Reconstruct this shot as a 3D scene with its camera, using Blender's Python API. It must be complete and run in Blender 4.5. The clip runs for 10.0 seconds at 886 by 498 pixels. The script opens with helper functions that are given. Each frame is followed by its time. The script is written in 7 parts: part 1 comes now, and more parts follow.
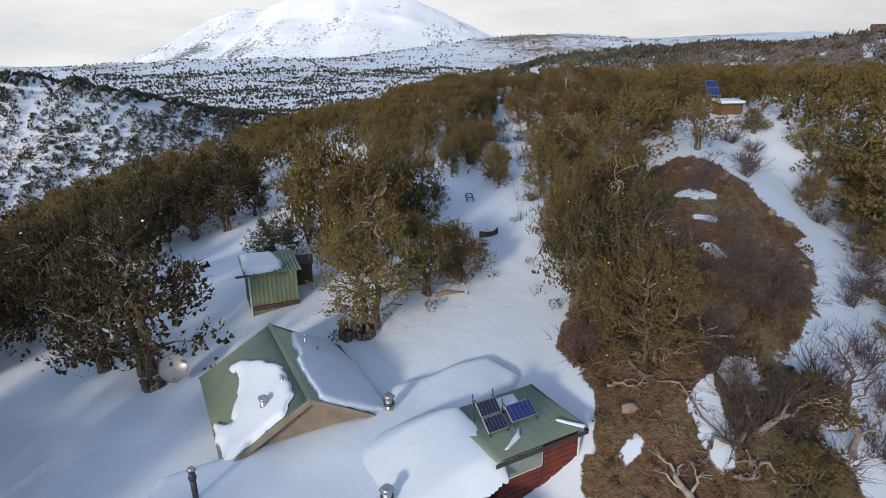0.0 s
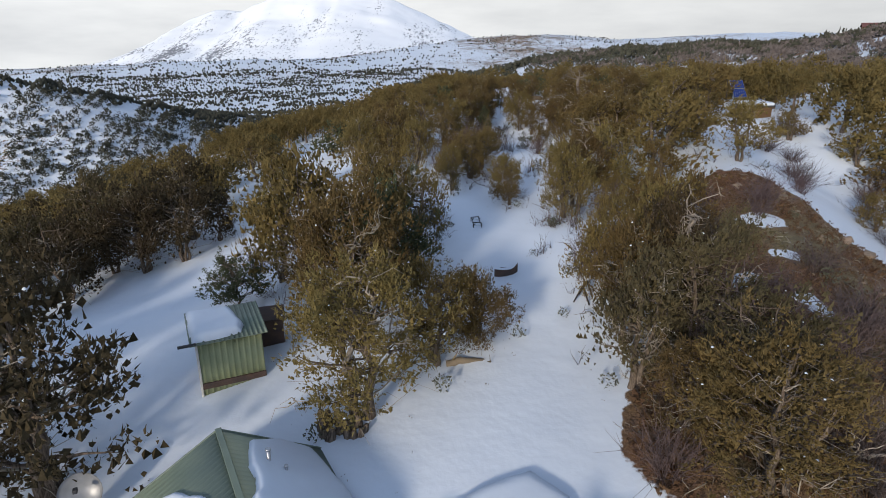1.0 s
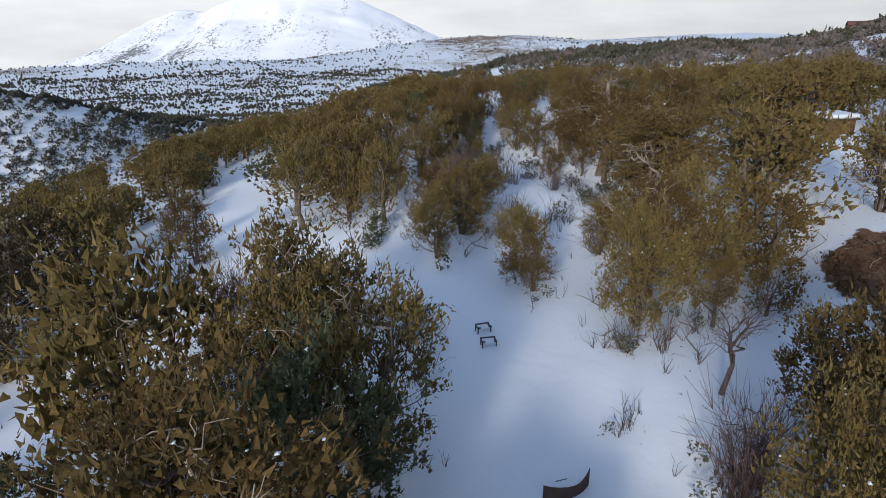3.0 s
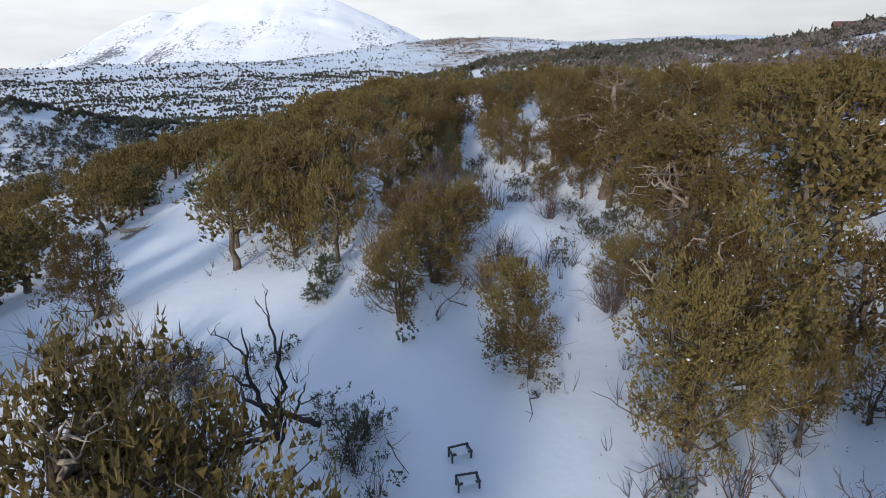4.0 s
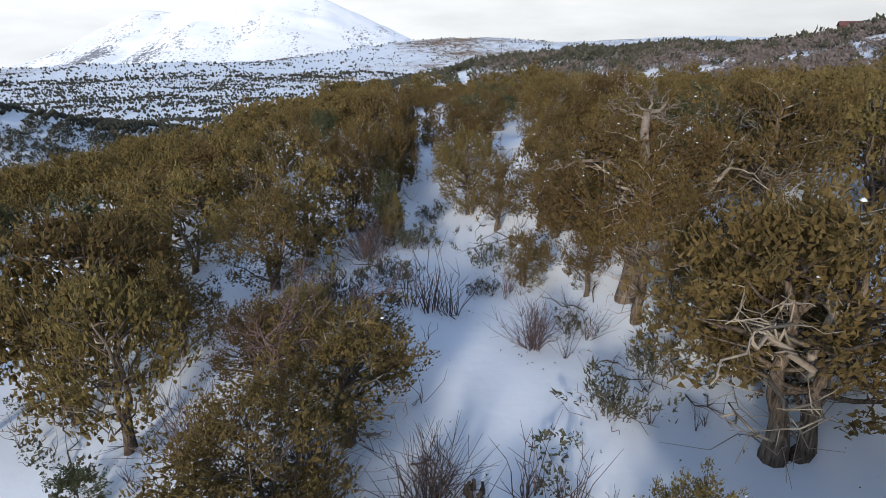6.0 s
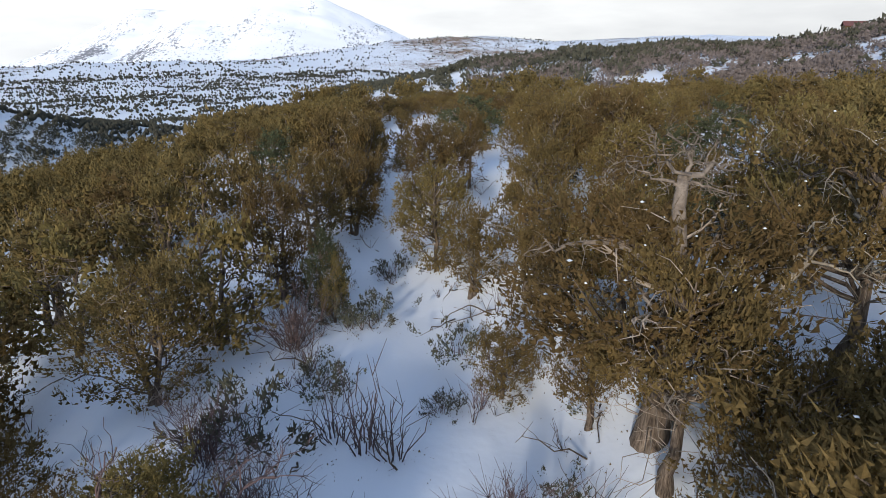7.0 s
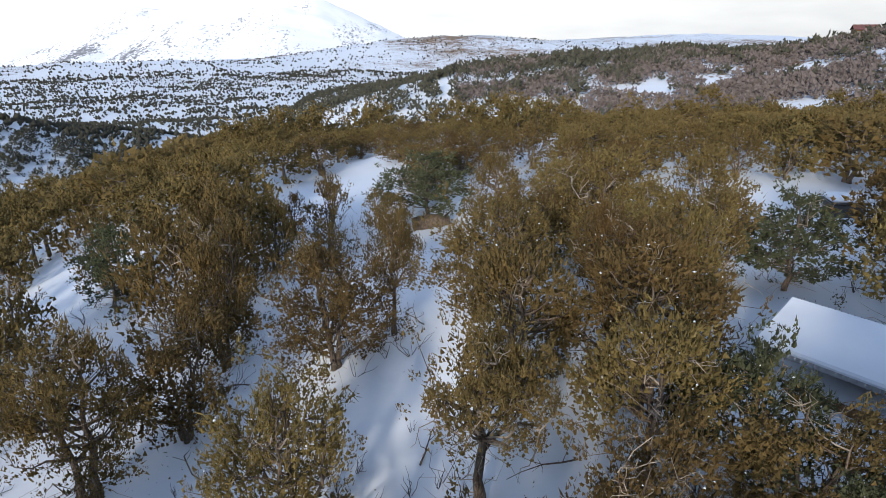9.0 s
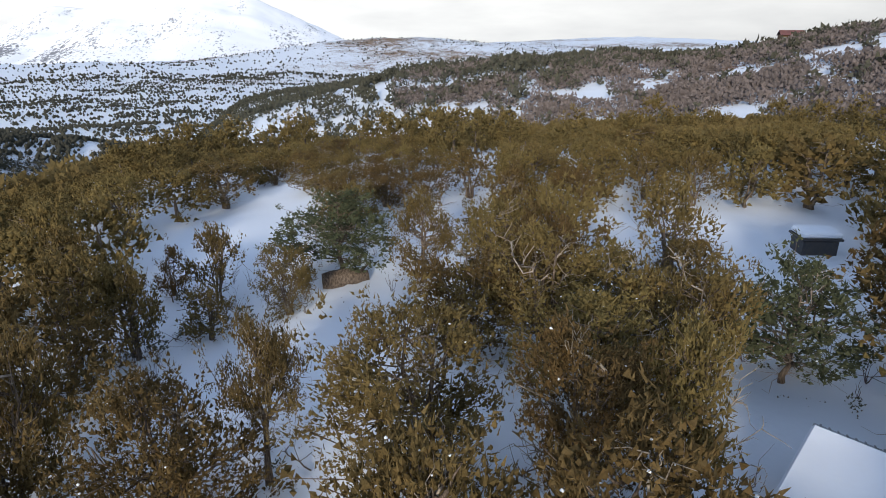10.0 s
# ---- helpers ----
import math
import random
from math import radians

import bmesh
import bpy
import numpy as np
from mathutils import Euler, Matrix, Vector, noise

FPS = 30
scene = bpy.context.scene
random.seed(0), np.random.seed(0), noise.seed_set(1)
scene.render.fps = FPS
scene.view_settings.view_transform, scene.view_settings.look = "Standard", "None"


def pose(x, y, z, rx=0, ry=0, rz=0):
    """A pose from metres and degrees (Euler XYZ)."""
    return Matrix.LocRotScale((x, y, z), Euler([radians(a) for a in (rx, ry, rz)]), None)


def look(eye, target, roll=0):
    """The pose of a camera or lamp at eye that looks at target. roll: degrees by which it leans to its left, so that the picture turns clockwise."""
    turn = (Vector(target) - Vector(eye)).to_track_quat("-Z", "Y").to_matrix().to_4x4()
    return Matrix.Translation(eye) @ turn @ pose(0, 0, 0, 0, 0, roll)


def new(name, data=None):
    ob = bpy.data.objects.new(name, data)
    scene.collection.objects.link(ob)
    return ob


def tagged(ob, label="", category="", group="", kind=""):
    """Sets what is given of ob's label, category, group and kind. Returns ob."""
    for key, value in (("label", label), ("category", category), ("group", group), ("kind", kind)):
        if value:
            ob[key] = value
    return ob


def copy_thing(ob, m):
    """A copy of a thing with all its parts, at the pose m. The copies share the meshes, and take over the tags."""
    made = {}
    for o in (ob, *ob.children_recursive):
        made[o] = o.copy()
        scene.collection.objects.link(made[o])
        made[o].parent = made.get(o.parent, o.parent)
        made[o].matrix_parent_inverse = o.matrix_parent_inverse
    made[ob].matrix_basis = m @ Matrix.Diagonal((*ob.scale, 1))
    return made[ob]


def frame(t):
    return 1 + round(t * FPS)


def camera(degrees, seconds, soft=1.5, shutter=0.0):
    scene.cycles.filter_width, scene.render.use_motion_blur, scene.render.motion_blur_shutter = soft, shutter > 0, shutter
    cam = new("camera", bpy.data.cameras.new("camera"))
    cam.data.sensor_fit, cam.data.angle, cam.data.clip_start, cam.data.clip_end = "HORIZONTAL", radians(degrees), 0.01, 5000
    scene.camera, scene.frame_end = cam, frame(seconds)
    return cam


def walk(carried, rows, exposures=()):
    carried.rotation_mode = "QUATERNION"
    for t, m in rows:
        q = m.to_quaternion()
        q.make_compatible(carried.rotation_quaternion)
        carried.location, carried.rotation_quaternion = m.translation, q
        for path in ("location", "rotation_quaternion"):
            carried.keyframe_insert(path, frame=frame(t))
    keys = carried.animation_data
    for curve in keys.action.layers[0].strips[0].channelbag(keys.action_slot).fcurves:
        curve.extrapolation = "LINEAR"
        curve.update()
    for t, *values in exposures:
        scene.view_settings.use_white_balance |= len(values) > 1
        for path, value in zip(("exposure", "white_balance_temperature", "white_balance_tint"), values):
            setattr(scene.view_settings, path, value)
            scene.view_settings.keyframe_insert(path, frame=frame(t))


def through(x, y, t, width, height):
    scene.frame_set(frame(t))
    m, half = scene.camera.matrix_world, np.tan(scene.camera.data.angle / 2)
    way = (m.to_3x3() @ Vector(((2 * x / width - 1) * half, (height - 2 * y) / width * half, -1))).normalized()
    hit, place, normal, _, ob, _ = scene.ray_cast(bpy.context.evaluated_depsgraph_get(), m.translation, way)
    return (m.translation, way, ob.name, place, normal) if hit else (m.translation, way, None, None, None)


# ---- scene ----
cam = camera(72.5, 10.0, soft=0.75)
PATH = [
    (0, (-2.549, 2.126, 10.757), (-2.548, 4.015, 10.100), -0.08),
    (0.5, (-2.912, 5.123, 10.573), (-2.882, 7.011, 9.915), -0.18),
    (1, (-3.418, 8.247, 10.362), (-3.362, 10.136, 9.708), -0.17),
    (1.5, (-3.686, 11.410, 10.168), (-3.619, 13.299, 9.515), -0.27),
    (2, (-3.853, 14.607, 10.005), (-3.774, 16.496, 9.354), -0.37),
    (2.5, (-3.685, 17.868, 9.942), (-3.572, 19.755, 9.289), -0.27),
    (4, (-2.381, 26.682, 9.531), (-2.174, 28.563, 8.884), -0.16),
    (4.5, (-1.624, 29.409, 9.448), (-1.409, 31.290, 8.803), -0.25),
    (5, (-0.825, 32.066, 9.356), (-0.603, 33.947, 8.713), -0.25),
    (6.5, (1.585, 39.622, 9.510), (1.824, 41.499, 8.862), 0.05),
    (7, (2.433, 42.127, 9.774), (2.677, 44.003, 9.124), 0.05),
    (7.5, (3.279, 44.557, 10.140), (3.528, 46.431, 9.486), 0.25),
    (8, (4.127, 46.989, 10.473), (4.378, 48.863, 9.820), 0.15),
    (8.5, (4.978, 49.370, 10.824), (5.233, 51.242, 10.168), 0.05),
    (9, (5.770, 51.551, 11.118), (6.027, 53.424, 10.464), 0.05),
    (9.5, (6.568, 53.700, 11.370), (6.850, 55.570, 10.717), 0.15),
    (10, (7.312, 55.815, 11.537), (7.745, 57.657, 10.889), 0.27),
]
walk(cam, [(t, look(eye, target, roll)) for t, eye, target, roll in PATH], exposures=[(0, 0.18, 6180, 10), (4.5, 0.27, 6030, 10), (7, 0.46, 6130, 10), (9.5, 0.58, 6150, 10), (10, 0.46, 6220, 10)])
# ---- world, sun, exposure ----
scene.view_settings.exposure = 0.0
SUN_AZ, SUN_EL = 206.0, 15.5        # degrees clockwise from +y, and above the horizon
world = bpy.data.worlds.new("world")
scene.world = world
world.use_nodes = True


def nodes_of(tree):
    """Short hands for a node tree: add(kind, **settings) and join(a, b)."""
    def add(kind, **kw):
        n = tree.nodes.new(kind)
        for k, v in kw.items():
            if k == "inputs":
                for name, val in v.items():
                    n.inputs[name].default_value = val
            else:
                setattr(n, k, v)
        return n
    return add, tree.links.new


def build_sky():
    tree = world.node_tree
    tree.nodes.clear()
    add, join = nodes_of(tree)
    out = add("ShaderNodeOutputWorld")
    sky = add("ShaderNodeTexSky", sky_type="NISHITA", sun_disc=False, sun_elevation=radians(SUN_EL),
              sun_rotation=radians(SUN_AZ), altitude=2200, air_density=1.0, dust_density=1.5)
    dim = add("ShaderNodeVectorMath", operation="SCALE")
    dim.inputs["Scale"].default_value = 0.24
    join(sky.outputs[0], dim.inputs[0])
    co = add("ShaderNodeTexCoord")
    mp = add("ShaderNodeMapping")
    mp.inputs["Scale"].default_value = (1.0, 1.0, 4.5)
    join(co.outputs["Generated"], mp.inputs[0])
    big = add("ShaderNodeTexNoise", inputs={"Scale": 1.7, "Detail": 6.0, "Roughness": 0.55})
    join(mp.outputs[0], big.inputs["Vector"])
    tone = add("ShaderNodeValToRGB")
    tone.color_ramp.elements[0].position, tone.color_ramp.elements[0].color = 0.36, (0.65, 0.645, 0.63, 1)
    tone.color_ramp.elements[1].position, tone.color_ramp.elements[1].color = 0.64, (0.97, 0.95, 0.90, 1)
    join(big.outputs["Fac"], tone.inputs[0])
    # high thin cloud, thickest towards the horizon, open blue overhead
    sep = add("ShaderNodeSeparateXYZ")
    join(co.outputs["Generated"], sep.inputs[0])
    rng = add("ShaderNodeMapRange", inputs={"From Min": 0.06, "From Max": 0.5, "To Min": 1.0, "To Max": 0.2})
    join(sep.outputs["Z"], rng.inputs["Value"])
    mix = add("ShaderNodeMix", data_type="RGBA")
    join(rng.outputs[0], mix.inputs["Factor"])
    join(dim.outputs[0], mix.inputs["A"])
    east = add("ShaderNodeMapRange", inputs={"From Min": -0.35, "From Max": 0.75, "To Min": 1.0, "To Max": 0.74})
    join(sep.outputs["X"], east.inputs["Value"])
    veil = add("ShaderNodeVectorMath", operation="SCALE")
    join(tone.outputs[0], veil.inputs[0])
    join(east.outputs[0], veil.inputs["Scale"])
    join(veil.outputs[0], mix.inputs["B"])
    bg = add("ShaderNodeBackground", inputs={"Strength": 1.0})
    join(mix.outputs["Result"], bg.inputs["Color"])
    join(bg.outputs[0], out.inputs["Surface"])


build_sky()
sun = new("sun", bpy.data.lights.new("sun", "SUN"))
sun.data.energy, sun.data.angle, sun.data.color = 2.8, radians(6.0), (1.0, 0.87, 0.70)
az, el = radians(SUN_AZ), radians(SUN_EL)
sun.matrix_world = look((0, 0, 0), (-math.sin(az) * math.cos(el), -math.cos(az) * math.cos(el), -math.sin(el)))

# ---- materials ----


def material(name, base, rough=0.8, second=None, scale=4.0, bump=0.0, bump_scale=30.0, metal=0.0, by_object=0.0, detail=5.0, third=None, third_scale=40.0, spec=0.3):
    """A principled surface with a coarse and a fine variation of colour and a fine relief."""
    m = bpy.data.materials.new(name)
    m.use_nodes = True
    tree = m.node_tree
    tree.nodes.clear()
    add, join = nodes_of(tree)
    out = add("ShaderNodeOutputMaterial")
    b = add("ShaderNodeBsdfPrincipled", inputs={"Roughness": rough, "Metallic": metal, "Specular IOR Level": spec})
    join(b.outputs[0], out.inputs[0])
    co = add("ShaderNodeTexCoord")
    n1 = add("ShaderNodeTexNoise", inputs={"Scale": scale, "Detail": detail})
    join(co.outputs["Object"], n1.inputs["Vector"])
    mix = add("ShaderNodeMix", data_type="RGBA")
    mix.inputs["A"].default_value = (*base, 1)
    mix.inputs["B"].default_value = (*(second or [c * 0.7 for c in base]), 1)
    ramp = add("ShaderNodeMapRange", inputs={"From Min": 0.35, "From Max": 0.65})
    join(n1.outputs["Fac"], ramp.inputs["Value"])
    join(ramp.outputs[0], mix.inputs["Factor"])
    colour = mix.outputs["Result"]
    n2 = add("ShaderNodeTexNoise", inputs={"Scale": third_scale, "Detail": 3.0})
    join(co.outputs["Object"], n2.inputs["Vector"])
    if third:
        m2 = add("ShaderNodeMix", data_type="RGBA")
        r2 = add("ShaderNodeMapRange", inputs={"From Min": 0.5, "From Max": 0.7})
        join(n2.outputs["Fac"], r2.inputs["Value"])
        join(r2.outputs[0], m2.inputs["Factor"])
        join(colour, m2.inputs["A"])
        m2.inputs["B"].default_value = (*third, 1)
        colour = m2.outputs["Result"]
    if by_object:
        info = add("ShaderNodeObjectInfo")
        hsv = add("ShaderNodeHueSaturation")
        v = add("ShaderNodeMapRange", inputs={"To Min": 1 - by_object, "To Max": 1 + by_object})
        join(info.outputs["Random"], v.inputs["Value"])
        join(v.outputs[0], hsv.inputs["Value"])
        h = add("ShaderNodeMapRange", inputs={"To Min": 0.5 + 0.07 * by_object, "To Max": 0.5 - 0.07 * by_object})
        join(info.outputs["Random"], h.inputs["Value"])
        join(h.outputs[0], hsv.inputs["Hue"])
        join(colour, hsv.inputs["Color"])
        colour = hsv.outputs["Color"]
    join(colour, b.inputs["Base Color"])
    if bump:
        n3 = add("ShaderNodeTexNoise", inputs={"Scale": bump_scale, "Detail": 4.0})
        join(co.outputs["Object"], n3.inputs["Vector"])
        bp = add("ShaderNodeBump", inputs={"Strength": bump, "Distance": 0.03})
        join(n3.outputs["Fac"], bp.inputs["Height"])
        join(bp.outputs[0], b.inputs["Normal"])
    return m


def leaf_material(name, base, second, vary=0.25, through=0.25):
    """Needle foliage: matt, lit a little from behind, each tree and each clump of its own shade."""
    m = bpy.data.materials.new(name)
    m.use_nodes = True
    tree = m.node_tree
    tree.nodes.clear()
    add, join = nodes_of(tree)
    out = add("ShaderNodeOutputMaterial")
    geo = add("ShaderNodeNewGeometry")
    info = add("ShaderNodeObjectInfo")
    co = add("ShaderNodeTexCoord")
    n1 = add("ShaderNodeTexNoise", inputs={"Scale": 1.3, "Detail": 4.0})
    join(co.outputs["Object"], n1.inputs["Vector"])
    r1 = add("ShaderNodeMapRange", inputs={"From Min": 0.36, "From Max": 0.64})
    join(n1.outputs["Fac"], r1.inputs["Value"])
    mix = add("ShaderNodeMix", data_type="RGBA")
    mix.inputs["A"].default_value, mix.inputs["B"].default_value = (*base, 1), (*second, 1)
    join(r1.outputs[0], mix.inputs["Factor"])
    hsv = add("ShaderNodeHueSaturation")
    v = add("ShaderNodeMapRange", inputs={"To Min": 1 - vary, "To Max": 1 + vary})
    join(info.outputs["Random"], v.inputs["Value"])
    v2 = add("ShaderNodeMapRange", inputs={"To Min": 0.78, "To Max": 1.25})
    join(geo.outputs["Random Per Island"], v2.inputs["Value"])
    mul = add("ShaderNodeMath", operation="MULTIPLY")
    join(v.outputs[0], mul.inputs[0])
    join(v2.outputs[0], mul.inputs[1])
    fine = add("ShaderNodeTexNoise", inputs={"Scale": 17.0, "Detail": 4.0, "Roughness": 0.7})
    join(co.outputs["Object"], fine.inputs["Vector"])
    r3 = add("ShaderNodeMapRange", inputs={"From Min": 0.32, "From Max": 0.68, "To Min": 0.75, "To Max": 1.3})
    join(fine.outputs["Fac"], r3.inputs["Value"])
    mul2 = add("ShaderNodeMath", operation="MULTIPLY")
    join(mul.outputs[0], mul2.inputs[0])
    join(r3.outputs[0], mul2.inputs[1])
    join(mul2.outputs[0], hsv.inputs["Value"])
    relief = add("ShaderNodeBump", inputs={"Strength": 0.4, "Distance": 0.05})
    join(fine.outputs["Fac"], relief.inputs["Height"])
    h = add("ShaderNodeMapRange", inputs={"To Min": 0.491, "To Max": 0.517})
    join(info.outputs["Random"], h.inputs["Value"])
    join(h.outputs[0], hsv.inputs["Hue"])
    join(mix.outputs["Result"], hsv.inputs["Color"])
    d = add("ShaderNodeBsdfDiffuse", inputs={"Roughness": 0.6})
    tr = add("ShaderNodeBsdfTranslucent")
    join(hsv.outputs[0], d.inputs["Color"])
    join(hsv.outputs[0], tr.inputs["Color"])
    join(relief.outputs[0], d.inputs["Normal"])
    ms = add("ShaderNodeMixShader", inputs={"Fac": through})
    join(d.outputs[0], ms.inputs[1])
    join(tr.outputs[0], ms.inputs[2])
    join(ms.outputs[0], out.inputs[0])
    return m


def bark_material(name, base, second):
    """Shredded bark: strips along the stem, pale ridges and dark furrows."""
    m = bpy.data.materials.new(name)
    m.use_nodes = True
    tree = m.node_tree
    tree.nodes.clear()
    add, join = nodes_of(tree)
    out = add("ShaderNodeOutputMaterial")
    b = add("ShaderNodeBsdfPrincipled", inputs={"Roughness": 0.95, "Specular IOR Level": 0.15})
    co = add("ShaderNodeTexCoord")
    mp = add("ShaderNodeMapping")
    mp.inputs["Scale"].default_value = (26, 26, 2.2)
    join(co.outputs["Object"], mp.inputs[0])
    n1 = add("ShaderNodeTexNoise", inputs={"Scale": 1.0, "Detail": 5.0, "Roughness": 0.65})
    join(mp.outputs[0], n1.inputs["Vector"])
    n2 = add("ShaderNodeTexNoise", inputs={"Scale": 1.6, "Detail": 3.0})
    join(co.outputs["Object"], n2.inputs["Vector"])
    r1 = add("ShaderNodeMapRange", inputs={"From Min": 0.38, "From Max": 0.62})
    join(n1.outputs["Fac"], r1.inputs["Value"])
    mix = add("ShaderNodeMix", data_type="RGBA")
    mix.inputs["A"].default_value, mix.inputs["B"].default_value = (*second, 1), (*base, 1)
    join(r1.outputs[0], mix.inputs["Factor"])
    r2 = add("ShaderNodeMapRange", inputs={"From Min": 0.3, "From Max": 0.7, "To Min": 0.65, "To Max": 1.3})
    join(n2.outputs["Fac"], r2.inputs["Value"])
    sc = add("ShaderNodeVectorMath", operation="SCALE")
    join(mix.outputs["Result"], sc.inputs[0])
    join(r2.outputs[0], sc.inputs["Scale"])
    join(sc.outputs[0], b.inputs["Base Color"])
    bp = add("ShaderNodeBump", inputs={"Strength": 0.9, "Distance": 0.04})
    join(n1.outputs["Fac"], bp.inputs["Height"])
    join(bp.outputs[0], b.inputs["Normal"])
    join(b.outputs[0], out.inputs[0])
    return m


def ground_material():
    """Snow over dirt: the bare share comes with the mesh, the ragged edge from noise."""
    m = bpy.data.materials.new("snowy_ground")
    m.use_nodes = True
    tree = m.node_tree
    tree.nodes.clear()
    add, join = nodes_of(tree)
    out = add("ShaderNodeOutputMaterial")
    co = add("ShaderNodeTexCoord")
    bare = add("ShaderNodeAttribute", attribute_name="bare")
    nz = add("ShaderNodeTexNoise", inputs={"Scale": 0.9, "Detail": 8.0, "Roughness": 0.62})
    join(co.outputs["Object"], nz.inputs["Vector"])
    sub = add("ShaderNodeMath", operation="MULTIPLY_ADD")
    sub.inputs[1].default_value, sub.inputs[2].default_value = 1.5, -0.75
    join(nz.outputs["Fac"], sub.inputs[0])
    summ = add("ShaderNodeMath", operation="ADD")
    join(bare.outputs["Fac"], summ.inputs[0])
    join(sub.outputs[0], summ.inputs[1])
    nm = add("ShaderNodeTexNoise", inputs={"Scale": 0.035, "Detail": 6.0, "Roughness": 0.7})
    join(co.outputs["Object"], nm.inputs["Vector"])
    half = add("ShaderNodeMath", operation="MULTIPLY_ADD")
    half.inputs[1].default_value, half.inputs[2].default_value = 2.2, -1.1
    join(nm.outputs["Fac"], half.inputs[0])
    prod = add("ShaderNodeMath", operation="MULTIPLY_ADD")
    join(half.outputs[0], prod.inputs[0])
    join(bare.outputs["Fac"], prod.inputs[1])
    join(summ.outputs[0], prod.inputs[2])
    fac = add("ShaderNodeMapRange", inputs={"From Min": 0.46, "From Max": 0.54})
    join(prod.outputs[0], fac.inputs["Value"])
    # snow
    ns = add("ShaderNodeTexNoise", inputs={"Scale": 0.35, "Detail": 3.0})
    join(co.outputs["Object"], ns.inputs["Vector"])
    snow = add("ShaderNodeMix", data_type="RGBA")
    snow.inputs["A"].default_value, snow.inputs["B"].default_value = (0.70, 0.745, 0.80, 1), (0.63, 0.67, 0.73, 1)
    join(ns.outputs["Fac"], snow.inputs["Factor"])
    # dirt: brown soil, rusty and straw-coloured stretches, pale stones
    n1 = add("ShaderNodeTexNoise", inputs={"Scale": 0.22, "Detail": 4.0})
    n2 = add("ShaderNodeTexNoise", inputs={"Scale": 6.0, "Detail": 6.0, "Roughness": 0.7})
    for n in (n1, n2):
        join(co.outputs["Object"], n.inputs["Vector"])
    ramp = add("ShaderNodeValToRGB")
    ramp.color_ramp.elements[0].position, ramp.color_ramp.elements[0].color = 0.38, (0.165, 0.088, 0.050, 1)
    ramp.color_ramp.elements[1].position, ramp.color_ramp.elements[1].color = 0.62, (0.180, 0.142, 0.070, 1)
    e = ramp.color_ramp.elements.new(0.5)
    e.color = (0.165, 0.102, 0.055, 1)
    join(n1.outputs["Fac"], ramp.inputs[0])
    r2 = add("ShaderNodeMapRange", inputs={"From Min": 0.3, "From Max": 0.7, "To Min": 0.55, "To Max": 1.5})
    join(n2.outputs["Fac"], r2.inputs["Value"])
    dirt = add("ShaderNodeVectorMath", operation="SCALE")
    join(ramp.outputs[0], dirt.inputs[0])
    join(r2.outputs[0], dirt.inputs["Scale"])
    mix = add("ShaderNodeMix", data_type="RGBA")
    join(fac.outputs[0], mix.inputs["Factor"])
    join(snow.outputs["Result"], mix.inputs["A"])
    join(dirt.outputs[0], mix.inputs["B"])
    b = add("ShaderNodeBsdfPrincipled", inputs={"Specular IOR Level": 0.25, "Roughness": 0.75})
    join(mix.outputs["Result"], b.inputs["Base Color"])
    nb = add("ShaderNodeTexNoise", inputs={"Scale": 0.85, "Detail": 5.0, "Roughness": 0.48})
    nb2 = add("ShaderNodeTexNoise", inputs={"Scale": 9.0, "Detail": 6.0, "Roughness": 0.65})
    for n in (nb, nb2):
        join(co.outputs["Object"], n.inputs["Vector"])
    bs = add("ShaderNodeBump", inputs={"Strength": 0.4, "Distance": 0.14})
    join(nb.outputs["Fac"], bs.inputs["Height"])
    bd = add("ShaderNodeBump", inputs={"Distance": 0.15})
    join(fac.outputs[0], bd.inputs["Strength"])
    join(nb2.outputs["Fac"], bd.inputs["Height"])
    join(bs.outputs[0], bd.inputs["Normal"])
    join(bd.outputs[0], b.inputs["Normal"])
    join(b.outputs[0], out.inputs[0])
    return m



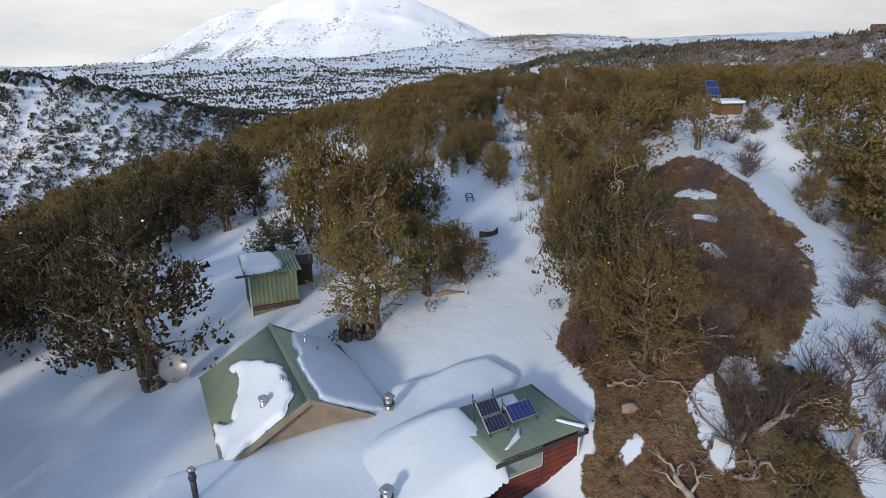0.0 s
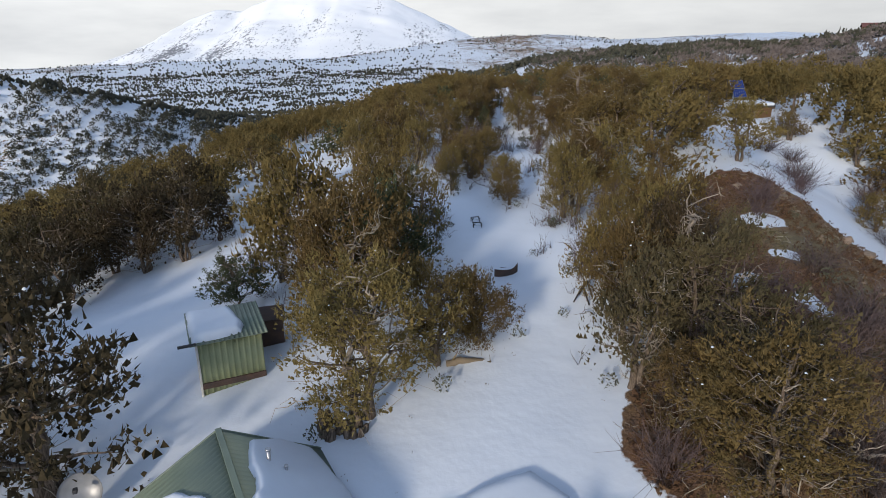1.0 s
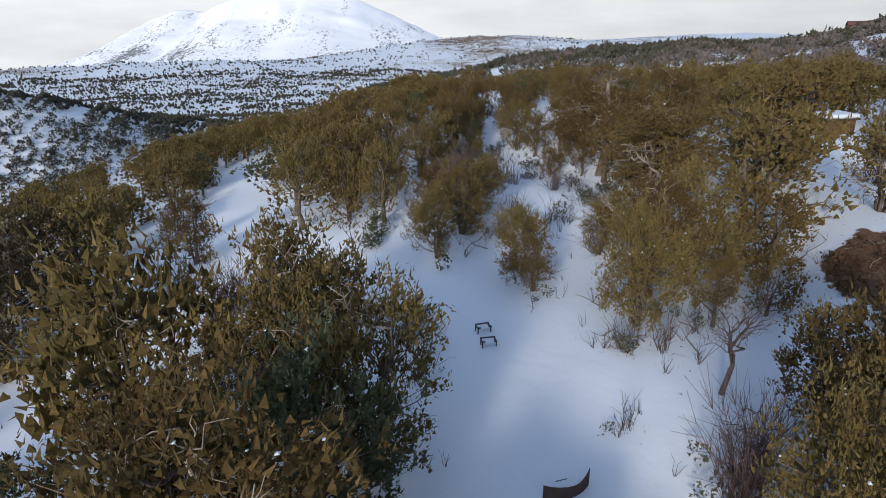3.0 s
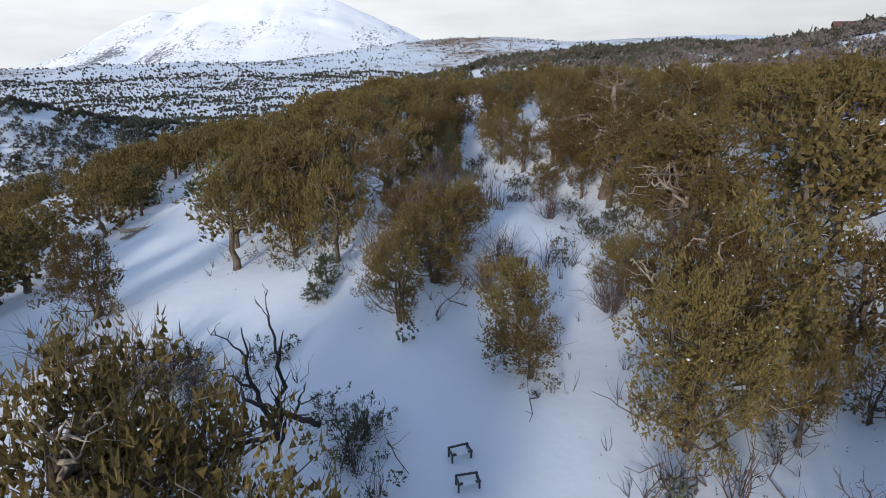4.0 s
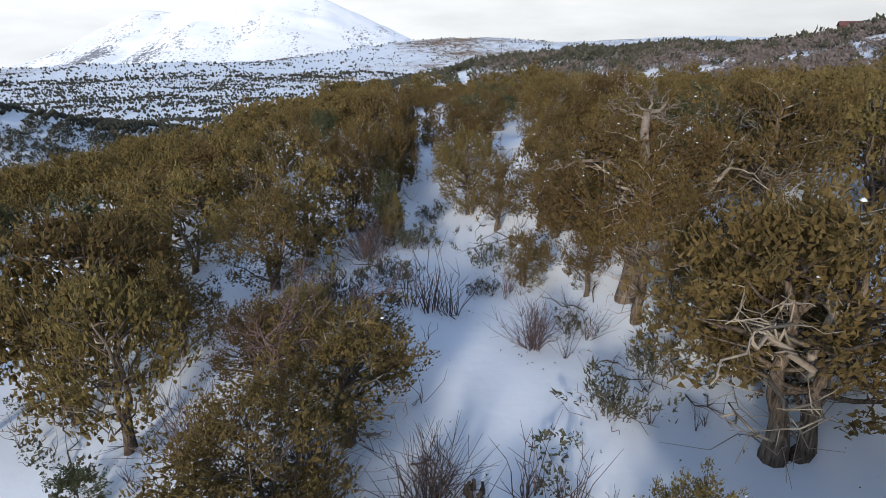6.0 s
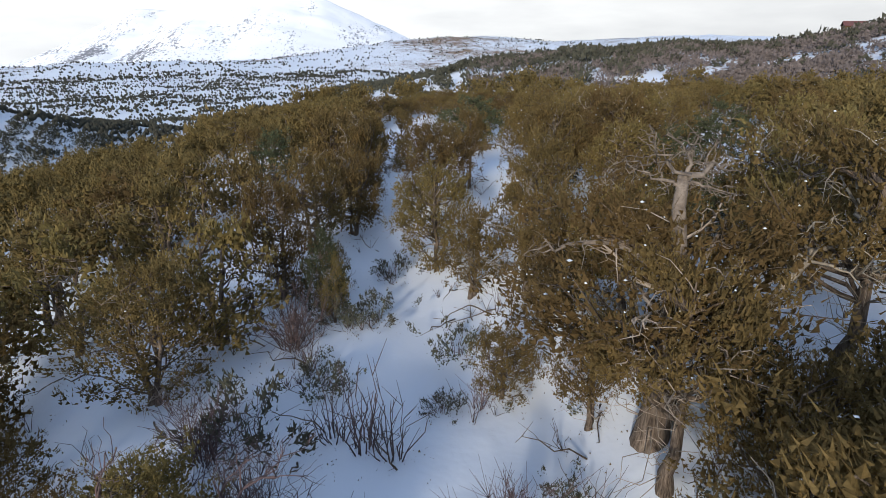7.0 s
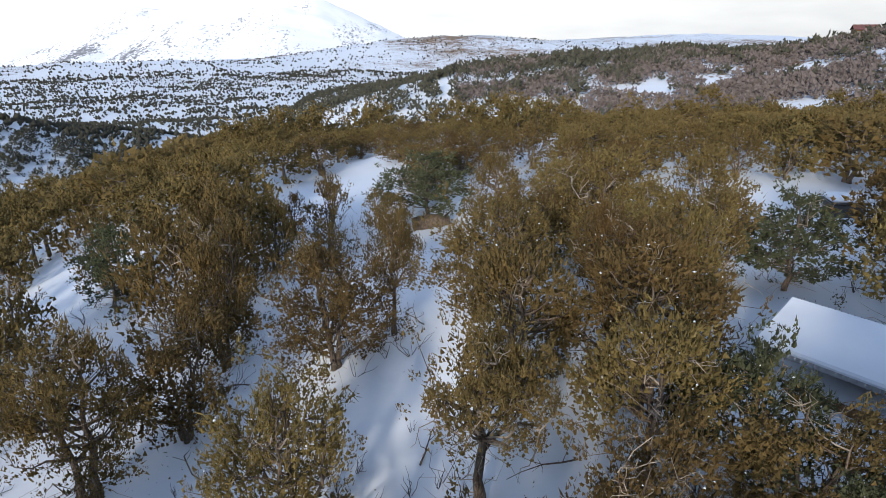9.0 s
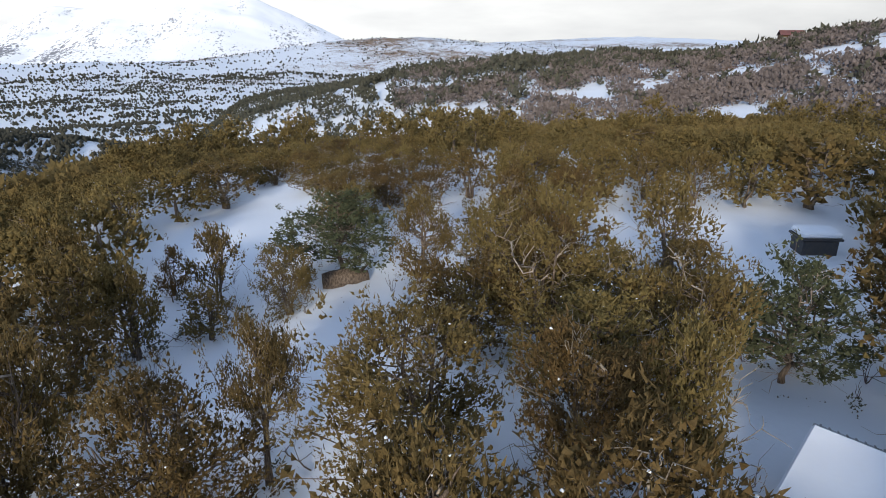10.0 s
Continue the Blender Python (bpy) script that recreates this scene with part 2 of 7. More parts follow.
def mountain_material():
    """Snow slopes with ragged ribs of rock and timber running down the fall line."""
    m = bpy.data.materials.new("mountain_snow")
    m.use_nodes = True
    tree = m.node_tree
    tree.nodes.clear()
    add, join = nodes_of(tree)
    out = add("ShaderNodeOutputMaterial")
    co = add("ShaderNodeTexCoord")
    mp = add("ShaderNodeMapping")
    mp.inputs["Scale"].default_value = (0.085, 0.03, 0.045)
    join(co.outputs["Object"], mp.inputs[0])
    grain = add("ShaderNodeTexNoise", inputs={"Scale": 1.0, "Detail": 6.0, "Roughness": 0.7})
    join(mp.outputs[0], grain.inputs["Vector"])
    mp2 = add("ShaderNodeMapping")
    mp2.inputs["Scale"].default_value = (0.0075, 0.0016, 0.004)
    join(co.outputs["Object"], mp2.inputs[0])
    broad = add("ShaderNodeTexNoise", inputs={"Scale": 1.0, "Detail": 4.0, "Roughness": 0.6})
    join(mp2.outputs[0], broad.inputs["Vector"])
    both = add("ShaderNodeMath", operation="MULTIPLY_ADD")
    both.inputs[1].default_value = 0.75
    join(broad.outputs["Fac"], both.inputs[0])
    join(grain.outputs["Fac"], both.inputs[2])
    # rock and timber thin out towards the summit
    sep = add("ShaderNodeSeparateXYZ")
    join(co.outputs["Object"], sep.inputs[0])
    line = add("ShaderNodeMapRange", inputs={"From Min": -40.0, "From Max": 210.0, "To Min": 0.06, "To Max": -0.07})
    join(sep.outputs["Z"], line.inputs["Value"])
    summed = add("ShaderNodeMath", operation="ADD")
    join(both.outputs[0], summed.inputs[0])
    join(line.outputs[0], summed.inputs[1])
    mul = add("ShaderNodeMapRange", inputs={"From Min": 0.975, "From Max": 1.04})
    join(summed.outputs[0], mul.inputs["Value"])
    mix = add("ShaderNodeMix", data_type="RGBA")
    mix.inputs["A"].default_value, mix.inputs["B"].default_value = (0.95, 0.95, 0.95, 1), (0.24, 0.24, 0.25, 1)
    join(mul.outputs[0], mix.inputs["Factor"])
    b = add("ShaderNodeBsdfPrincipled", inputs={"Roughness": 0.8, "Specular IOR Level": 0.1})
    join(mix.outputs["Result"], b.inputs["Base Color"])
    join(b.outputs[0], out.inputs[0])
    return m


GROUND = ground_material()
SNOW = material("packed_snow", (0.70, 0.745, 0.80), 0.7, (0.63, 0.67, 0.73), 0.6, 0.25, 3.0, spec=0.25)
MOUNTAIN = mountain_material()
BARK = bark_material("shredded_bark", (0.21, 0.165, 0.125), (0.065, 0.048, 0.036))
DEADWOOD = material("bleached_deadwood", (0.36, 0.31, 0.245), 0.85, (0.22, 0.185, 0.145), 4.0, 0.6, 22.0, by_object=0.15)
GREYWOOD = material("silvered_trunk", (0.24, 0.20, 0.16), 0.9, (0.13, 0.105, 0.085), 9.0, 0.8, 30.0, by_object=0.1)
ROOTWOOD = material("weathered_root", (0.25, 0.205, 0.16), 0.9, (0.11, 0.085, 0.065), 5.0, 0.7, 24.0, by_object=0.2)
CHAR = material("blackened_wood", (0.022, 0.02, 0.02), 0.85, (0.05, 0.04, 0.035), 5.0, 0.7, 20.0)
TWIG = material("bare_brush_twigs", (0.140, 0.100, 0.092), 0.9, (0.085, 0.062, 0.058), 3.0, by_object=0.25)
SAGE = leaf_material("sagebrush_leaf", (0.105, 0.105, 0.075), (0.075, 0.07, 0.05))
JUNIPER = leaf_material("juniper_scale_leaf", (0.208, 0.145, 0.060), (0.154, 0.116, 0.053), through=0.5)
# a darker copy of the juniper leaf: shade put into the colour
SHADELEAF = leaf_material("shaded_juniper_leaf", (0.090, 0.068, 0.038), (0.066, 0.054, 0.034), through=0.3)
PINYON = leaf_material("pinyon_needles", (0.098, 0.108, 0.060), (0.078, 0.086, 0.050), through=0.35)
FARWOOD = leaf_material("far_juniper", (0.066, 0.062, 0.046), (0.052, 0.053, 0.044), through=0.1)
GREEN_ROOF = material("weathered_green_metal", (0.165, 0.20, 0.145), 0.5, (0.125, 0.16, 0.125), 0.8, 0.15, 40.0, spec=0.5)
GREEN_WALL = material("olive_corrugated_steel", (0.27, 0.30, 0.165), 0.55, (0.22, 0.245, 0.13), 1.2, 0.15, 30.0, spec=0.5)
RED_WALL = material("red_stained_boards", (0.16, 0.036, 0.026), 0.75, (0.10, 0.026, 0.022), 3.0, 0.5, 30.0)
TAN_WALL = material("tan_gable_boards", (0.26, 0.21, 0.155), 0.8, (0.19, 0.15, 0.115), 2.0, 0.4, 30.0)
BROWN_WALL = material("brown_board_wall", (0.15, 0.085, 0.035), 0.8, (0.10, 0.058, 0.028), 2.0, 0.5, 25.0)
TRIM = material("pale_trim_paint", (0.62, 0.60, 0.55), 0.6, (0.5, 0.48, 0.44), 4.0)
DARK = material("dark_steel", (0.03, 0.03, 0.033), 0.5, (0.05, 0.045, 0.04), 8.0, spec=0.5)
GALV = material("galvanised_pipe", (0.45, 0.46, 0.47), 0.35, (0.33, 0.33, 0.34), 6.0, metal=0.8)
RUST = material("rusty_sheet", (0.10, 0.062, 0.045), 0.8, (0.06, 0.045, 0.04), 2.5, 0.4, 25.0)
CELL = material("solar_cells", (0.010, 0.012, 0.028), 0.18, (0.014, 0.018, 0.042), 3.0, spec=0.6)
BLUECELL = material("blue_solar_cells", (0.012, 0.022, 0.11), 0.2, (0.016, 0.03, 0.14), 3.0, spec=0.6)
GLASS = material("window_glass", (0.16, 0.19, 0.17), 0.08, (0.22, 0.25, 0.22), 1.0, spec=0.8)
DISH = material("grey_dish_paint", (0.26, 0.26, 0.265), 0.34, (0.2, 0.2, 0.2), 3.0, spec=0.7)
REDROOF = material("dusty_red_roof", (0.17, 0.07, 0.058), 0.7, (0.12, 0.055, 0.05), 0.6)
STONE = material("tan_sandstone", (0.25, 0.19, 0.13), 0.9, (0.17, 0.135, 0.10), 1.6, 0.7, 12.0, by_object=0.2)
OAK = leaf_material("leafless_scrub", (0.155, 0.128, 0.122), (0.112, 0.096, 0.094), through=0.15)
STRAW = leaf_material("dry_grass", (0.135, 0.088, 0.048), (0.105, 0.062, 0.038), through=0.15)

# ---- the land ----


def lattice(i, j, seed):
    v = np.sin(i * 127.1 + j * 311.7 + seed * 74.7) * 43758.5453
    return v - np.floor(v)


def value_noise(x, y, seed=0):
    i, j = np.floor(x), np.floor(y)
    u, v = x - i, y - j
    u, v = u * u * (3 - 2 * u), v * v * (3 - 2 * v)
    a, b = lattice(i, j, seed), lattice(i + 1, j, seed)
    c, d = lattice(i, j + 1, seed), lattice(i + 1, j + 1, seed)
    return (a + (b - a) * u) * (1 - v) + (c + (d - c) * u) * v - 0.5


def fbm(x, y, size, seed=0, octaves=4):
    return sum(value_noise(x / size * 2 ** k, y / size * 2 ** k, seed + k) / 2 ** k for k in range(octaves))


def sstep(a, b, v):
    u = np.clip((v - a) / (b - a), 0, 1)
    return u * u * (3 - 2 * u)


def hump(x, y, cx, cy, rx, ry):
    return np.exp(-((x - cx) / rx) ** 2 - ((y - cy) / ry) ** 2)


def ribs(x, y):
    """Spurs and gullies that run slantwise down the hill across the valley."""
    across, along = 0.83 * x + 0.55 * y, 0.83 * y - 0.55 * x
    across = across - 0.45 * along + 14 * fbm(x, y, 55, 63, 2)
    return value_noise(across / 5.5, along / 80, 65) + 0.6 * value_noise(across / 2.6, along / 30, 66)


def height(x, y):
    """The lie of the land: a rising bench with clearings, a bank to the east, a valley and far slopes."""
    x, y = np.asarray(x, float), np.asarray(y, float)
    spine = np.interp(y, (-60, 8, 20, 28, 38, 47, 57, 60, 64, 70, 76, 84, 94, 112, 150, 230, 400),
                      (-3, -0.6, 0.7, 1.4, 2.1, 2.6, 2.9, 3.2, 3.5, 3.7, 3.9, 4.2, 3.8, 1.6, -6, -30, -56))
    west = np.maximum(0, -1.5 - x)
    z = spine - (0.11 + 0.12 * sstep(26, 38, y)) * west - 0.11 * sstep(48, 64, y) * np.minimum(west, 11) - 0.10 * np.maximum(0, west - 30)
    crest = np.where(y < 40, 5.6 + 0.36 * (y - 20), 12.8 - 3.8 * sstep(40, 56, y))
    e = x - crest
    bank = 2.0 * sstep(-5.5, 0.5, e) * (1 - 0.7 * sstep(60, 72, y)) * sstep(8, 22, y)
    fall = 3.2 * sstep(0.3, 9.5, e) * (1 - sstep(38, 52, y))
    z = z + bank - fall + 0.7 * hump(x, y, 3.5, 32, 3.5, 6) + 0.5 * hump(x, y, 4.5, 47, 3, 4)
    z = z - 0.9 * hump(x, y, 14.6, 60.6, 2.2, 2.6) - 1.0 * hump(x, y, 0.5, 13.6, 1.7, 1.5) - 0.5 * hump(x, y, -6, 13.5, 4.0, 3.0) + 0.5 * hump(x, y, -4.8, 37.8, 2.5, 2.5)
    # eastern ridge: a scrubby slope up to a crest, by bearing from the upper wood
    d = np.hypot(x - 4, y - 30)
    bear, away = np.degrees(np.arctan2(x - 7, np.maximum(y - 56, 1.0))), np.hypot(x - 7, y - 56)
    crest_line = np.interp(bear, (-30, -12, -5, 0, 5, 8.3, 11, 14, 17, 20.3, 22.5, 25.7, 28.2, 30.6, 33, 35, 37.5, 40, 41.6, 44.2, 47.5, 60, 90), (-40, -20, -9, -4, -0.2, 2.2, 3.4, 4.6, 5.6, 6.8, 6.0, 7.2, 8.0, 7.5, 7.3, 8.0, 8.6, 10.2, 11.0, 13.0, 14.6, 19, 24))
    foot = np.interp(bear, (-12, 0, 10, 20, 30, 45, 60), (-24, -15, -8, -4, -2.5, 0, 2))
    rise = foot + (crest_line - foot) * sstep(70, 168, away) - 0.10 * np.maximum(0, away - 185)
    z = z + (rise - z) * sstep(-14, -4, bear) * sstep(58, 98, away) * (1 - sstep(480, 620, away))
    # the valley floor and what rises beyond it
    floor = np.interp(y, (-600, 0, 300, 500, 800, 1100, 1500, 2000, 2600, 5200), (-40, -50, -60, -68, -68, -62, -56, -52, -50, -50))
    floor = floor + np.interp(x, (-2200, -1190, -760, -180, 250, 900), (-140, -60, -22, 0, 34, 42)) * sstep(1000, 2200, y)
    z = z + (floor - z) * sstep(350, 560, y)
    z = np.maximum(z, floor) + 1.5 * np.exp(-np.abs(z - floor) / 4)
    z = z + 50 * hump(x, y, -235, 335, 105, 62) + 26 * hump(x, y, -120, 420, 90, 60)
    z = z + 36 * hump(x, y, 420, 1850, 300, 330) + 30 * hump(x, y, 40, 1900, 260, 260)
    z = z + 40 * hump(x, y, 1500, 2600, 700, 500) + 22 * hump(x, y, -500, 1500, 500, 300)
    z = z + 5 * ribs(x, y) * hump(x, y, -205, 325, 105, 75)
    far = sstep(120, 420, d)
    z = z + far * (1 - 0.8 * sstep(4, 10, bear) * (1 - sstep(300, 420, away))) * (9 * fbm(x, y, 90, 3, 3) + 4 * np.abs(value_noise(x / 38, y / 38, 9)))
    z = z + (1 - far) * (0.50 * fbm(x, y, 6.0, 5, 3) + 0.17 * fbm(x, y, 1.9, 8, 2)) * sstep(14, 30, d + 0 * x)
    return z


def ground_z(x, y):
    return float(height(np.array([x]), np.array([y]))[0])


def inside(points, x, y):
    """Signed distance to a plan polygon, positive within."""
    P = np.array(points, float)
    Q = np.roll(P, -1, 0)
    d = np.full(np.shape(x), 1e9)
    odd = np.zeros(np.shape(x), bool)
    for (x0, y0), (x1, y1) in zip(P, Q):
        ex, ey = x1 - x0, y1 - y0
        s = np.clip(((x - x0) * ex + (y - y0) * ey) / (ex * ex + ey * ey), 0, 1)
        d = np.minimum(d, np.hypot(x - x0 - s * ex, y - y0 - s * ey))
        odd ^= ((y0 > y) != (y1 > y)) & (x < (x1 - x0) * (y - y0) / (y1 - y0 + 1e-12) + x0)
    return np.where(odd, d, -d)


# the sunny bank east of the huts, from which the snow has gone, and the drifts left on it: x, y and half widths
BANK = [(1.0, 13), (1.2, 16.4), (1.6, 20.6), (3.8, 25), (6, 29), (9.9, 37.9), (11.7, 38.5), (13.2, 37.2), (14.3, 35.1), (14, 31.8), (15.6, 31.4),
        (14, 28.8), (13.9, 27.1), (12.3, 24.6), (9.9, 21.1), (8.5, 19.3), (8.1, 18.3), (8.4, 17.3), (7.3, 16), (8.2, 15.6), (9.4, 13), (7, 10), (2, 10)]
DRIFTS = [(7.9, 23.9, 1.0, 1.4), (9.8, 30.9, 1.5, 0.9), (8.4, 33.2, 0.7, 0.9), (8.9, 27.5, 0.5, 0.6), (6.8, 26.3, 0.6, 0.6), (4.6, 15.9, 0.4, 1.1), (2.45, 15.2, 0.38, 0.62),
          (4.1, 14.6, 0.9, 0.6), (6.0, 17.2, 0.4, 0.5), (5.4, 16.9, 0.3, 0.4), (1.1, 17.2, 0.7, 1.4), (6.6, 15.0, 0.4, 0.5), (4.1, 14.45, 0.7, 0.4), (6.0, 17.3, 0.3, 0.35), (7.3, 17.8, 0.35, 0.4), (5.4, 17.0, 0.22, 0.3), (1.0, 16.7, 0.45, 0.8)]


def bareness(x, y):
    """How far the snow has gone: the sunny bank, brush on the far ridge, tan slopes far off."""
    d = np.hypot(x - 4, y - 30)
    ang = np.degrees(np.arctan2(x - 4, np.maximum(y - 30, 1.0)))
    b = 0.5 + 0.9 * np.clip(inside(BANK, x, y), -1.4, 0.9) + 0.62 * fbm(x, y, 2.0, 21)
    for cx, cy, rx, ry in DRIFTS:
        b = b - 1.45 * hump(x, y, cx, cy, 1.0 * rx, 1.0 * ry)
    b = b + 0.9 * hump(x, y, 23.5, 36, 2.0, 2.0) + 0.9 * hump(x, y, 25.5, 43, 2.0, 2.5) + 0.9 * hump(x, y, 19.5, 33, 1.6, 2.4) + 0.75 * hump(x, y, 17, 27.5, 1.2, 1.6) + 0.7 * hump(x, y, 15.5, 40.5, 1.6, 1.0) + 0.8 * hump(x, y, 22, 38, 2.0, 2.5)
    b = b + 0.7 * hump(x, y, 12.5, 19.5, 1.2, 2.5) + 0.7 * hump(x, y, 21, 46, 1.5, 1.5)
    ridge = sstep(80, 130, d) * sstep(12, 22, ang) * (1 - sstep(420, 520, y)) * (0.04 + 1.1 * fbm(x, y, 14, 31))
    tan = sstep(800, 1300, y) * (0.34 + 0.45 * fbm(x, y, 260, 41) + 0.14 * hump(x, y, 350, 1850, 500, 450)) + 0.36 * sstep(150, 300, d) * (1 - sstep(600, 1000, d)) * (0.7 + fbm(x, y, 40, 51))
    return np.clip(np.maximum(b * (d < 60), 0) + ridge + tan - 0.25 * (1 - sstep(40, 80, d)) * (b < 0.2), -0.6, 1.4)


def mesh_from(name, verts, faces, smooth=True):
    me = bpy.data.meshes.new(name)
    me.from_pydata([tuple(map(float, v)) for v in verts], [], [tuple(map(int, f)) for f in faces])
    if smooth:
        me.polygons.foreach_set("use_smooth", [True] * len(me.polygons))
    me.update()
    return me


def sheet(name, X, Y, Z, mat):
    """A grid of points as one smooth mesh object."""
    n, m = X.shape
    idx = np.arange(n * m).reshape(n, m)
    faces = np.stack([idx[:-1, :-1], idx[1:, :-1], idx[1:, 1:], idx[:-1, 1:]], -1).reshape(-1, 4)
    me = bpy.data.meshes.new(name)
    me.vertices.add(n * m)
    me.vertices.foreach_set("co", np.stack([X, Y, Z], -1).reshape(-1).astype(np.float32))
    me.loops.add(faces.size)
    me.loops.foreach_set("vertex_index", faces.reshape(-1).astype(np.int32))
    me.polygons.add(len(faces))
    me.polygons.foreach_set("loop_start", np.arange(0, faces.size, 4, dtype=np.int32))
    me.polygons.foreach_set("use_smooth", np.ones(len(faces), bool))
    me.update(calc_edges=True)
    me.materials.append(mat)
    return new(name, me)


u = np.arange(-175, 176)
gx = 4 + 15.5 * np.sinh(0.0368 * u)
gy = 40 + 15.5 * np.sinh(0.0368 * u)
GX, GY = np.meshgrid(gx, gy, indexing="ij")
GZ = height(GX, GY)
ground = tagged(sheet("ground", GX, GY, GZ, GROUND), "snow-covered hillside with bare brown earth on the bank", "ground", kind="structure")
attr = ground.data.attributes.new("bare", "FLOAT", "POINT")
attr.data.foreach_set("value", bareness(GX, GY).reshape(-1).astype(np.float32))


def build_mountain():
    x = np.linspace(-2700, 900, 230)
    crest = np.interp(x, (-2700, -1970, -1841, -1652, -1436, -1278, -1129, -1016, -924, -834, -684, -507, -332, -185, -6, 209, 335, 463, 900),
                      (-260, -233, -161, -62, 30, 126, 170, 156, 198, 226, 271, 290, 267, 225, 148, 54, 0, -40, -70))
    k = np.exp(-np.linspace(-2, 2, 9) ** 2)
    crest = np.convolve(np.pad(crest, 4, "edge"), k / k.sum(), "valid") + 6 * value_noise(x / 45, x * 0, 71)
    v = np.linspace(0, 1, 90)
    X, V = np.meshgrid(x, v, indexing="ij")
    Y = 2300 + 1700 * V
    rise = np.where(V < 0.765, (V / 0.765) ** 1.35, 1 - 0.8 * (V - 0.765) / 0.235)
    C = np.repeat(crest[:, None], len(v), 1)
    rib = np.abs(value_noise(X / 130 + 0.4 * V, V * 1.2, 61)) * 2 - 0.5
    B = np.interp(X, (-1790, -1190, -760, -180), (-190, -114, -86, -74))
    Z = B + (C - B) * rise + 45 * rib * np.sin(np.pi * np.clip(V / 0.78, 0, 1)) * sstep(0, 120, C + 60) * 0.8
    Z = Z + 14 * fbm(X, Y, 160, 65) * np.sin(np.pi * np.clip(V, 0, 1))
    return tagged(sheet("backdrop_mountain", X, Y, Z, MOUNTAIN), "snow-white mountain with dark rock ribs", "mountain", kind="structure")


build_mountain()

# ---- trees: meshes shared between alike trees ----


def tube(pts, radii, sides=5):
    """A tapered, closed tube along points."""
    pts = np.asarray(pts, float)
    n = len(pts)
    t = np.gradient(pts, axis=0)
    t /= np.linalg.norm(t, axis=1)[:, None] + 1e-9
    ref = np.where(np.abs(t[:, 2:3]) > 0.9, [[1.0, 0, 0]], [[0, 0, 1.0]])
    a = np.cross(t, ref)
    a /= np.linalg.norm(a, axis=1)[:, None] + 1e-9
    b = np.cross(t, a)
    ph = np.arange(sides) * 2 * np.pi / sides
    ring = a[:, None] * np.cos(ph)[None, :, None] + b[:, None] * np.sin(ph)[None, :, None]
    V = (pts[:, None] + ring * np.asarray(radii)[:, None, None]).reshape(-1, 3)
    F = []
    for i in range(n - 1):
        for j in range(sides):
            k = (j + 1) % sides
            F.append((i * sides + j, i * sides + k, (i + 1) * sides + k, (i + 1) * sides + j))
    F.append(tuple(range(sides - 1, -1, -1)))
    F.append(tuple((n - 1) * sides + j for j in range(sides)))
    return V, F


class Heap:
    """Collects vertices and faces of many pieces into one mesh."""

    def __init__(self):
        self.v, self.f, self.n = [], [], 0

    def put(self, V, F):
        self.v.append(np.asarray(V, float))
        self.f += [tuple(i + self.n for i in f) for f in F]
        self.n += len(V)
        return self

    def tris(self, T):
        """T: k x 3 x 3 loose triangles."""
        k = len(T)
        self.v.append(T.reshape(-1, 3))
        idx = np.arange(k * 3).reshape(k, 3) + self.n
        self.f += [tuple(r) for r in idx.tolist()]
        self.n += 3 * k
        return self

    def mesh(self, name, mat, smooth=True):
        me = mesh_from(name, np.concatenate(self.v), self.f, smooth)
        me.materials.append(mat)
        return me


def bend(rng, a, b, sag=0.1, n=5, wild=0.06):
    """A crooked way from a to b."""
    a, b = np.asarray(a, float), np.asarray(b, float)
    L = np.linalg.norm(b - a)
    s = np.linspace(0, 1, n)[:, None]
    p = a + (b - a) * s
    p[:, 2] += sag * L * np.sin(np.pi * s[:, 0])
    p[1:-1] += rng.normal(0, wild * L, (n - 2, 3))
    return p


TUFT_V = np.array([(1, 0, -0.35), (-0.5, 0.87, -0.35), (-0.5, -0.87, -0.35), (0.0, 0, 1)])
TUFT_F = np.array([(0, 1, 3), (1, 2, 3), (2, 0, 3), (1, 0, 2)])


def clumps(rng, C, out, size, up=0.6):
    """The dense hearts of the tufts at the points C, drawn out along the way that the shoots grow."""
    k = len(C)
    a = out * 0.5 + rng.normal(0, 0.28, (k, 3)) + [0, 0, up]
    a /= np.linalg.norm(a, axis=1)[:, None] + 1e-9
    spin, flip = rng.uniform(0, 6.28, (k, 1)), rng.choice((-1.0, 1.0), (k, 1), p=(0.3, 0.7))
    p = np.stack([TUFT_V[:, 0] * np.cos(spin) - TUFT_V[:, 1] * np.sin(spin), TUFT_V[:, 0] * np.sin(spin) * flip + TUFT_V[:, 1] * np.cos(spin) * flip, TUFT_V[:, 2] * flip], -1)
    p = p * rng.uniform(0.65, 1.35, (k, len(TUFT_V), 1)) + rng.normal(0, 0.1, p.shape)
    along = (p * a[:, None]).sum(-1, keepdims=True)
    p = p + along * a[:, None] * np.where(along > 0, 0.6, 0.1)
    V = C[:, None] + p * size[:, None, None]
    F = TUFT_F[None] + (np.arange(k) * len(TUFT_V))[:, None, None]
    return V.reshape(-1, 3), F.reshape(-1, 3).tolist()


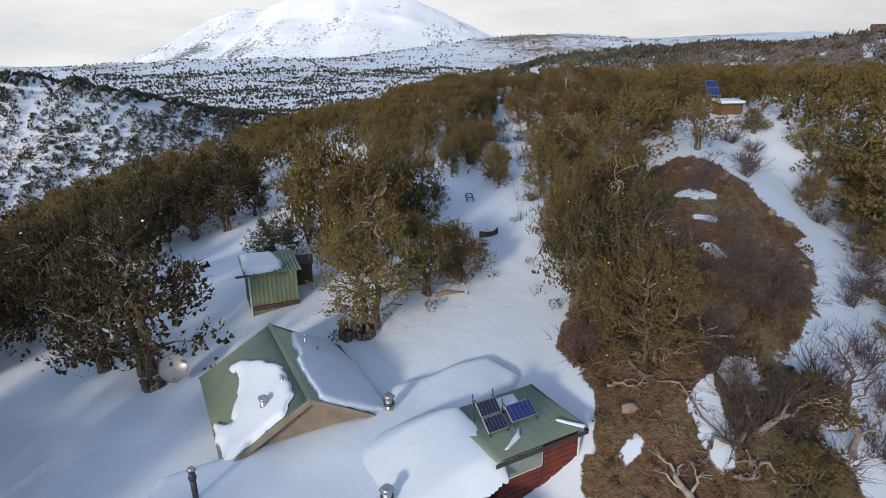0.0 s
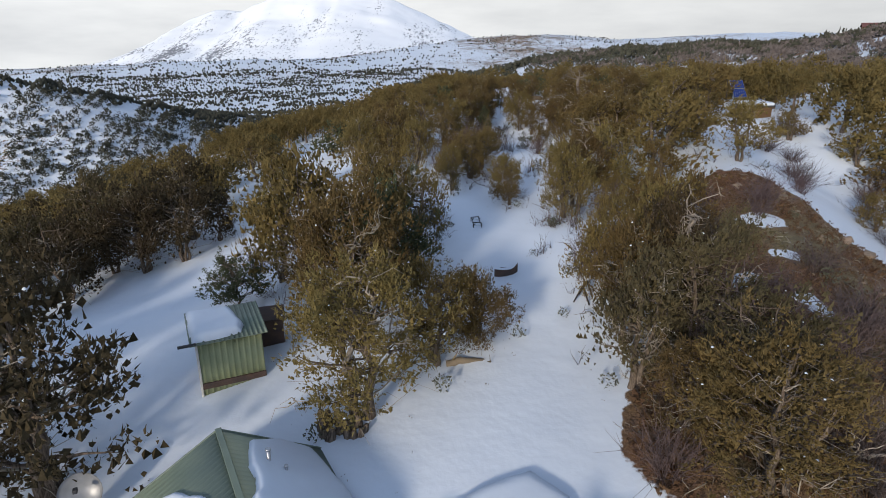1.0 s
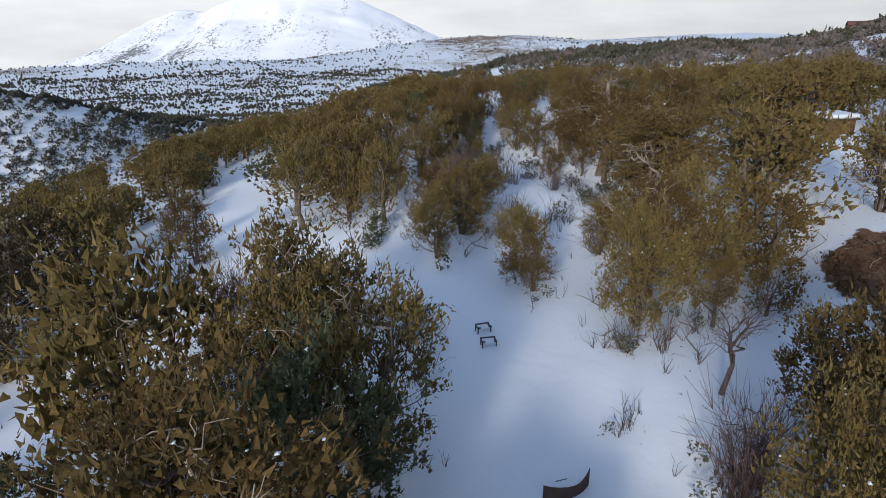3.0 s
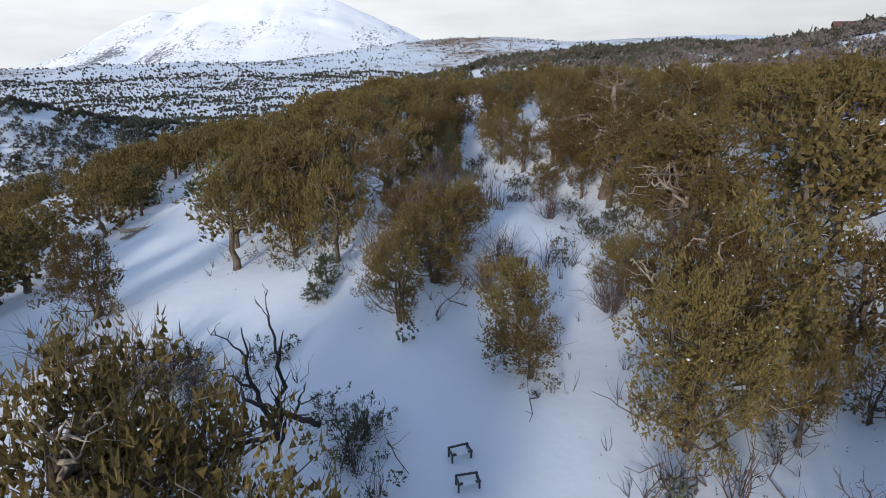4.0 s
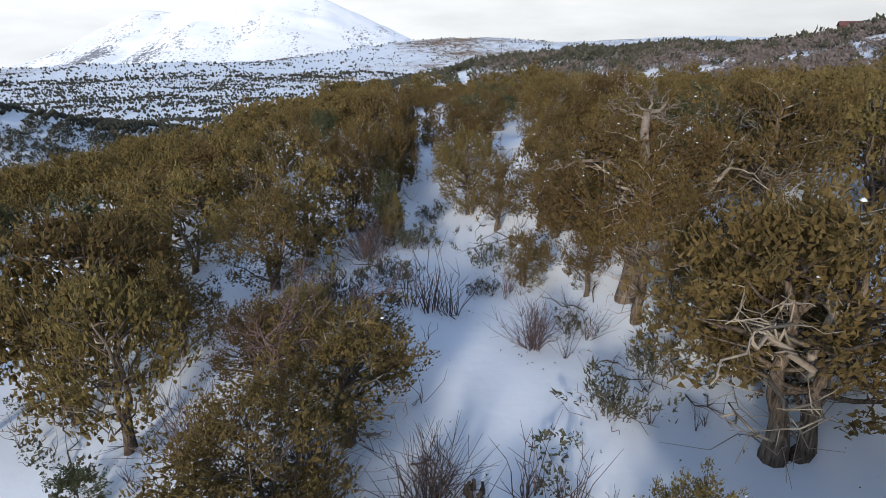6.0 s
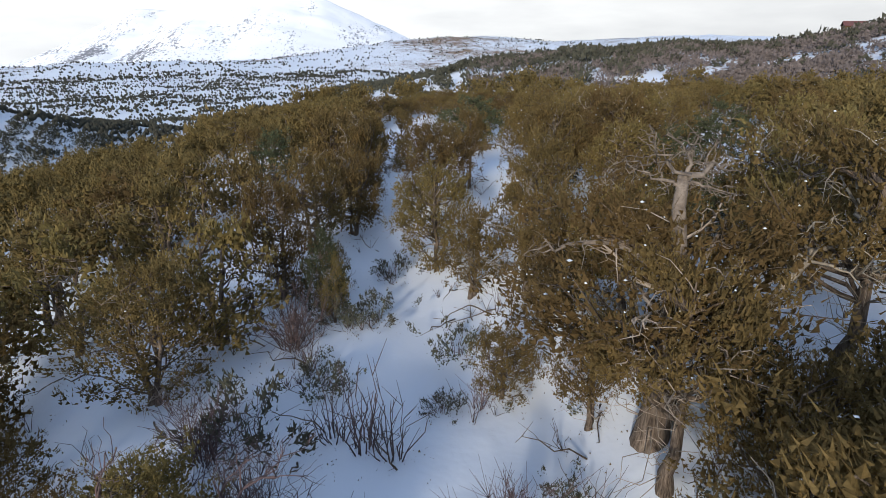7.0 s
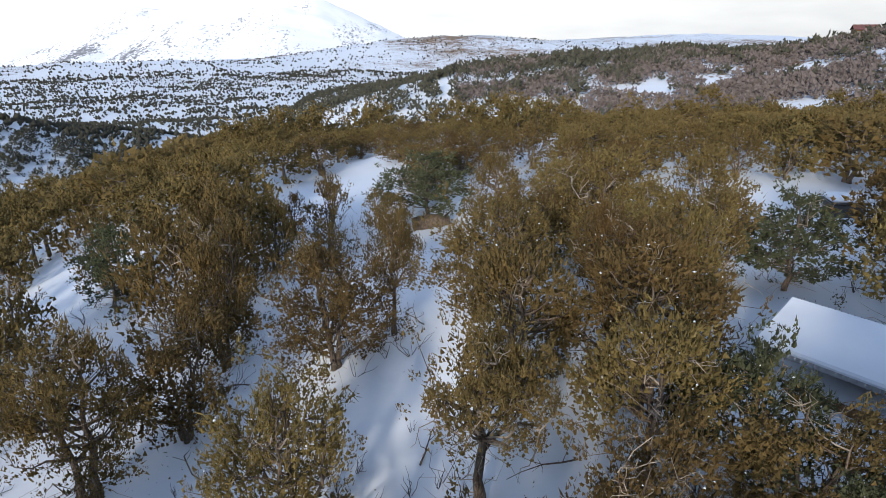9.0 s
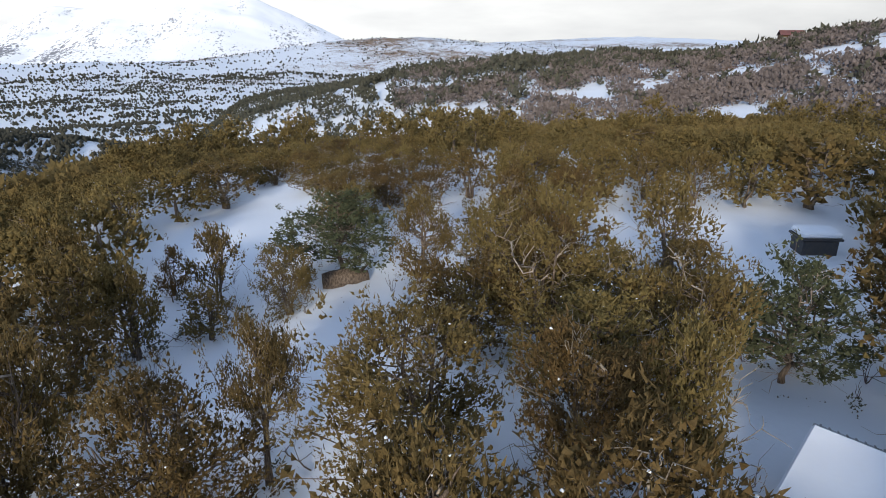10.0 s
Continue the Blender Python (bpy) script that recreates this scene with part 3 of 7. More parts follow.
def plumes(rng, C, out, size, blades, up=0.6, thin=(0.13, 0.24)):
    """Brushy sprays at the points C: blades along an axis that leans outwards and turns up."""
    k = len(C)
    a = out * 0.5 + rng.normal(0, 0.34, (k, 3)) + [0, 0, up]
    a /= np.linalg.norm(a, axis=1)[:, None] + 1e-9
    a, o, z = np.repeat(a, blades, 0), np.repeat(C, blades, 0), np.repeat(size, blades)
    s = rng.uniform(-0.35, 1.0, (k * blades, 1))
    c = o + a * s * 1.5 * z[:, None] + rng.normal(0, 0.5, (k * blades, 3)) * z[:, None] * (1.05 - 0.62 * np.clip(s, 0, 1))
    d = a + rng.normal(0, 0.45, (k * blades, 3))
    d /= np.linalg.norm(d, axis=1)[:, None] + 1e-9
    w = np.cross(d, rng.normal(0, 1, d.shape))
    w /= np.linalg.norm(w, axis=1)[:, None] + 1e-9
    L = z * rng.uniform(0.35, 0.95, k * blades)
    w *= (L * rng.uniform(thin[0], thin[1], k * blades))[:, None]
    return np.stack([c - w, c + w, c + d * L[:, None]], 1)


def tree_meshes(seed, h=5.0, r=2.0, stems=2, limbs=24, subs=5, blades=20, leaf=0.26, low=-0.35, point=0.0, dead=0.12, leafmat=None, fine=True, trunk=0.2, snow=0, up=0.6, thin=(0.13, 0.24), puff=0.36, knobs=3):
    """Trunk, crown and bleached dead wood of one tree, standing at the origin."""
    rng = np.random.default_rng(seed)
    wood, gone, crown = Heap(), Heap(), Heap()
    mid = np.array([rng.normal(0, 0.1 * r), rng.normal(0, 0.1 * r), 0.5 * h])
    roots = []
    for s in range(stems):
        a = rng.uniform(0, 1.2) + s * 6.28 / stems
        top = np.array([np.cos(a), np.sin(a), 0]) * r * rng.uniform(0.12, 0.5) * (stems > 1) + [0, 0, h * rng.uniform(0.7, 0.88)]
        base = np.array([np.cos(a), np.sin(a), 0]) * trunk * 0.7 * (stems > 1)
        p = bend(rng, base - [0, 0, 0.25], top, 0.0, 9, 0.018)
        taper = np.linspace(1, 0, 9) ** 0.8
        thick = trunk * rng.uniform(0.7, 1.0)
        wood.put(*tube(p, thick * (0.1 + 0.9 * taper) * np.array([1.5, 1.15] + [1] * 7), 9 if fine else 5))
        roots.append(p)
    C, O, S = [], [], []
    lobes = rng.normal(0, 1, (9, 3))
    lobes /= np.linalg.norm(lobes, axis=1)[:, None]
    for i in range(limbs):
        ph = rng.uniform(0, 6.28)
        sn = rng.uniform(low, 1.0)
        d = np.array([np.cos(ph) * np.sqrt(max(0, 1 - sn * sn)), np.sin(ph) * np.sqrt(max(0, 1 - sn * sn)), sn])
        lump = 0.72 + 0.38 * np.max(np.clip(lobes @ d, 0, 1) ** 4)
        wide = r * (1 - point * max(0, sn))
        end = mid + d * [wide, wide, (0.46 if sn > 0 else 0.52) * h] * lump * rng.uniform(0.8, 1.03)
        stem = roots[rng.integers(stems)]
        k = np.argmin(np.abs(stem[:, 2] - np.clip(end[2] - 0.55 * np.hypot(*(end - mid)[:2]), 0.10 * h, 0.75 * h)))
        is_dead = rng.random() < dead
        p = bend(rng, stem[k], end, rng.uniform(-0.14, 0.04), 6, 0.09 if is_dead else 0.035)
        r0 = trunk * rng.uniform(0.16, 0.30) * (0.8 if is_dead else 1)
        (gone if is_dead else wood).put(*tube(p, 0.01 + r0 * np.linspace(1, 0, 6) ** 0.9, 4 if fine else 3))
        for j in range(subs):
            s = rng.uniform(0.42, 1.0)
            q0 = p[min(5, int(round(s * 5)))]
            e2 = q0 + d * [1, 1, 0.6] * r * rng.uniform(0.03, 0.22) + rng.normal(0, 0.15 * r, 3)
            if is_dead:
                if j < 7:
                    gone.put(*tube(bend(rng, q0, e2 + rng.normal(0, 0.12, 3), 0.05, 4, 0.12), np.linspace(0.018, 0.005, 4), 3))
                continue
            if j < 2 and fine:
                wood.put(*tube(np.array([q0, e2]), (0.016, 0.006), 3))
            C.append(e2), O.append(d), S.append(leaf * rng.uniform(0.75, 1.35))
        if not is_dead:
            C.append(end), O.append(d), S.append(leaf * 1.15)
    # a tangle of dead twigs low in the crown
    for i in range(36 if fine else 9):
        stem = roots[rng.integers(stems)]
        q0 = stem[rng.integers(1, 6)]
        a = rng.uniform(0, 6.28)
        e2 = q0 + np.array([np.cos(a), np.sin(a), rng.uniform(-0.15, 0.5)]) * r * rng.uniform(0.25, 0.98)
        gone.put(*tube(bend(rng, q0, e2, 0.03, 4, 0.1), np.linspace(0.013, 0.004, 4), 3))
    C = np.array(C)
    O, S = np.array(O), np.array(S)
    K, Z = np.repeat(C, knobs, 0), np.repeat(S, knobs)
    K = K + rng.normal(0, 0.62, K.shape) * Z[:, None] * [1, 1, 0.8]
    crown.put(*clumps(rng, K, np.repeat(O, knobs, 0), Z * puff * rng.uniform(0.7, 1.25, len(Z)), up))
    crown.tris(plumes(rng, C, O, S, blades, up, thin))
    if snow:
        white = Heap()
        for c in C[rng.choice(len(C), min(snow, len(C)), replace=False)]:
            s = rng.uniform(0.016, 0.042) * (1.6 if rng.random() < 0.12 else 1)
            o = c + rng.normal(0, 0.09, 3) + [0, 0, 0.10]
            V = o + np.array([(1, 0, 0), (-1, 0, 0), (0, 1, 0), (0, -1, 0), (0, 0, 0.7), (0, 0, -0.5)]) * s * rng.uniform(0.7, 1.3, (6, 3))
            white.put(V, [(0, 2, 4), (2, 1, 4), (1, 3, 4), (3, 0, 4), (2, 0, 5), (1, 2, 5), (3, 1, 5), (0, 3, 5)])
    meshes = {"trunk": wood.mesh("trunk", BARK), "crown": crown.mesh("crown", leafmat, False)}
    if gone.n:
        meshes["dead_wood"] = gone.mesh("dead_wood", DEADWOOD)
    if snow:
        meshes["snow_dusting"] = white.mesh("snow_dusting", SNOW)
    return meshes


def brush_mesh(seed, h=1.4, r=0.8, stems=40, forks=3, thick=0.012, mat=None):
    """A bare thicket of twigs fanning up from one root."""
    rng = np.random.default_rng(seed)
    heap = Heap()
    for i in range(stems):
        a, lean = rng.uniform(0, 6.28), abs(rng.normal(0, 0.5))
        L = h * rng.uniform(0.55, 1.0)
        foot = np.array([np.cos(a), np.sin(a), 0]) * rng.uniform(0, 0.25 * r) - [0, 0, 0.1]
        tip = foot + np.array([np.cos(a) * np.sin(lean) * r / h * 1.4, np.sin(a) * np.sin(lean) * r / h * 1.4, np.cos(lean)]) * L
        p = bend(rng, foot, tip, 0.03, 4, 0.05)
        heap.put(*tube(p, np.linspace(thick, thick * 0.35, 4), 3))
        for k in range(forks):
            q0 = p[rng.integers(1, 4)]
            heap.put(*tube(np.array([q0, q0 + (tip - foot) * rng.uniform(0.2, 0.4) + rng.normal(0, 0.13 * h, 3)]), (thick * 0.5, thick * 0.25), 3))
    return heap.mesh("thicket", mat or TWIG)


def bare_tree_meshes(seed, h=4.0, r=1.6, mat=None, trunk=0.12, levels=3):
    """A leafless tree: forked limbs down to twigs."""
    rng = np.random.default_rng(seed)
    heap = Heap()

    def grow(p, d, L, rad, lev):
        e = p + d * L
        w = bend(rng, p, e, 0.04, 5, 0.05)
        heap.put(*tube(w, np.linspace(rad, rad * 0.45, 5), 6 if lev == levels else 4 if lev else 3))
        if lev == 0:
            return
        for i in range(6 if lev == levels else 5):
            s = rng.uniform(0.35, 1.0)
            q0 = w[min(4, int(round(s * 4)))]
            side = rng.normal(0, 1, 3)
            side -= d * (side @ d)
            side /= np.linalg.norm(side) + 1e-9
            nd = d * rng.uniform(0.4, 0.9) + side * rng.uniform(0.5, 1.0) * (r / h * 2.0) + [0, 0, 0.15]
            grow(q0, nd / np.linalg.norm(nd), L * rng.uniform(0.45, 0.68), rad * 0.42, lev - 1)

    grow(np.array([0, 0, -0.2]), np.array([0, 0, 1.0]), h * 0.55, trunk, levels)
    return heap.mesh("bare_crown", mat or DEADWOOD)


def empty_at(name, label, category, group="", kind=""):
    ob = new(name)
    ob.empty_display_size = 0.2
    return tagged(ob, label, category, group, kind)


def part(name, data, parent, mat=None, label=""):
    """One mesh object under a thing or under a part. data: a mesh, a Heap or a bmesh."""
    if isinstance(data, Heap):
        data = data.mesh(name, mat)
    elif isinstance(data, bmesh.types.BMesh):
        me = bpy.data.meshes.new(name)
        data.to_mesh(me)
        data.free()
        if mat:
            me.materials.append(mat)
        data = me
    ob = new(name, data)
    ob.parent = parent
    if label:
        ob["label"] = label
    return ob


def stand(meshes, name, label, category, group):
    root = empty_at(name, label, category, group)
    for n, me in meshes.items():
        ob = part(n, me, root)
        if n in ("dead_wood", "thicket", "leaves", "snow_dusting"):
            ob["kind"] = "stuff"
    return root


def tree_kind(name, label, group, **kw):
    return stand(tree_meshes(**kw), name, label, "tree", group)


WOODS = "trees of the hillside"
JUNLABEL = "olive-brown juniper with pale dead limbs standing in snow"
FORMS = ((1, 4, -0.55, 0.1, 0.13, 0.10), (2, 2, -0.45, 0.2, 0.2, 0.19), (3, 3, -0.65, 0.3, 0.10, 0.10), (4, 2, -0.35, 0.05, 0.2, 0.17), (5, 4, -0.8, 0.2, 0.1, 0.09))
JUN = [tree_kind("juniper", JUNLABEL, WOODS, seed=s, stems=st, limbs=40, subs=8, blades=14, leaf=0.22, knobs=7, puff=0.25, thin=(0.10, 0.18), up=0.8, low=lo, point=pt, dead=1.4 * dd, leafmat=JUNIPER, trunk=tk, snow=52)
       for s, st, lo, pt, dd, tk in FORMS]
NEAR = [tree_kind("juniper", JUNLABEL, WOODS, seed=s, stems=st, limbs=46, subs=8, blades=22, leaf=0.19, knobs=9, puff=0.225, thin=(0.09, 0.16), up=0.8, low=lo, point=pt, dead=1.2 * dd, leafmat=JUNIPER, trunk=tk, snow=40)
        for s, st, lo, pt, dd, tk in ((6, 3, -0.6, 0.15, 0.14, 0.12), (7, 2, -0.45, 0.1, 0.2, 0.19), (8, 1, 0.0, 0.0, 0.27, 0.2))]
# junipers whose leaf colour carries the shade they stand in
SHADEJUN = [tree_kind("juniper", "juniper with a dense crown, leaf colour darkened as in shade, standing in snow", WOODS, seed=s + 40, stems=st, limbs=38, subs=7, blades=14, leaf=0.24, knobs=5, puff=0.29, thin=(0.10, 0.18), up=0.8, low=lo, point=pt, dead=dd, leafmat=SHADELEAF, trunk=tk, snow=30)
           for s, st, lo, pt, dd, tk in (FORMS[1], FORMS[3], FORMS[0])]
MED = [tree_kind("juniper", JUNLABEL, WOODS, seed=s + 70, stems=st, limbs=34, subs=5, blades=9, leaf=0.28, knobs=5, puff=0.29, up=0.8, low=lo, point=pt, dead=dd, leafmat=JUNIPER, trunk=tk, fine=False, snow=22, thin=(0.11, 0.2))
       for s, st, lo, pt, dd, tk in FORMS]
PIN = [tree_kind("pinyon_pine", "dark green pinyon pine with a rounded crown in snow", WOODS, seed=s, stems=1, limbs=38, subs=7, blades=22,
                 leaf=0.18, knobs=5, puff=0.36, low=lo, point=pt, dead=0.05, leafmat=PINYON, trunk=0.11, snow=60, up=0.35)
       for s, lo, pt in ((11, -0.6, 0.35), (12, -0.4, 0.2), (13, -0.8, 0.5))]
MID = [tree_kind("juniper", "brown-green juniper crowded among others on the slope", WOODS, seed=s, stems=2, limbs=22, subs=3, blades=6,
                 leaf=0.38, knobs=3, puff=0.38, low=lo, point=pt, dead=0.1, leafmat=mt, trunk=0.12, fine=False, snow=16, up=0.8, thin=(0.14, 0.24))
       for s, lo, pt, mt in ((21, -0.6, 0.2, JUNIPER), (22, -0.5, 0.3, JUNIPER), (23, -0.7, 0.1, JUNIPER), (24, -0.5, 0.35, PINYON))]
BRUSH = [stand({"thicket": brush_mesh(31 + i, 1.5, 1.0, 46, 8, 0.0125)}, "bare_brush", "bare reddish-grey brush thicket in the snow", "shrub", "brush on the slope") for i in range(3)]
SPRIG = [stand({"thicket": brush_mesh(41 + i, 1.0, 0.45, 14, 2, 0.011, TWIG)}, "twiggy_sapling", "thin leafless sapling stems poking out of snow", "shrub", "saplings in the clearings") for i in range(2)]
SAGES = []
for i in range(2):
    srng = np.random.default_rng(51 + i)
    sc = srng.normal(0, 1, (26, 3)) * [0.28, 0.28, 0.13] + [0, 0, 0.28]
    heap = Heap().tris(plumes(srng, sc, sc / (np.linalg.norm(sc, axis=1)[:, None] + 0.01), np.full(26, 0.12), 30))
    SAGES.append(stand({"leaves": heap.mesh("leaves", SAGE, False), "thicket": brush_mesh(55 + i, 0.45, 0.5, 16, 1, 0.01)}, "sagebrush", "small grey-green sagebrush clump in snow", "shrub", "sagebrush in the clearings"))
LEAFLESS = [stand({"bare_crown": bare_tree_meshes(61 + i, 4.0, 1.7, TWIG, 0.10)}, "leafless_tree", "leafless grey tree with a fan of fine twigs", "tree", "leafless trees") for i in range(2)]

used = set()
placed = []
prng = random.Random(7)


def plant(kinds, x, y, h, r, turn=None, size=(5.0, 2.0), sink=0.0, which=None, label=""):
    """One tree or bush at its place, h high and r wide from its middle."""
    k = kinds[(which if which is not None else prng.randrange(len(kinds))) % len(kinds)]
    turn = prng.uniform(0, 360) if turn is None else turn
    h = min(h, max(1.4, crown_limit(x, y) + 0.5 - ground_z(x, y))) if h > 1.6 else h
    m = Matrix.LocRotScale((x, y, ground_z(x, y) - sink), Euler((0, 0, radians(turn))), (r / size[1], r / size[1], h / size[0]))
    if k.name not in used:
        used.add(k.name)
        k.matrix_basis = m
        ob = k
    else:
        ob = copy_thing(k, m @ Matrix.Diagonal((1 / k.scale.x, 1 / k.scale.y, 1 / k.scale.z, 1)))
    placed.append((x, y, r))
    return tagged(ob, label)


def crown_limit(x, y):
    """The tree tops stay below one even line, as wind-trimmed woods do."""
    return float(np.interp(y, (20, 50, 58, 62, 70, 76, 82, 88, 94, 100, 108, 120), (8.2, 8.2, 7.9, 7.7, 7.2, 6.8, 6.3, 5.7, 5.1, 4.5, 3.8, 2.9)) + 0.7 * float(fbm(np.array([x]), np.array([y]), 5.0, 37, 2)[0]) + 0.5 * sstep(10, 18, x) + 0.5 * sstep(20, 30, x) - 1.4 * sstep(2, -5, x) * sstep(37, 46, y))


def tallest(x, y):
    """The wood gets lower as it nears the brow of the hill."""
    top = np.interp(y, (40, 46, 52, 58, 64, 70, 80, 100), (6.4, 5.8, 5.0, 4.4, 4.2, 4.0, 3.9, 3.6))
    return float(top - 0.9 * sstep(2, -5, x) * sstep(40, 50, y) * (1 - 0.6 * sstep(-10, -18, x)))


def juniper(x, y, h, r, close=False, **kw):
    return plant(NEAR if close else wood_at(x, y, False), x, y, min(h, tallest(x, y)), r, **kw)


def beside_way(x, y):
    """How far a place lies from the way over the clearings."""
    return abs(x - np.interp(y, (2, 12, 20, 27, 40, 52, 64, 80), (-2.5, -3.7, -3.9, -2.5, 1.6, 6.0, 8.5, 10))) + 0.35 * max(0, y - 66)


def wood_at(x, y, mixed=True):
    """Full trees beside the way, plainer ones farther off."""
    d = beside_way(x, y)
    # west of the huts the shade is in the leaf colour
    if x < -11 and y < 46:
        return SHADEJUN
    if 42 < y < 56 and d < 5.0:
        return NEAR[:2]
    if d < (7.0 if 42 < y < 60 else 6.5):
        return JUN + PIN[:1] * mixed
    return MED if d < 13 or not mixed and d < 20 else MID


def pinyon(x, y, h, r, **kw):
    return plant(PIN, x, y, h, r, **kw)

# ---- the woods, tree by tree where they stand near the way ----
# west of the huts
juniper(-13.0, 21.1, 6.1, 2.45, which=0, label="large juniper with shade-darkened leaves, a thick trunk and spreading crown")
juniper(-14.9, 21.6, 4.6, 1.6)
juniper(-17.5, 24.0, 5.0, 2.0)
juniper(-18.9, 40.0, 5.2, 1.9)
juniper(-16.9, 40.5, 5.4, 1.9)
juniper(-20.6, 43.5, 5.2, 2.1)
juniper(-23.6, 44.9, 5.4, 2.2)
juniper(-18.0, 45.0, 5.2, 2.2)
juniper(-22.5, 38.5, 5.0, 2.1)
juniper(-26.5, 38.0, 5.2, 2.3)
pinyon(-11.0, 30.9, 2.5, 1.2, which=0)
# out of view: added to throw shade on the snow by the huts
juniper(-16.5, 13.2, 4.8, 1.9)
juniper(-18.5, 16.5, 4.6, 1.9)
juniper(-15.6, 9.0, 5.0, 2.0)
juniper(-12.6, 5.6, 5.0, 2.0)
juniper(-20.5, 12.0, 5.0, 2.1)
juniper(-10.5, 1.5, 5.0, 2.0)
# the clump north of the house
juniper(-19.4, 24.4, 3.6, 1.4)
juniper(-5.2, 22.6, 4.7, 2.05, close=True, which=1, label="leaning juniper with twisted grey limbs and a split trunk")
juniper(-3.2, 24.8, 3.5, 1.5, close=True, which=1)
juniper(-1.8, 25.5, 2.8, 1.1, close=True, which=0)
juniper(-5.9, 27.2, 5.2, 2.0, which=3)
juniper(-8.4, 32.0, 6.9, 2.2, which=0)
juniper(-5.8, 32.2, 5.7, 2.0, close=True, which=2)
juniper(-4.1, 31.3, 4.7, 1.4, which=0)
pinyon(-5.0, 29.5, 4.8, 1.6, which=1)
juniper(-7.4, 29.4, 4.4, 1.4)
juniper(-9.8, 33.4, 5.0, 1.5)
# east side of the clearing
juniper(3.05, 27.0, 4.3, 1.25, close=True, which=0)
plant(SHADEJUN, 4.0, 25.2, 4.3, 1.4, which=0)
juniper(5.2, 29.8, 3.4, 1.2, which=3)
juniper(4.3, 28.2, 3.5, 1.2, which=0)
juniper(4.2, 37.6, 3.9, 1.5, close=True, which=1)
juniper(8.4, 38.2, 3.2, 1.3)
# round the upper clearing
juniper(-1.9, 41.9, 2.8, 0.85, close=True, which=0)
juniper(0.9, 38.5, 1.9, 0.8, which=2)
juniper(-0.7, 44.1, 2.8, 1.4, which=0)
juniper(-7.9, 49.2, 5.7, 1.6, close=True, which=2, label="juniper with a pale bare trunk above the snow")
juniper(-5.6, 48.9, 3.6, 1.1)
juniper(-3.9, 47.4, 3.6, 1.1, which=3)
juniper(-5.6, 50.5, 4.6, 1.6)
plant(LEAFLESS, -1.2, 47.4, 3.4, 1.6, size=(4.0, 1.7), which=0)
plant(LEAFLESS, 0.4, 48.6, 2.6, 1.3, size=(4.0, 1.7), which=1)
juniper(-12.5, 47.7, 3.5, 1.25, close=True, which=0)
juniper(-19.5, 56.0, 4.4, 1.9)
juniper(0.2, 46.5, 2.6, 1.5, close=True, which=1)
juniper(-1.0, 49.0, 2.2, 1.0, close=True, which=0)
# the old snag tree and the lane
juniper(7.5, 44.9, 4.9, 2.3, close=True, which=1, label="broad old juniper with a double trunk and silver dead limbs")
juniper(7.0, 50.1, 4.3, 2.2, close=True, which=2, label="old juniper with a thick shredded trunk and bleached limbs")
juniper(6.75, 49.1, 4.0, 1.35, close=True, which=2, label="dark juniper leaning against the old trunk")
juniper(9.9, 49.8, 4.6, 1.7, close=True, which=2)
juniper(11.4, 44.2, 5.0, 2.0, which=1)
juniper(7.9, 46.6, 3.9, 1.5, close=True, which=0)
juniper(9.0, 47.6, 2.8, 1.25, close=True, which=0)
juniper(13.6, 46.0, 5.0, 2.0)
juniper(-2.0, 53.4, 3.2, 1.45, close=True, which=0, label="juniper with a fan of bare grey twigs under its crown")
juniper(-6.9, 55.2, 3.6, 1.5, which=0)
juniper(-5.3, 57.6, 3.9, 1.5, which=2)
juniper(-3.8, 50.8, 2.6, 1.0, close=True, which=0)
juniper(-1.7, 48.5, 2.0, 0.8, close=True, which=1)
juniper(-1.1, 55.4, 3.2, 1.25, which=1)
juniper(-11.7, 63.5, 4.2, 1.9, which=3)
juniper(-6.2, 63.3, 4.2, 1.8, which=2)
juniper(-3.7, 64.2, 3.8, 1.5, which=0)
juniper(7.6, 47.6, 3.2, 1.2, close=True, which=0)
juniper(7.7, 53.1, 3.2, 1.15, close=True, which=1)
juniper(5.0, 52.6, 1.8, 0.7, which=2)
juniper(6.2, 50.9, 2.3, 0.65, close=True, which=1)
pinyon(8.1, 49.6, 1.8, 0.65, which=2, label="small dark pinyon beside the old trunk")
pinyon(1.2, 56.5, 2.4, 0.6, which=2)
juniper(6.5, 54.6, 2.9, 1.05, close=True, which=0)
juniper(5.2, 57.2, 2.5, 0.9, which=3)
juniper(10.9, 56.9, 2.2, 0.95, which=0)
juniper(10.2, 59.8, 3.4, 1.3, which=3)
juniper(8.3, 60.7, 3.5, 1.15, which=1)
juniper(1.0, 66.4, 4.0, 1.2, which=0)
juniper(11.9, 54.9, 3.6, 1.2, which=2)
juniper(-7.5, 69.0, 4.0, 1.4, which=1)
juniper(-7.2, 60.2, 4.0, 1.8)
juniper(-3.7, 60.3, 3.7, 1.3, which=1)
juniper(0.1, 57.8, 3.6, 1.1, close=True, which=0, label="dark full-crowned juniper at the edge of the lane")
juniper(1.5, 56.3, 1.9, 0.4, which=2)
juniper(1.5, 58.6, 1.6, 0.42, which=4)
juniper(0.7, 61.2, 3.4, 1.15, close=True, which=1)
juniper(2.0, 62.6, 3.0, 1.1, which=0)
juniper(4.5, 59.3, 3.5, 1.2, close=True, which=0)
juniper(6.5, 56.0, 3.2, 1.35, close=True, which=1, label="juniper with a tangle of silver twigs under its crown")
juniper(8.7, 56.6, 2.6, 0.9, which=2)
juniper(7.3, 58.7, 3.1, 1.1, close=True, which=2, label="thin-crowned juniper with grey twigs showing")
juniper(9.6, 58.2, 2.8, 1.0, which=1)
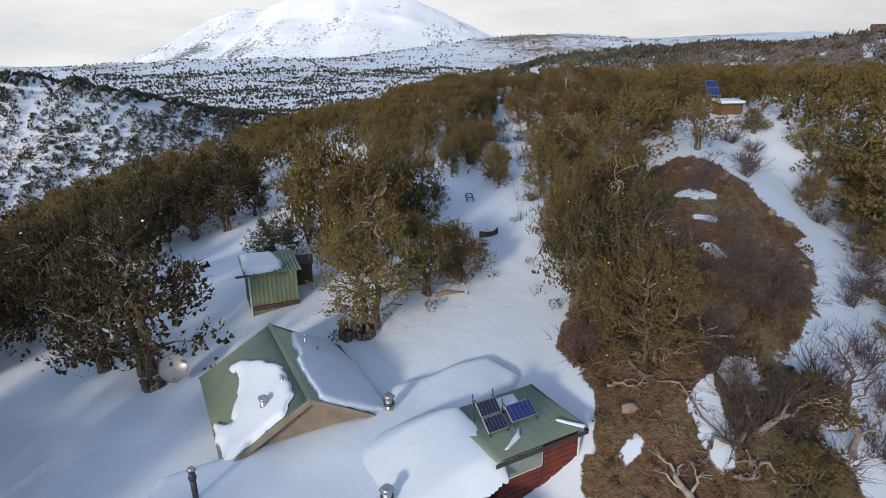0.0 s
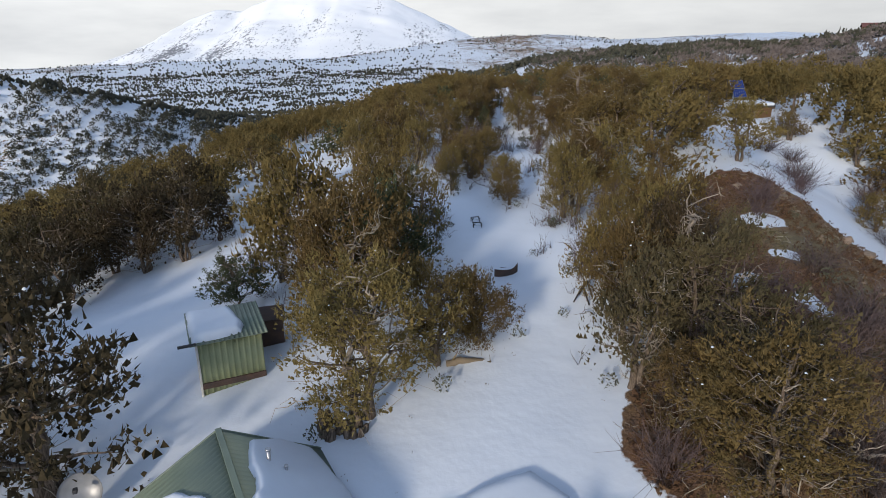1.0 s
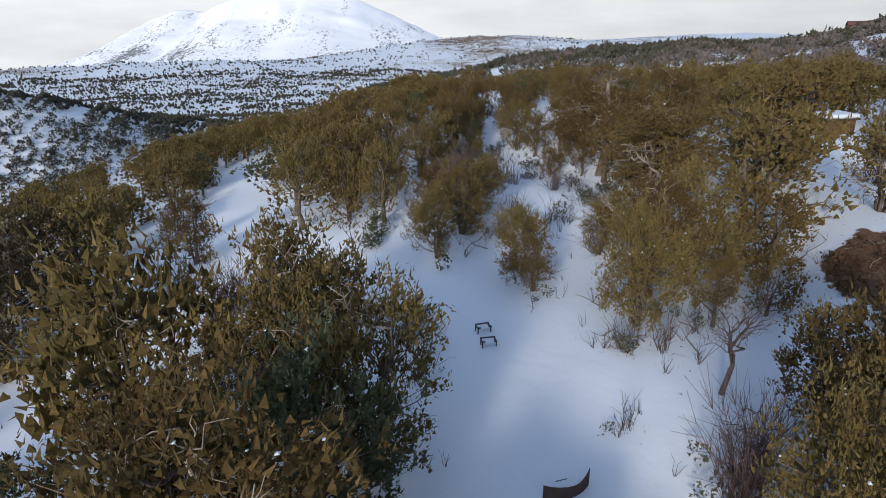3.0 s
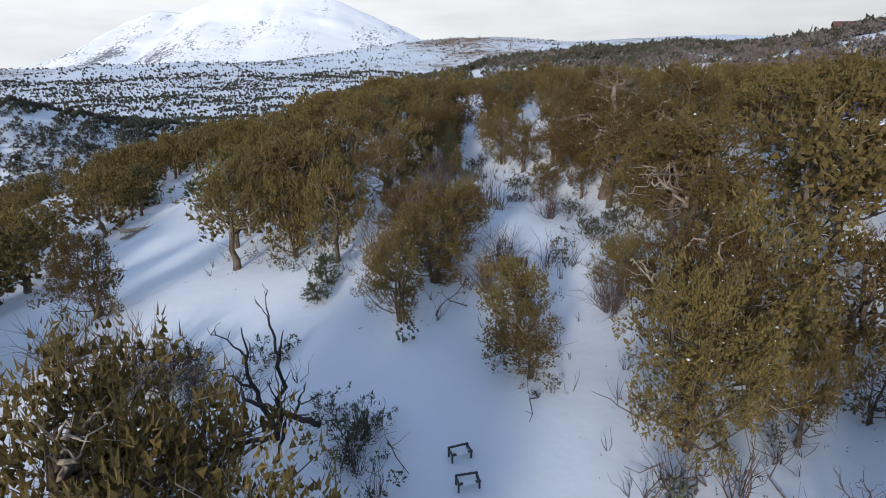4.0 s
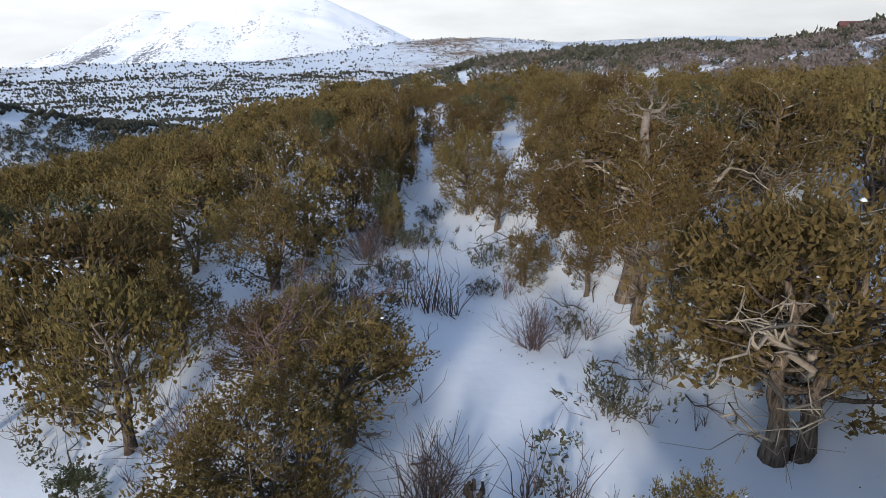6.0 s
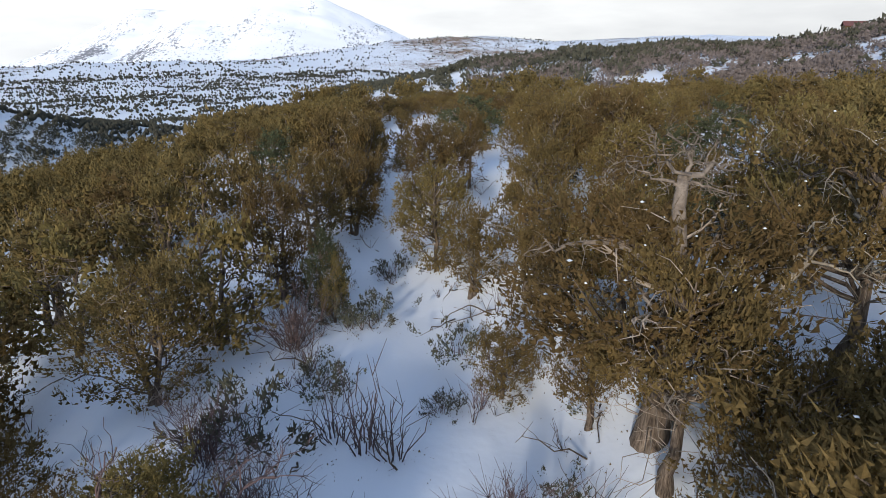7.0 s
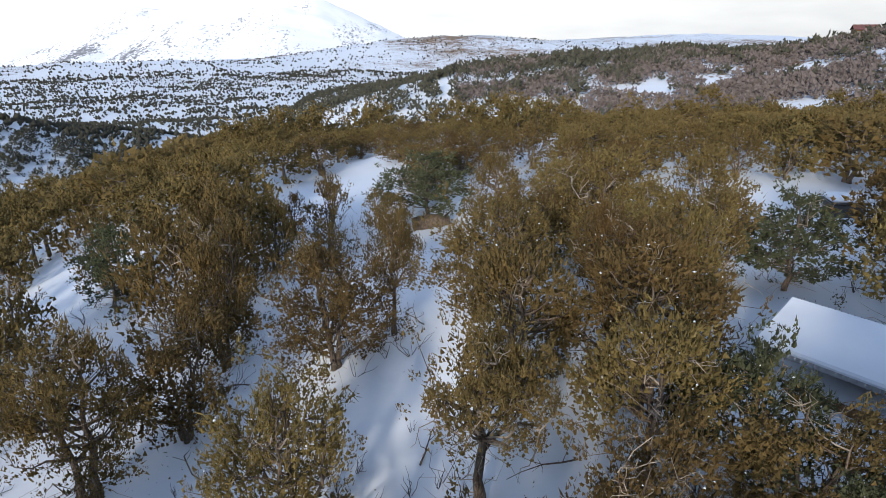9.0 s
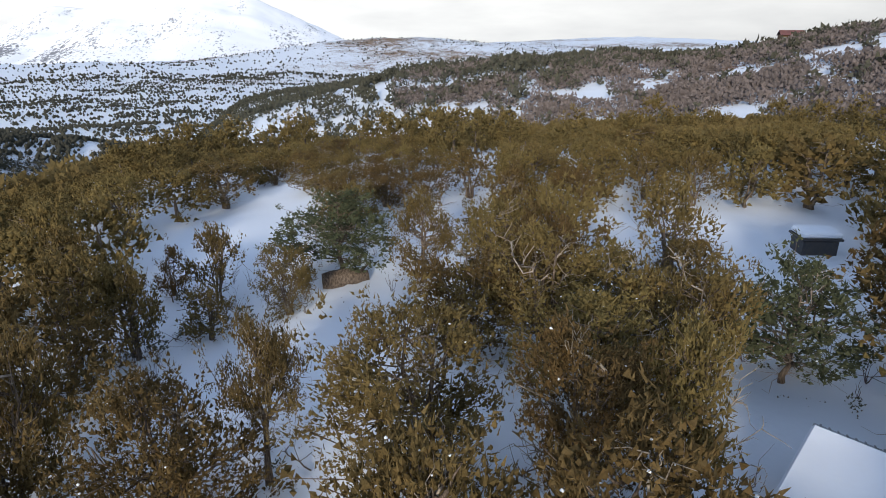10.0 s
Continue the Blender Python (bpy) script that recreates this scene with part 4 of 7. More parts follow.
juniper(11.6, 53.0, 4.0, 1.6)
# the upper thicket
juniper(2.3, 65.2, 4.1, 1.0, which=0)
juniper(5.0, 64.3, 3.5, 1.4, close=True, which=0, label="broad juniper with a rounded golden-green crown")
juniper(6.4, 64.7, 3.2, 0.75, close=True, which=2, label="slim juniper on a pale straight trunk")
juniper(8.8, 63.2, 3.4, 1.4, close=True, which=0, label="broad juniper with a rounded golden-green crown")
juniper(10.6, 61.9, 3.4, 1.0, close=True, which=1)
juniper(12.3, 62.0, 3.1, 0.9, which=1)
pinyon(10.8, 57.8, 2.6, 0.9, which=1, label="pinyon with clots of snow on its boughs")
pinyon(12.1, 56.1, 2.2, 0.7, which=0, label="pinyon with clots of snow on its boughs")
pinyon(11.3, 56.2, 1.7, 0.65, which=1)
juniper(12.0, 66.6, 3.7, 1.5, which=2)
juniper(13.8, 64.6, 3.2, 1.1, which=0)
pinyon(16.7, 64.9, 3.0, 1.45, which=0)
juniper(1.9, 66.6, 3.1, 0.75, which=2)
juniper(1.5, 70.7, 3.3, 1.35, which=0)
juniper(2.8, 71.1, 2.8, 0.78, which=3)
juniper(3.0, 75.2, 1.8, 0.5, which=1)
juniper(4.5, 74.3, 2.8, 0.8, which=0)
pinyon(-1.5, 68.9, 2.4, 1.05, which=2)
juniper(-3.4, 67.1, 4.0, 1.25, which=2)
juniper(-2.7, 71.1, 2.9, 0.9, which=4)
pinyon(8.3, 74.9, 3.4, 1.75, which=1, label="large blue-green pinyon with a dense rounded crown")
juniper(10.8, 73.3, 3.1, 0.95, which=1)
juniper(2.9, 70.9, 2.5, 0.65, which=3)
juniper(4.5, 72.1, 1.7, 0.7, which=1)
juniper(12.8, 71.9, 3.2, 1.25, which=0)
juniper(6.6, 72.5, 2.4, 0.85, which=4)
juniper(19.0, 72.6, 3.3, 1.35, which=0)
juniper(-1.7, 78.7, 3.3, 1.5, which=2)
juniper(0.2, 81.8, 3.5, 1.5, which=0)
juniper(3.6, 85.6, 3.5, 1.7, which=3)
juniper(28.2, 90.0, 4.6, 2.3, which=1)
juniper(29.6, 77.9, 4.3, 2.2, which=0)
juniper(-6.3, 82.6, 3.1, 1.9, which=1)
juniper(14.7, 71.8, 3.4, 1.4)
for x, y in ((14.8, 82.3), (17.6, 81.6), (20.9, 81.2), (26.5, 78.3), (24.2, 78.9), (22.6, 80.2), (16.2, 80.4), (8.0, 85.0)):
    juniper(x, y, 2.7, 1.3)
juniper(13.0, 69.4, 3.5, 1.3)
juniper(-19.4, 64.6, 5.0, 1.9, which=2)
pinyon(-19.0, 71.2, 2.8, 1.15, which=2)
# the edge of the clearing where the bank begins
# some crowns here wear the leaf colour darkened for shade
plant(SHADEJUN, 2.3, 22.7, 4.2, 1.25, which=0)
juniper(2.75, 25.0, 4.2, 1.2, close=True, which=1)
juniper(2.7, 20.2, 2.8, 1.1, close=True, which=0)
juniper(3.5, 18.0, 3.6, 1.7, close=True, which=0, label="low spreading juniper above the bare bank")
plant(SHADEJUN, 4.2, 23.2, 4.0, 1.4, which=1)
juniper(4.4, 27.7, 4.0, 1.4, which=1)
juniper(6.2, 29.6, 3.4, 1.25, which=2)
plant(SHADEJUN, 4.2, 20.4, 3.2, 1.3, which=2)
juniper(5.2, 30.9, 2.6, 1.0, which=0)
juniper(3.1, 35.5, 4.0, 1.3, close=True, which=0)
juniper(5.3, 35.5, 2.3, 0.66, close=True, which=1)
juniper(7.1, 35.9, 2.3, 0.66, which=2)
juniper(4.6, 42.5, 1.9, 0.85, which=1)
juniper(6.0, 38.5, 4.4, 1.6, which=2)
juniper(1.1, 40.3, 2.7, 0.93, which=4)
plant(LEAFLESS, 3.7, 32.1, 3.0, 1.15, size=(4.0, 1.7), which=0)
plant(LEAFLESS, 4.6, 21.0, 3.0, 1.9, size=(4.0, 1.7), which=1)
plant(LEAFLESS, 5.4, 26.6, 3.2, 1.5, size=(4.0, 1.7), which=0)
juniper(7.4, 16.0, 1.6, 1.1, which=4)
juniper(6.4, 14.2, 1.2, 0.9, which=4)
plant(LEAFLESS, 9.2, 17.2, 2.6, 1.6, size=(4.0, 1.7), which=1)

# clearings that stay open: x, y of both ends and half the width
OPEN = [((-2.2, 12), (-1.2, 30), 2.6), ((-1.2, 30), (-0.6, 40), 2.3), ((-10, 18), (-9.5, 26), 3.2), ((-13.5, 22), (-13, 38), 2.6),
        ((-16, 22), (-18, 34), 3.0), ((-9, 36), (-2.5, 38), 3.2), ((-9.5, 44), (-4, 43), 3.4), ((-13, 52), (-10.5, 57), 2.2), ((-11, 50), (-9.5, 46), 2.0),
        ((3.4, 44), (4, 54), 2.3), ((2.5, 50), (2.8, 58), 1.9), ((2.8, 58), (3.6, 66), 0.9), ((3.2, 60), (6.8, 58), 1.3),
        ((2, 66), (1.2, 62), 0.8), ((5, 13), (9, 34), 4.2), ((13, 21), (16, 31), 1.6), ((16.5, 38), (20, 44), 2.4), ((0, 16), (3, 17), 3.0),
        ((15.5, 61), (19, 56.5), 1.5), ((23.6, 70.4), (26, 74), 1.1), ((5.6, 70), (8, 74), 0.7), ((-8, 72), (-5, 73), 0.9),
        ((6.5, 80), (6, 86), 0.7), ((19.3, 50), (21, 54), 1.7), ((10.5, 76), (11.5, 79), 0.6), ((9.5, 47), (13, 49), 1.0), ((-4, 60.5), (-1, 62), 1.0),
        ((-4.5, 54.8), (-0.3, 54.6), 0.9), ((-1.8, 51.8), (0.5, 51.5), 1.3), ((-7.2, 61.2), (-6.2, 59.6), 0.8), ((8.6, 51), (9.6, 50.8), 0.8), ((15.0, 60.2), (12.4, 57.2), 1.1)]


# glimpses of snow down the lanes between the crowns
GAPS = [((-16.2, 74.1), (-13.4, 61.5), 1.8), ((-7.9, 47.6), (-6.6, 38.7), 0.5), ((-3.1, 48.3), (-3.3, 40), 0.5), ((5.1, 52.6), (1.9, 40), 0.8), ((9, 37.4), (4.3, 30.1), 0.8),
        ((3.1, 63), (1.2, 50.2), 0.4), ((-17, 69.4), (-13.2, 59.5), 0.7), ((5.6, 51.2), (2.7, 42.3), 0.9), ((5.8, 46.6), (2.8, 39.7), 0.5), ((-3, 50.5), (-2.5, 42.7), 0.5),
        ((-7.2, 53.1), (-5.5, 45.6), 0.4), ((-18.5, 64.8), (-14.6, 56.6), 0.9), ((-6.4, 81.3), (-4, 68.5), 0.4), ((-1.4, 71.5), (0.8, 58.3), 0.3), ((3.5, 75.5), (2.8, 62.5), 0.3),
        ((7.1, 65.4), (4.4, 52.7), 0.3), ((-3.9, 57.9), (-1.9, 51.2), 0.6), ((6.5, 56.7), (4.3, 49.1), 0.6), ((-13.6, 93.2), (-9.2, 81.8), 1.0)]
LANES = [((-6.1, 77.7), (-2.3, 67.8), 0.9), ((6, 84.4), (5.9, 71.5), 0.8), ((3.1, 73.1), (3.9, 64), 0.5), ((6.7, 64.2), (5.6, 56.7), 0.4), ((9.3, 62.6), (6.6, 54.5), 0.3),
         ((9.8, 57), (7.1, 52.3), 0.4), ((6.4, 56.4), (5.5, 52.8), 0.4), ((10, 76.1), (8.7, 67), 0.4), ((8.1, 72.5), (7.5, 65), 0.9), ((27.1, 75.8), (18.9, 66.5), 0.8),
         ((12.8, 77.8), (10.8, 69.7), 0.4), ((21.4, 79.8), (16.2, 70.9), 0.6), ((27.5, 81.5), (19.9, 71.8), 0.5), ((14.9, 63.4), (11.9, 60.4), 0.5), ((7, 64.7), (7.1, 61.3), 0.5),
         ((2.4, 80.4), (4.1, 71.9), 0.3), ((17.6, 89.5), (13.8, 77.1), 0.3), ((9.8, 63.4), (8.7, 60.1), 0.4), ((-17, 48), (-12, 60), 2.6), ((-2.2, 56.8), (-1.5, 60), 1.0), ((-4.2, 62.6), (-2.6, 60.8), 0.5)]


def is_open(x, y, r):
    for (x0, y0), (x1, y1), w in OPEN + GAPS + LANES:
        dx, dy = x1 - x0, y1 - y0
        s = min(1, max(0, ((x - x0) * dx + (y - y0) * dy) / (dx * dx + dy * dy)))
        if math.hypot(x - x0 - s * dx, y - y0 - s * dy) < w + 0.55 * r:
            return True
    return False


def clear_of_others(x, y, r, share):
    return all(math.hypot(x - a, y - b) > share * (r + c) for a, b, c in placed)


CLOSED = []                     # trees that stand too close and far off to be told apart


def grow(x, y, h, r):
    """A tree of its own near the way, one of the closed wood farther off, where there is room for it."""
    if is_open(x, y, 1.2 * r) or not clear_of_others(x, y, r, 0.62):
        return
    kinds, h = wood_at(x, y), min(h, max(2.0, tallest(x, y)), max(1.5, crown_limit(x, y) - ground_z(x, y)))
    r = min(r, 0.62 * h)
    if kinds is MID:
        placed.append((x, y, r))
        CLOSED.append((x, y, h, r))
    else:
        plant(kinds, x, y, h, r)


# the rest of the wood, stand by stand from south to north
for x, y, h, r in ((-31.1, 20.6, 4.6, 2.0), (-28.2, 17.4, 4.7, 1.8), (-25.3, 17.1, 4.2, 1.7), (-25.2, 21.1, 5.2, 2.5), (-22.6, 22.8, 4.3, 2.0), (-21.5, 19.4, 3.0, 1.5),
                   (-20.2, 22.4, 3.4, 1.6), (18.7, 19.2, 4.4, 1.9), (20.7, 21.4, 3.2, 1.6), (23.7, 21.5, 4.0, 1.5), (24.2, 19.4, 4.4, 1.9), (27.5, 20.1, 3.6, 1.4),
                   (29.8, 17.7, 3.0, 1.4), (-31.9, 25.0, 4.9, 2.0), (-29.8, 29.2, 3.9, 1.8), (-26.9, 25.2, 3.4, 1.5), (-23.4, 29.7, 4.6, 1.9), (-22.1, 26.7, 3.7, 1.8),
                   (-22.1, 31.3, 3.1, 1.3), (20.4, 26.4, 3.5, 1.8), (24.0, 25.5, 3.5, 1.5), (25.1, 30.8, 3.9, 1.5), (25.8, 27.5, 3.0, 1.4)):
    grow(x, y, h, r)
for x, y, h, r in ((26.9, 29.9, 3.4, 1.6), (28.0, 26.1, 3.4, 1.6), (29.0, 28.1, 4.3, 2.1), (-26.2, 35.1, 3.2, 1.2), (7.0, 39.4, 3.2, 1.5), (12.3, 37.9, 4.0, 1.9),
                   (13.4, 39.9, 3.5, 1.6), (20.9, 32.1, 4.8, 2.0), (22.6, 34.7, 3.9, 1.7), (23.9, 38.7, 4.9, 2.2), (27.2, 35.4, 3.7, 1.8), (27.2, 38.8, 3.0, 1.2),
                   (28.7, 37.1, 4.0, 1.7), (-26.8, 43.4, 4.6, 2.1), (-25.5, 40.6, 4.5, 2.0), (-23.5, 41.9, 2.9, 1.1), (-21.8, 47.6, 4.4, 1.9), (-21.2, 41.1, 3.0, 1.2),
                   (-15.8, 43.2, 2.9, 1.2), (9.3, 41.1, 5.0, 2.4), (23.8, 45.4, 3.7, 1.8), (26.8, 47.4, 3.7, 1.5), (28.2, 44.9, 4.2, 1.7), (30.5, 42.3, 3.7, 1.6)):
    grow(x, y, h, r)
for x, y, h, r in ((-33.2, 53.2, 3.3, 1.6), (-29.2, 49.7, 3.8, 1.8), (-27.1, 48.1, 4.1, 1.7), (-24.8, 54.7, 3.4, 1.7), (-23.3, 50.3, 2.9, 1.3), (-21.1, 54.0, 3.7, 1.4),
                   (-19.5, 52.9, 4.3, 1.7), (-18.8, 48.3, 3.9, 1.8), (-17.3, 51.1, 3.1, 1.3), (-17.3, 54.2, 3.6, 1.5), (-13.7, 48.5, 4.1, 1.7), (-7.1, 53.0, 4.3, 2.1),
                   (7.7, 52.2, 2.9, 1.5), (15.2, 52.4, 4.4, 1.9), (20.5, 53.6, 3.8, 1.9), (22.4, 50.8, 3.7, 1.7), (24.3, 53.9, 3.0, 1.4),
                   (25.0, 48.9, 4.2, 1.9), (26.5, 50.8, 4.1, 2.0), (29.4, 48.9, 4.1, 1.7), (30.6, 54.6, 3.5, 1.5), (31.8, 50.6, 3.6, 1.6), (34.2, 50.6, 4.0, 1.9)):
    grow(x, y, h, r)
for x, y, h, r in ((34.8, 53.6, 4.0, 1.9), (35.5, 55.4, 3.4, 1.4), (36.0, 51.6, 4.0, 1.6), (-35.8, 62.4, 3.2, 1.4), (-32.3, 62.2, 3.1, 1.5), (-32.3, 60.2, 3.4, 1.4),
                   (-32.2, 56.2, 3.1, 1.2), (-31.8, 63.8, 3.0, 1.3), (-30.4, 61.2, 3.1, 1.3), (-29.8, 58.3, 3.4, 1.3), (-29.0, 63.8, 2.8, 1.3), (-27.2, 56.4, 3.8, 1.8),
                   (-25.5, 61.4, 3.0, 1.5), (-25.0, 63.6, 3.1, 1.5), (-23.0, 61.1, 3.6, 1.4), (-22.8, 58.0, 3.1, 1.4), (-21.6, 63.0, 2.8, 1.3), (-21.0, 59.7, 3.8, 1.9),
                   (-17.7, 63.9, 3.2, 1.5), (-17.2, 56.6, 3.4, 1.5), (-7.7, 61.2, 3.1, 1.4), (-4.6, 62.9, 3.2, 1.5), (-1.0, 60.0, 3.0, 1.3), (9.6, 63.9, 2.2, 1.0)):
    grow(x, y, h, r)
for x, y, h, r in ((10.1, 60.3, 3.2, 1.4), (23.4, 62.5, 2.9, 1.3), (24.2, 56.3, 3.1, 1.4), (26.6, 58.9, 3.1, 1.3), (28.4, 56.0, 3.2, 1.3), (28.8, 63.5, 2.7, 1.3),
                   (30.1, 62.1, 2.3, 1.1), (31.2, 56.7, 3.4, 1.4), (33.2, 58.3, 2.8, 1.2), (36.1, 59.3, 3.0, 1.5), (36.2, 57.7, 3.0, 1.2), (37.0, 61.9, 3.0, 1.3),
                   (39.3, 60.4, 2.9, 1.3), (-39.7, 69.1, 2.4, 1.2), (-38.5, 71.9, 2.2, 1.0), (-37.5, 67.2, 2.4, 1.0), (-30.7, 70.1, 2.4, 1.0), (-30.6, 66.0, 2.9, 1.1),
                   (-29.0, 69.3, 2.6, 1.2), (-28.7, 71.2, 2.6, 1.2), (-28.4, 66.4, 3.1, 1.4), (-26.0, 65.2, 2.6, 1.2), (-23.9, 66.9, 2.5, 1.2), (-22.7, 71.0, 2.5, 1.1)):
    grow(x, y, h, r)
for x, y, h, r in ((-20.6, 70.7, 2.6, 1.1), (-19.1, 66.3, 2.5, 1.3), (-18.7, 69.6, 2.2, 1.1), (-16.6, 70.1, 2.5, 1.0), (-14.9, 64.9, 2.6, 1.2), (-14.8, 69.8, 2.6, 1.2),
                   (-13.7, 66.1, 2.5, 1.1), (-7.1, 66.2, 2.7, 1.1), (-4.8, 67.0, 2.9, 1.4), (-4.2, 64.7, 2.7, 1.3), (-2.5, 71.5, 2.6, 1.2), (0.4, 70.0, 2.3, 0.9),
                   (8.3, 70.4, 2.0, 0.8), (15.0, 68.5, 1.9, 0.9), (15.2, 70.6, 1.8, 0.8), (16.1, 66.9, 2.3, 1.1), (17.7, 69.8, 2.1, 0.9), (18.6, 71.2, 2.1, 1.0),
                   (23.7, 64.1, 2.1, 1.0), (25.4, 66.5, 2.3, 1.1), (26.9, 69.6, 1.8, 0.7), (30.4, 64.2, 2.5, 1.1), (31.6, 70.2, 1.9, 0.9), (32.7, 67.2, 2.4, 0.9)):
    grow(x, y, h, r)
for x, y, h, r in ((33.4, 68.8, 1.7, 0.8), (35.5, 64.6, 2.0, 0.9), (36.3, 66.6, 2.2, 0.9), (38.6, 69.8, 2.0, 1.0), (40.2, 69.7, 1.7, 0.7), (41.3, 64.6, 2.5, 1.2),
                   (41.7, 70.9, 1.8, 0.9), (42.1, 67.8, 1.9, 0.7), (44.2, 70.7, 1.9, 0.9), (44.3, 69.5, 1.7, 0.8), (-42.2, 79.3, 2.4, 1.0), (-40.7, 77.7, 2.4, 1.0),
                   (-40.7, 75.1, 2.7, 1.2), (-39.9, 76.6, 2.3, 0.9), (-39.5, 78.3, 2.3, 0.9), (-36.1, 75.2, 2.1, 0.8), (-35.9, 76.9, 2.4, 1.0), (-32.5, 73.8, 2.3, 1.0),
                   (-32.5, 79.8, 2.0, 0.9), (-31.9, 72.6, 2.6, 1.2), (-30.5, 77.6, 2.0, 0.9), (-30.3, 72.2, 2.4, 1.2), (-29.7, 73.4, 2.3, 1.0), (-29.5, 74.8, 2.4, 0.9)):
    grow(x, y, h, r)
for x, y, h, r in ((-26.7, 73.5, 2.1, 1.0), (-25.8, 79.3, 2.2, 0.9), (-24.7, 72.8, 2.7, 1.3), (-21.8, 72.2, 2.5, 1.0), (-20.1, 73.0, 2.4, 1.0), (-19.4, 73.9, 2.5, 1.0),
                   (-16.8, 74.7, 2.7, 1.3), (-15.6, 73.3, 2.2, 0.9), (-14.8, 72.4, 2.5, 1.1), (-14.8, 76.5, 2.5, 1.1), (-12.6, 79.4, 2.0, 0.9), (-8.3, 78.2, 2.5, 1.0),
                   (-7.9, 74.4, 2.7, 1.1), (-4.1, 78.3, 2.3, 1.1), (-3.3, 74.5, 2.5, 1.0), (0.8, 73.0, 2.1, 0.9), (2.1, 78.1, 2.4, 1.1), (12.5, 74.9, 1.6, 0.7),
                   (13.1, 76.8, 1.7, 0.7), (13.3, 73.1, 1.8, 0.7), (13.9, 75.6, 1.9, 0.9), (14.9, 76.8, 1.5, 0.7), (14.9, 79.6, 1.7, 0.8), (17.4, 79.2, 1.7, 0.7)):
    grow(x, y, h, r)
for x, y, h, r in ((17.9, 76.0, 1.7, 0.8), (19.6, 73.4, 1.8, 0.8), (20.1, 76.1, 1.8, 0.9), (21.3, 78.5, 1.7, 0.7), (22.2, 79.9, 1.8, 0.7), (27.5, 79.9, 1.5, 0.7),
                   (30.0, 76.1, 1.7, 0.8), (30.4, 79.3, 1.7, 0.6), (31.2, 77.4, 1.5, 0.7), (32.9, 78.9, 1.8, 0.8), (37.1, 76.5, 1.8, 0.8), (38.1, 74.7, 1.6, 0.7),
                   (38.3, 78.9, 1.9, 0.9), (39.9, 78.8, 1.7, 0.7), (40.0, 77.3, 1.9, 0.9), (41.8, 73.4, 1.6, 0.7), (43.3, 74.5, 1.7, 0.8), (43.6, 76.4, 1.9, 1.0),
                   (44.6, 77.6, 1.9, 0.9), (46.6, 77.3, 1.7, 0.8), (46.8, 79.3, 1.7, 0.7), (47.8, 77.1, 1.6, 0.7), (49.7, 78.7, 1.7, 0.8)):
    grow(x, y, h, r)


def fill_in():
    """Younger trees that close the gaps of the upper wood and stand along the bank's far side."""
    rng = random.Random(17)
    n = 0
    while n < 330:
        y = rng.uniform(50, 96)
        x = rng.uniform(-12 - 0.4 * (y - 45), 18 + 0.55 * (y - 45))
        h = tallest(x, y) * rng.uniform(0.72, 1.05)
        r = h * rng.uniform(0.33, 0.46)
        if not is_open(x, y, r) and clear_of_others(x, y, r, 0.6):
            grow(x, y, h, r)
            n += 1


fill_in()


def plain_stem():
    V, F = tube([(0, 0, -0.2), (0.08, 0.05, 1.2), (0.0, 0.1, 2.6)], (0.2, 0.14, 0.06), 5)
    return V, [t3 for f in F[:10] for t3 in ((f[0], f[1], f[2]), (f[0], f[2], f[3]))]


def joined_woods():
    """The closed wood behind and beside, where no tree stands by itself."""
    rng = np.random.default_rng(29)
    parts = []
    for k in MID:
        for ob in k.children:
            if ob.name.split(".")[0] in ("crown", "trunk"):
                me = ob.data
                co = np.empty(len(me.vertices) * 3, np.float32)
                me.vertices.foreach_get("co", co)
                me.calc_loop_triangles()
                tri = np.empty(len(me.loop_triangles) * 3, np.int32)
                me.loop_triangles.foreach_get("vertices", tri)
                tri = tri.reshape(-1, 3)
                parts.append((MID.index(k), ob.name.split(".")[0], co.reshape(-1, 3), tri))
    spots = [(x, y, h, r, rng.integers(len(MID)), rng.uniform(0, 6.28)) for x, y, h, r in CLOSED]
    while len(spots) < 220 + len(CLOSED):
        y = rng.uniform(30, 108)
        x = rng.uniform(-22 - 0.5 * (y - 10), 22 + 0.75 * (y - 10))
        if (y < 80 and -16 - 0.42 * (y - 10) < x < 16 + 0.5 * (y - 10)) or is_open(x, y, 1.2):
            continue
        if bareness(np.array([x]), np.array([y]))[0] > 0.75 and rng.random() < 0.5:
            continue
        h = tallest(x, y) * rng.uniform(0.7, 1.05) if y > 52 else rng.uniform(3.0, 4.6)
        r = h * rng.uniform(0.42, 0.56)
        if clear_of_others(x, y, r, 0.55):
            placed.append((x, y, r))
            spots.append((x, y, h, r, rng.integers(len(MID)), rng.uniform(0, 6.28)))
    for what, mat in (("crown", JUNIPER), ("trunk", BARK)):
        V, T, n = [], [], 0
        if what == "trunk":
            parts = [(i, "trunk", *(np.array(k, np.float32 if j == 0 else np.int32) for j, k in enumerate(plain_stem()))) for i in range(len(MID))]
        for x, y, h, r, kind, a in spots:
            for ki, w, co, tri in parts:
                if ki == kind and w == what:
                    c, s = math.cos(a), math.sin(a)
                    p = np.empty_like(co)
                    p[:, 0] = x + (co[:, 0] * c - co[:, 1] * s) * r / 2.0
                    p[:, 1] = y + (co[:, 0] * s + co[:, 1] * c) * r / 2.0
                    p[:, 2] = ground_z(x, y) + co[:, 2] * h / 5.0
                    V.append(p), T.append(tri + n)
                    n += len(co)
        tri_mesh("closed_wood_" + what, np.concatenate(V), np.concatenate(T), mat,
                 "close brown-green juniper wood on the hillside" if what == "crown" else "grey trunks of the close juniper wood")


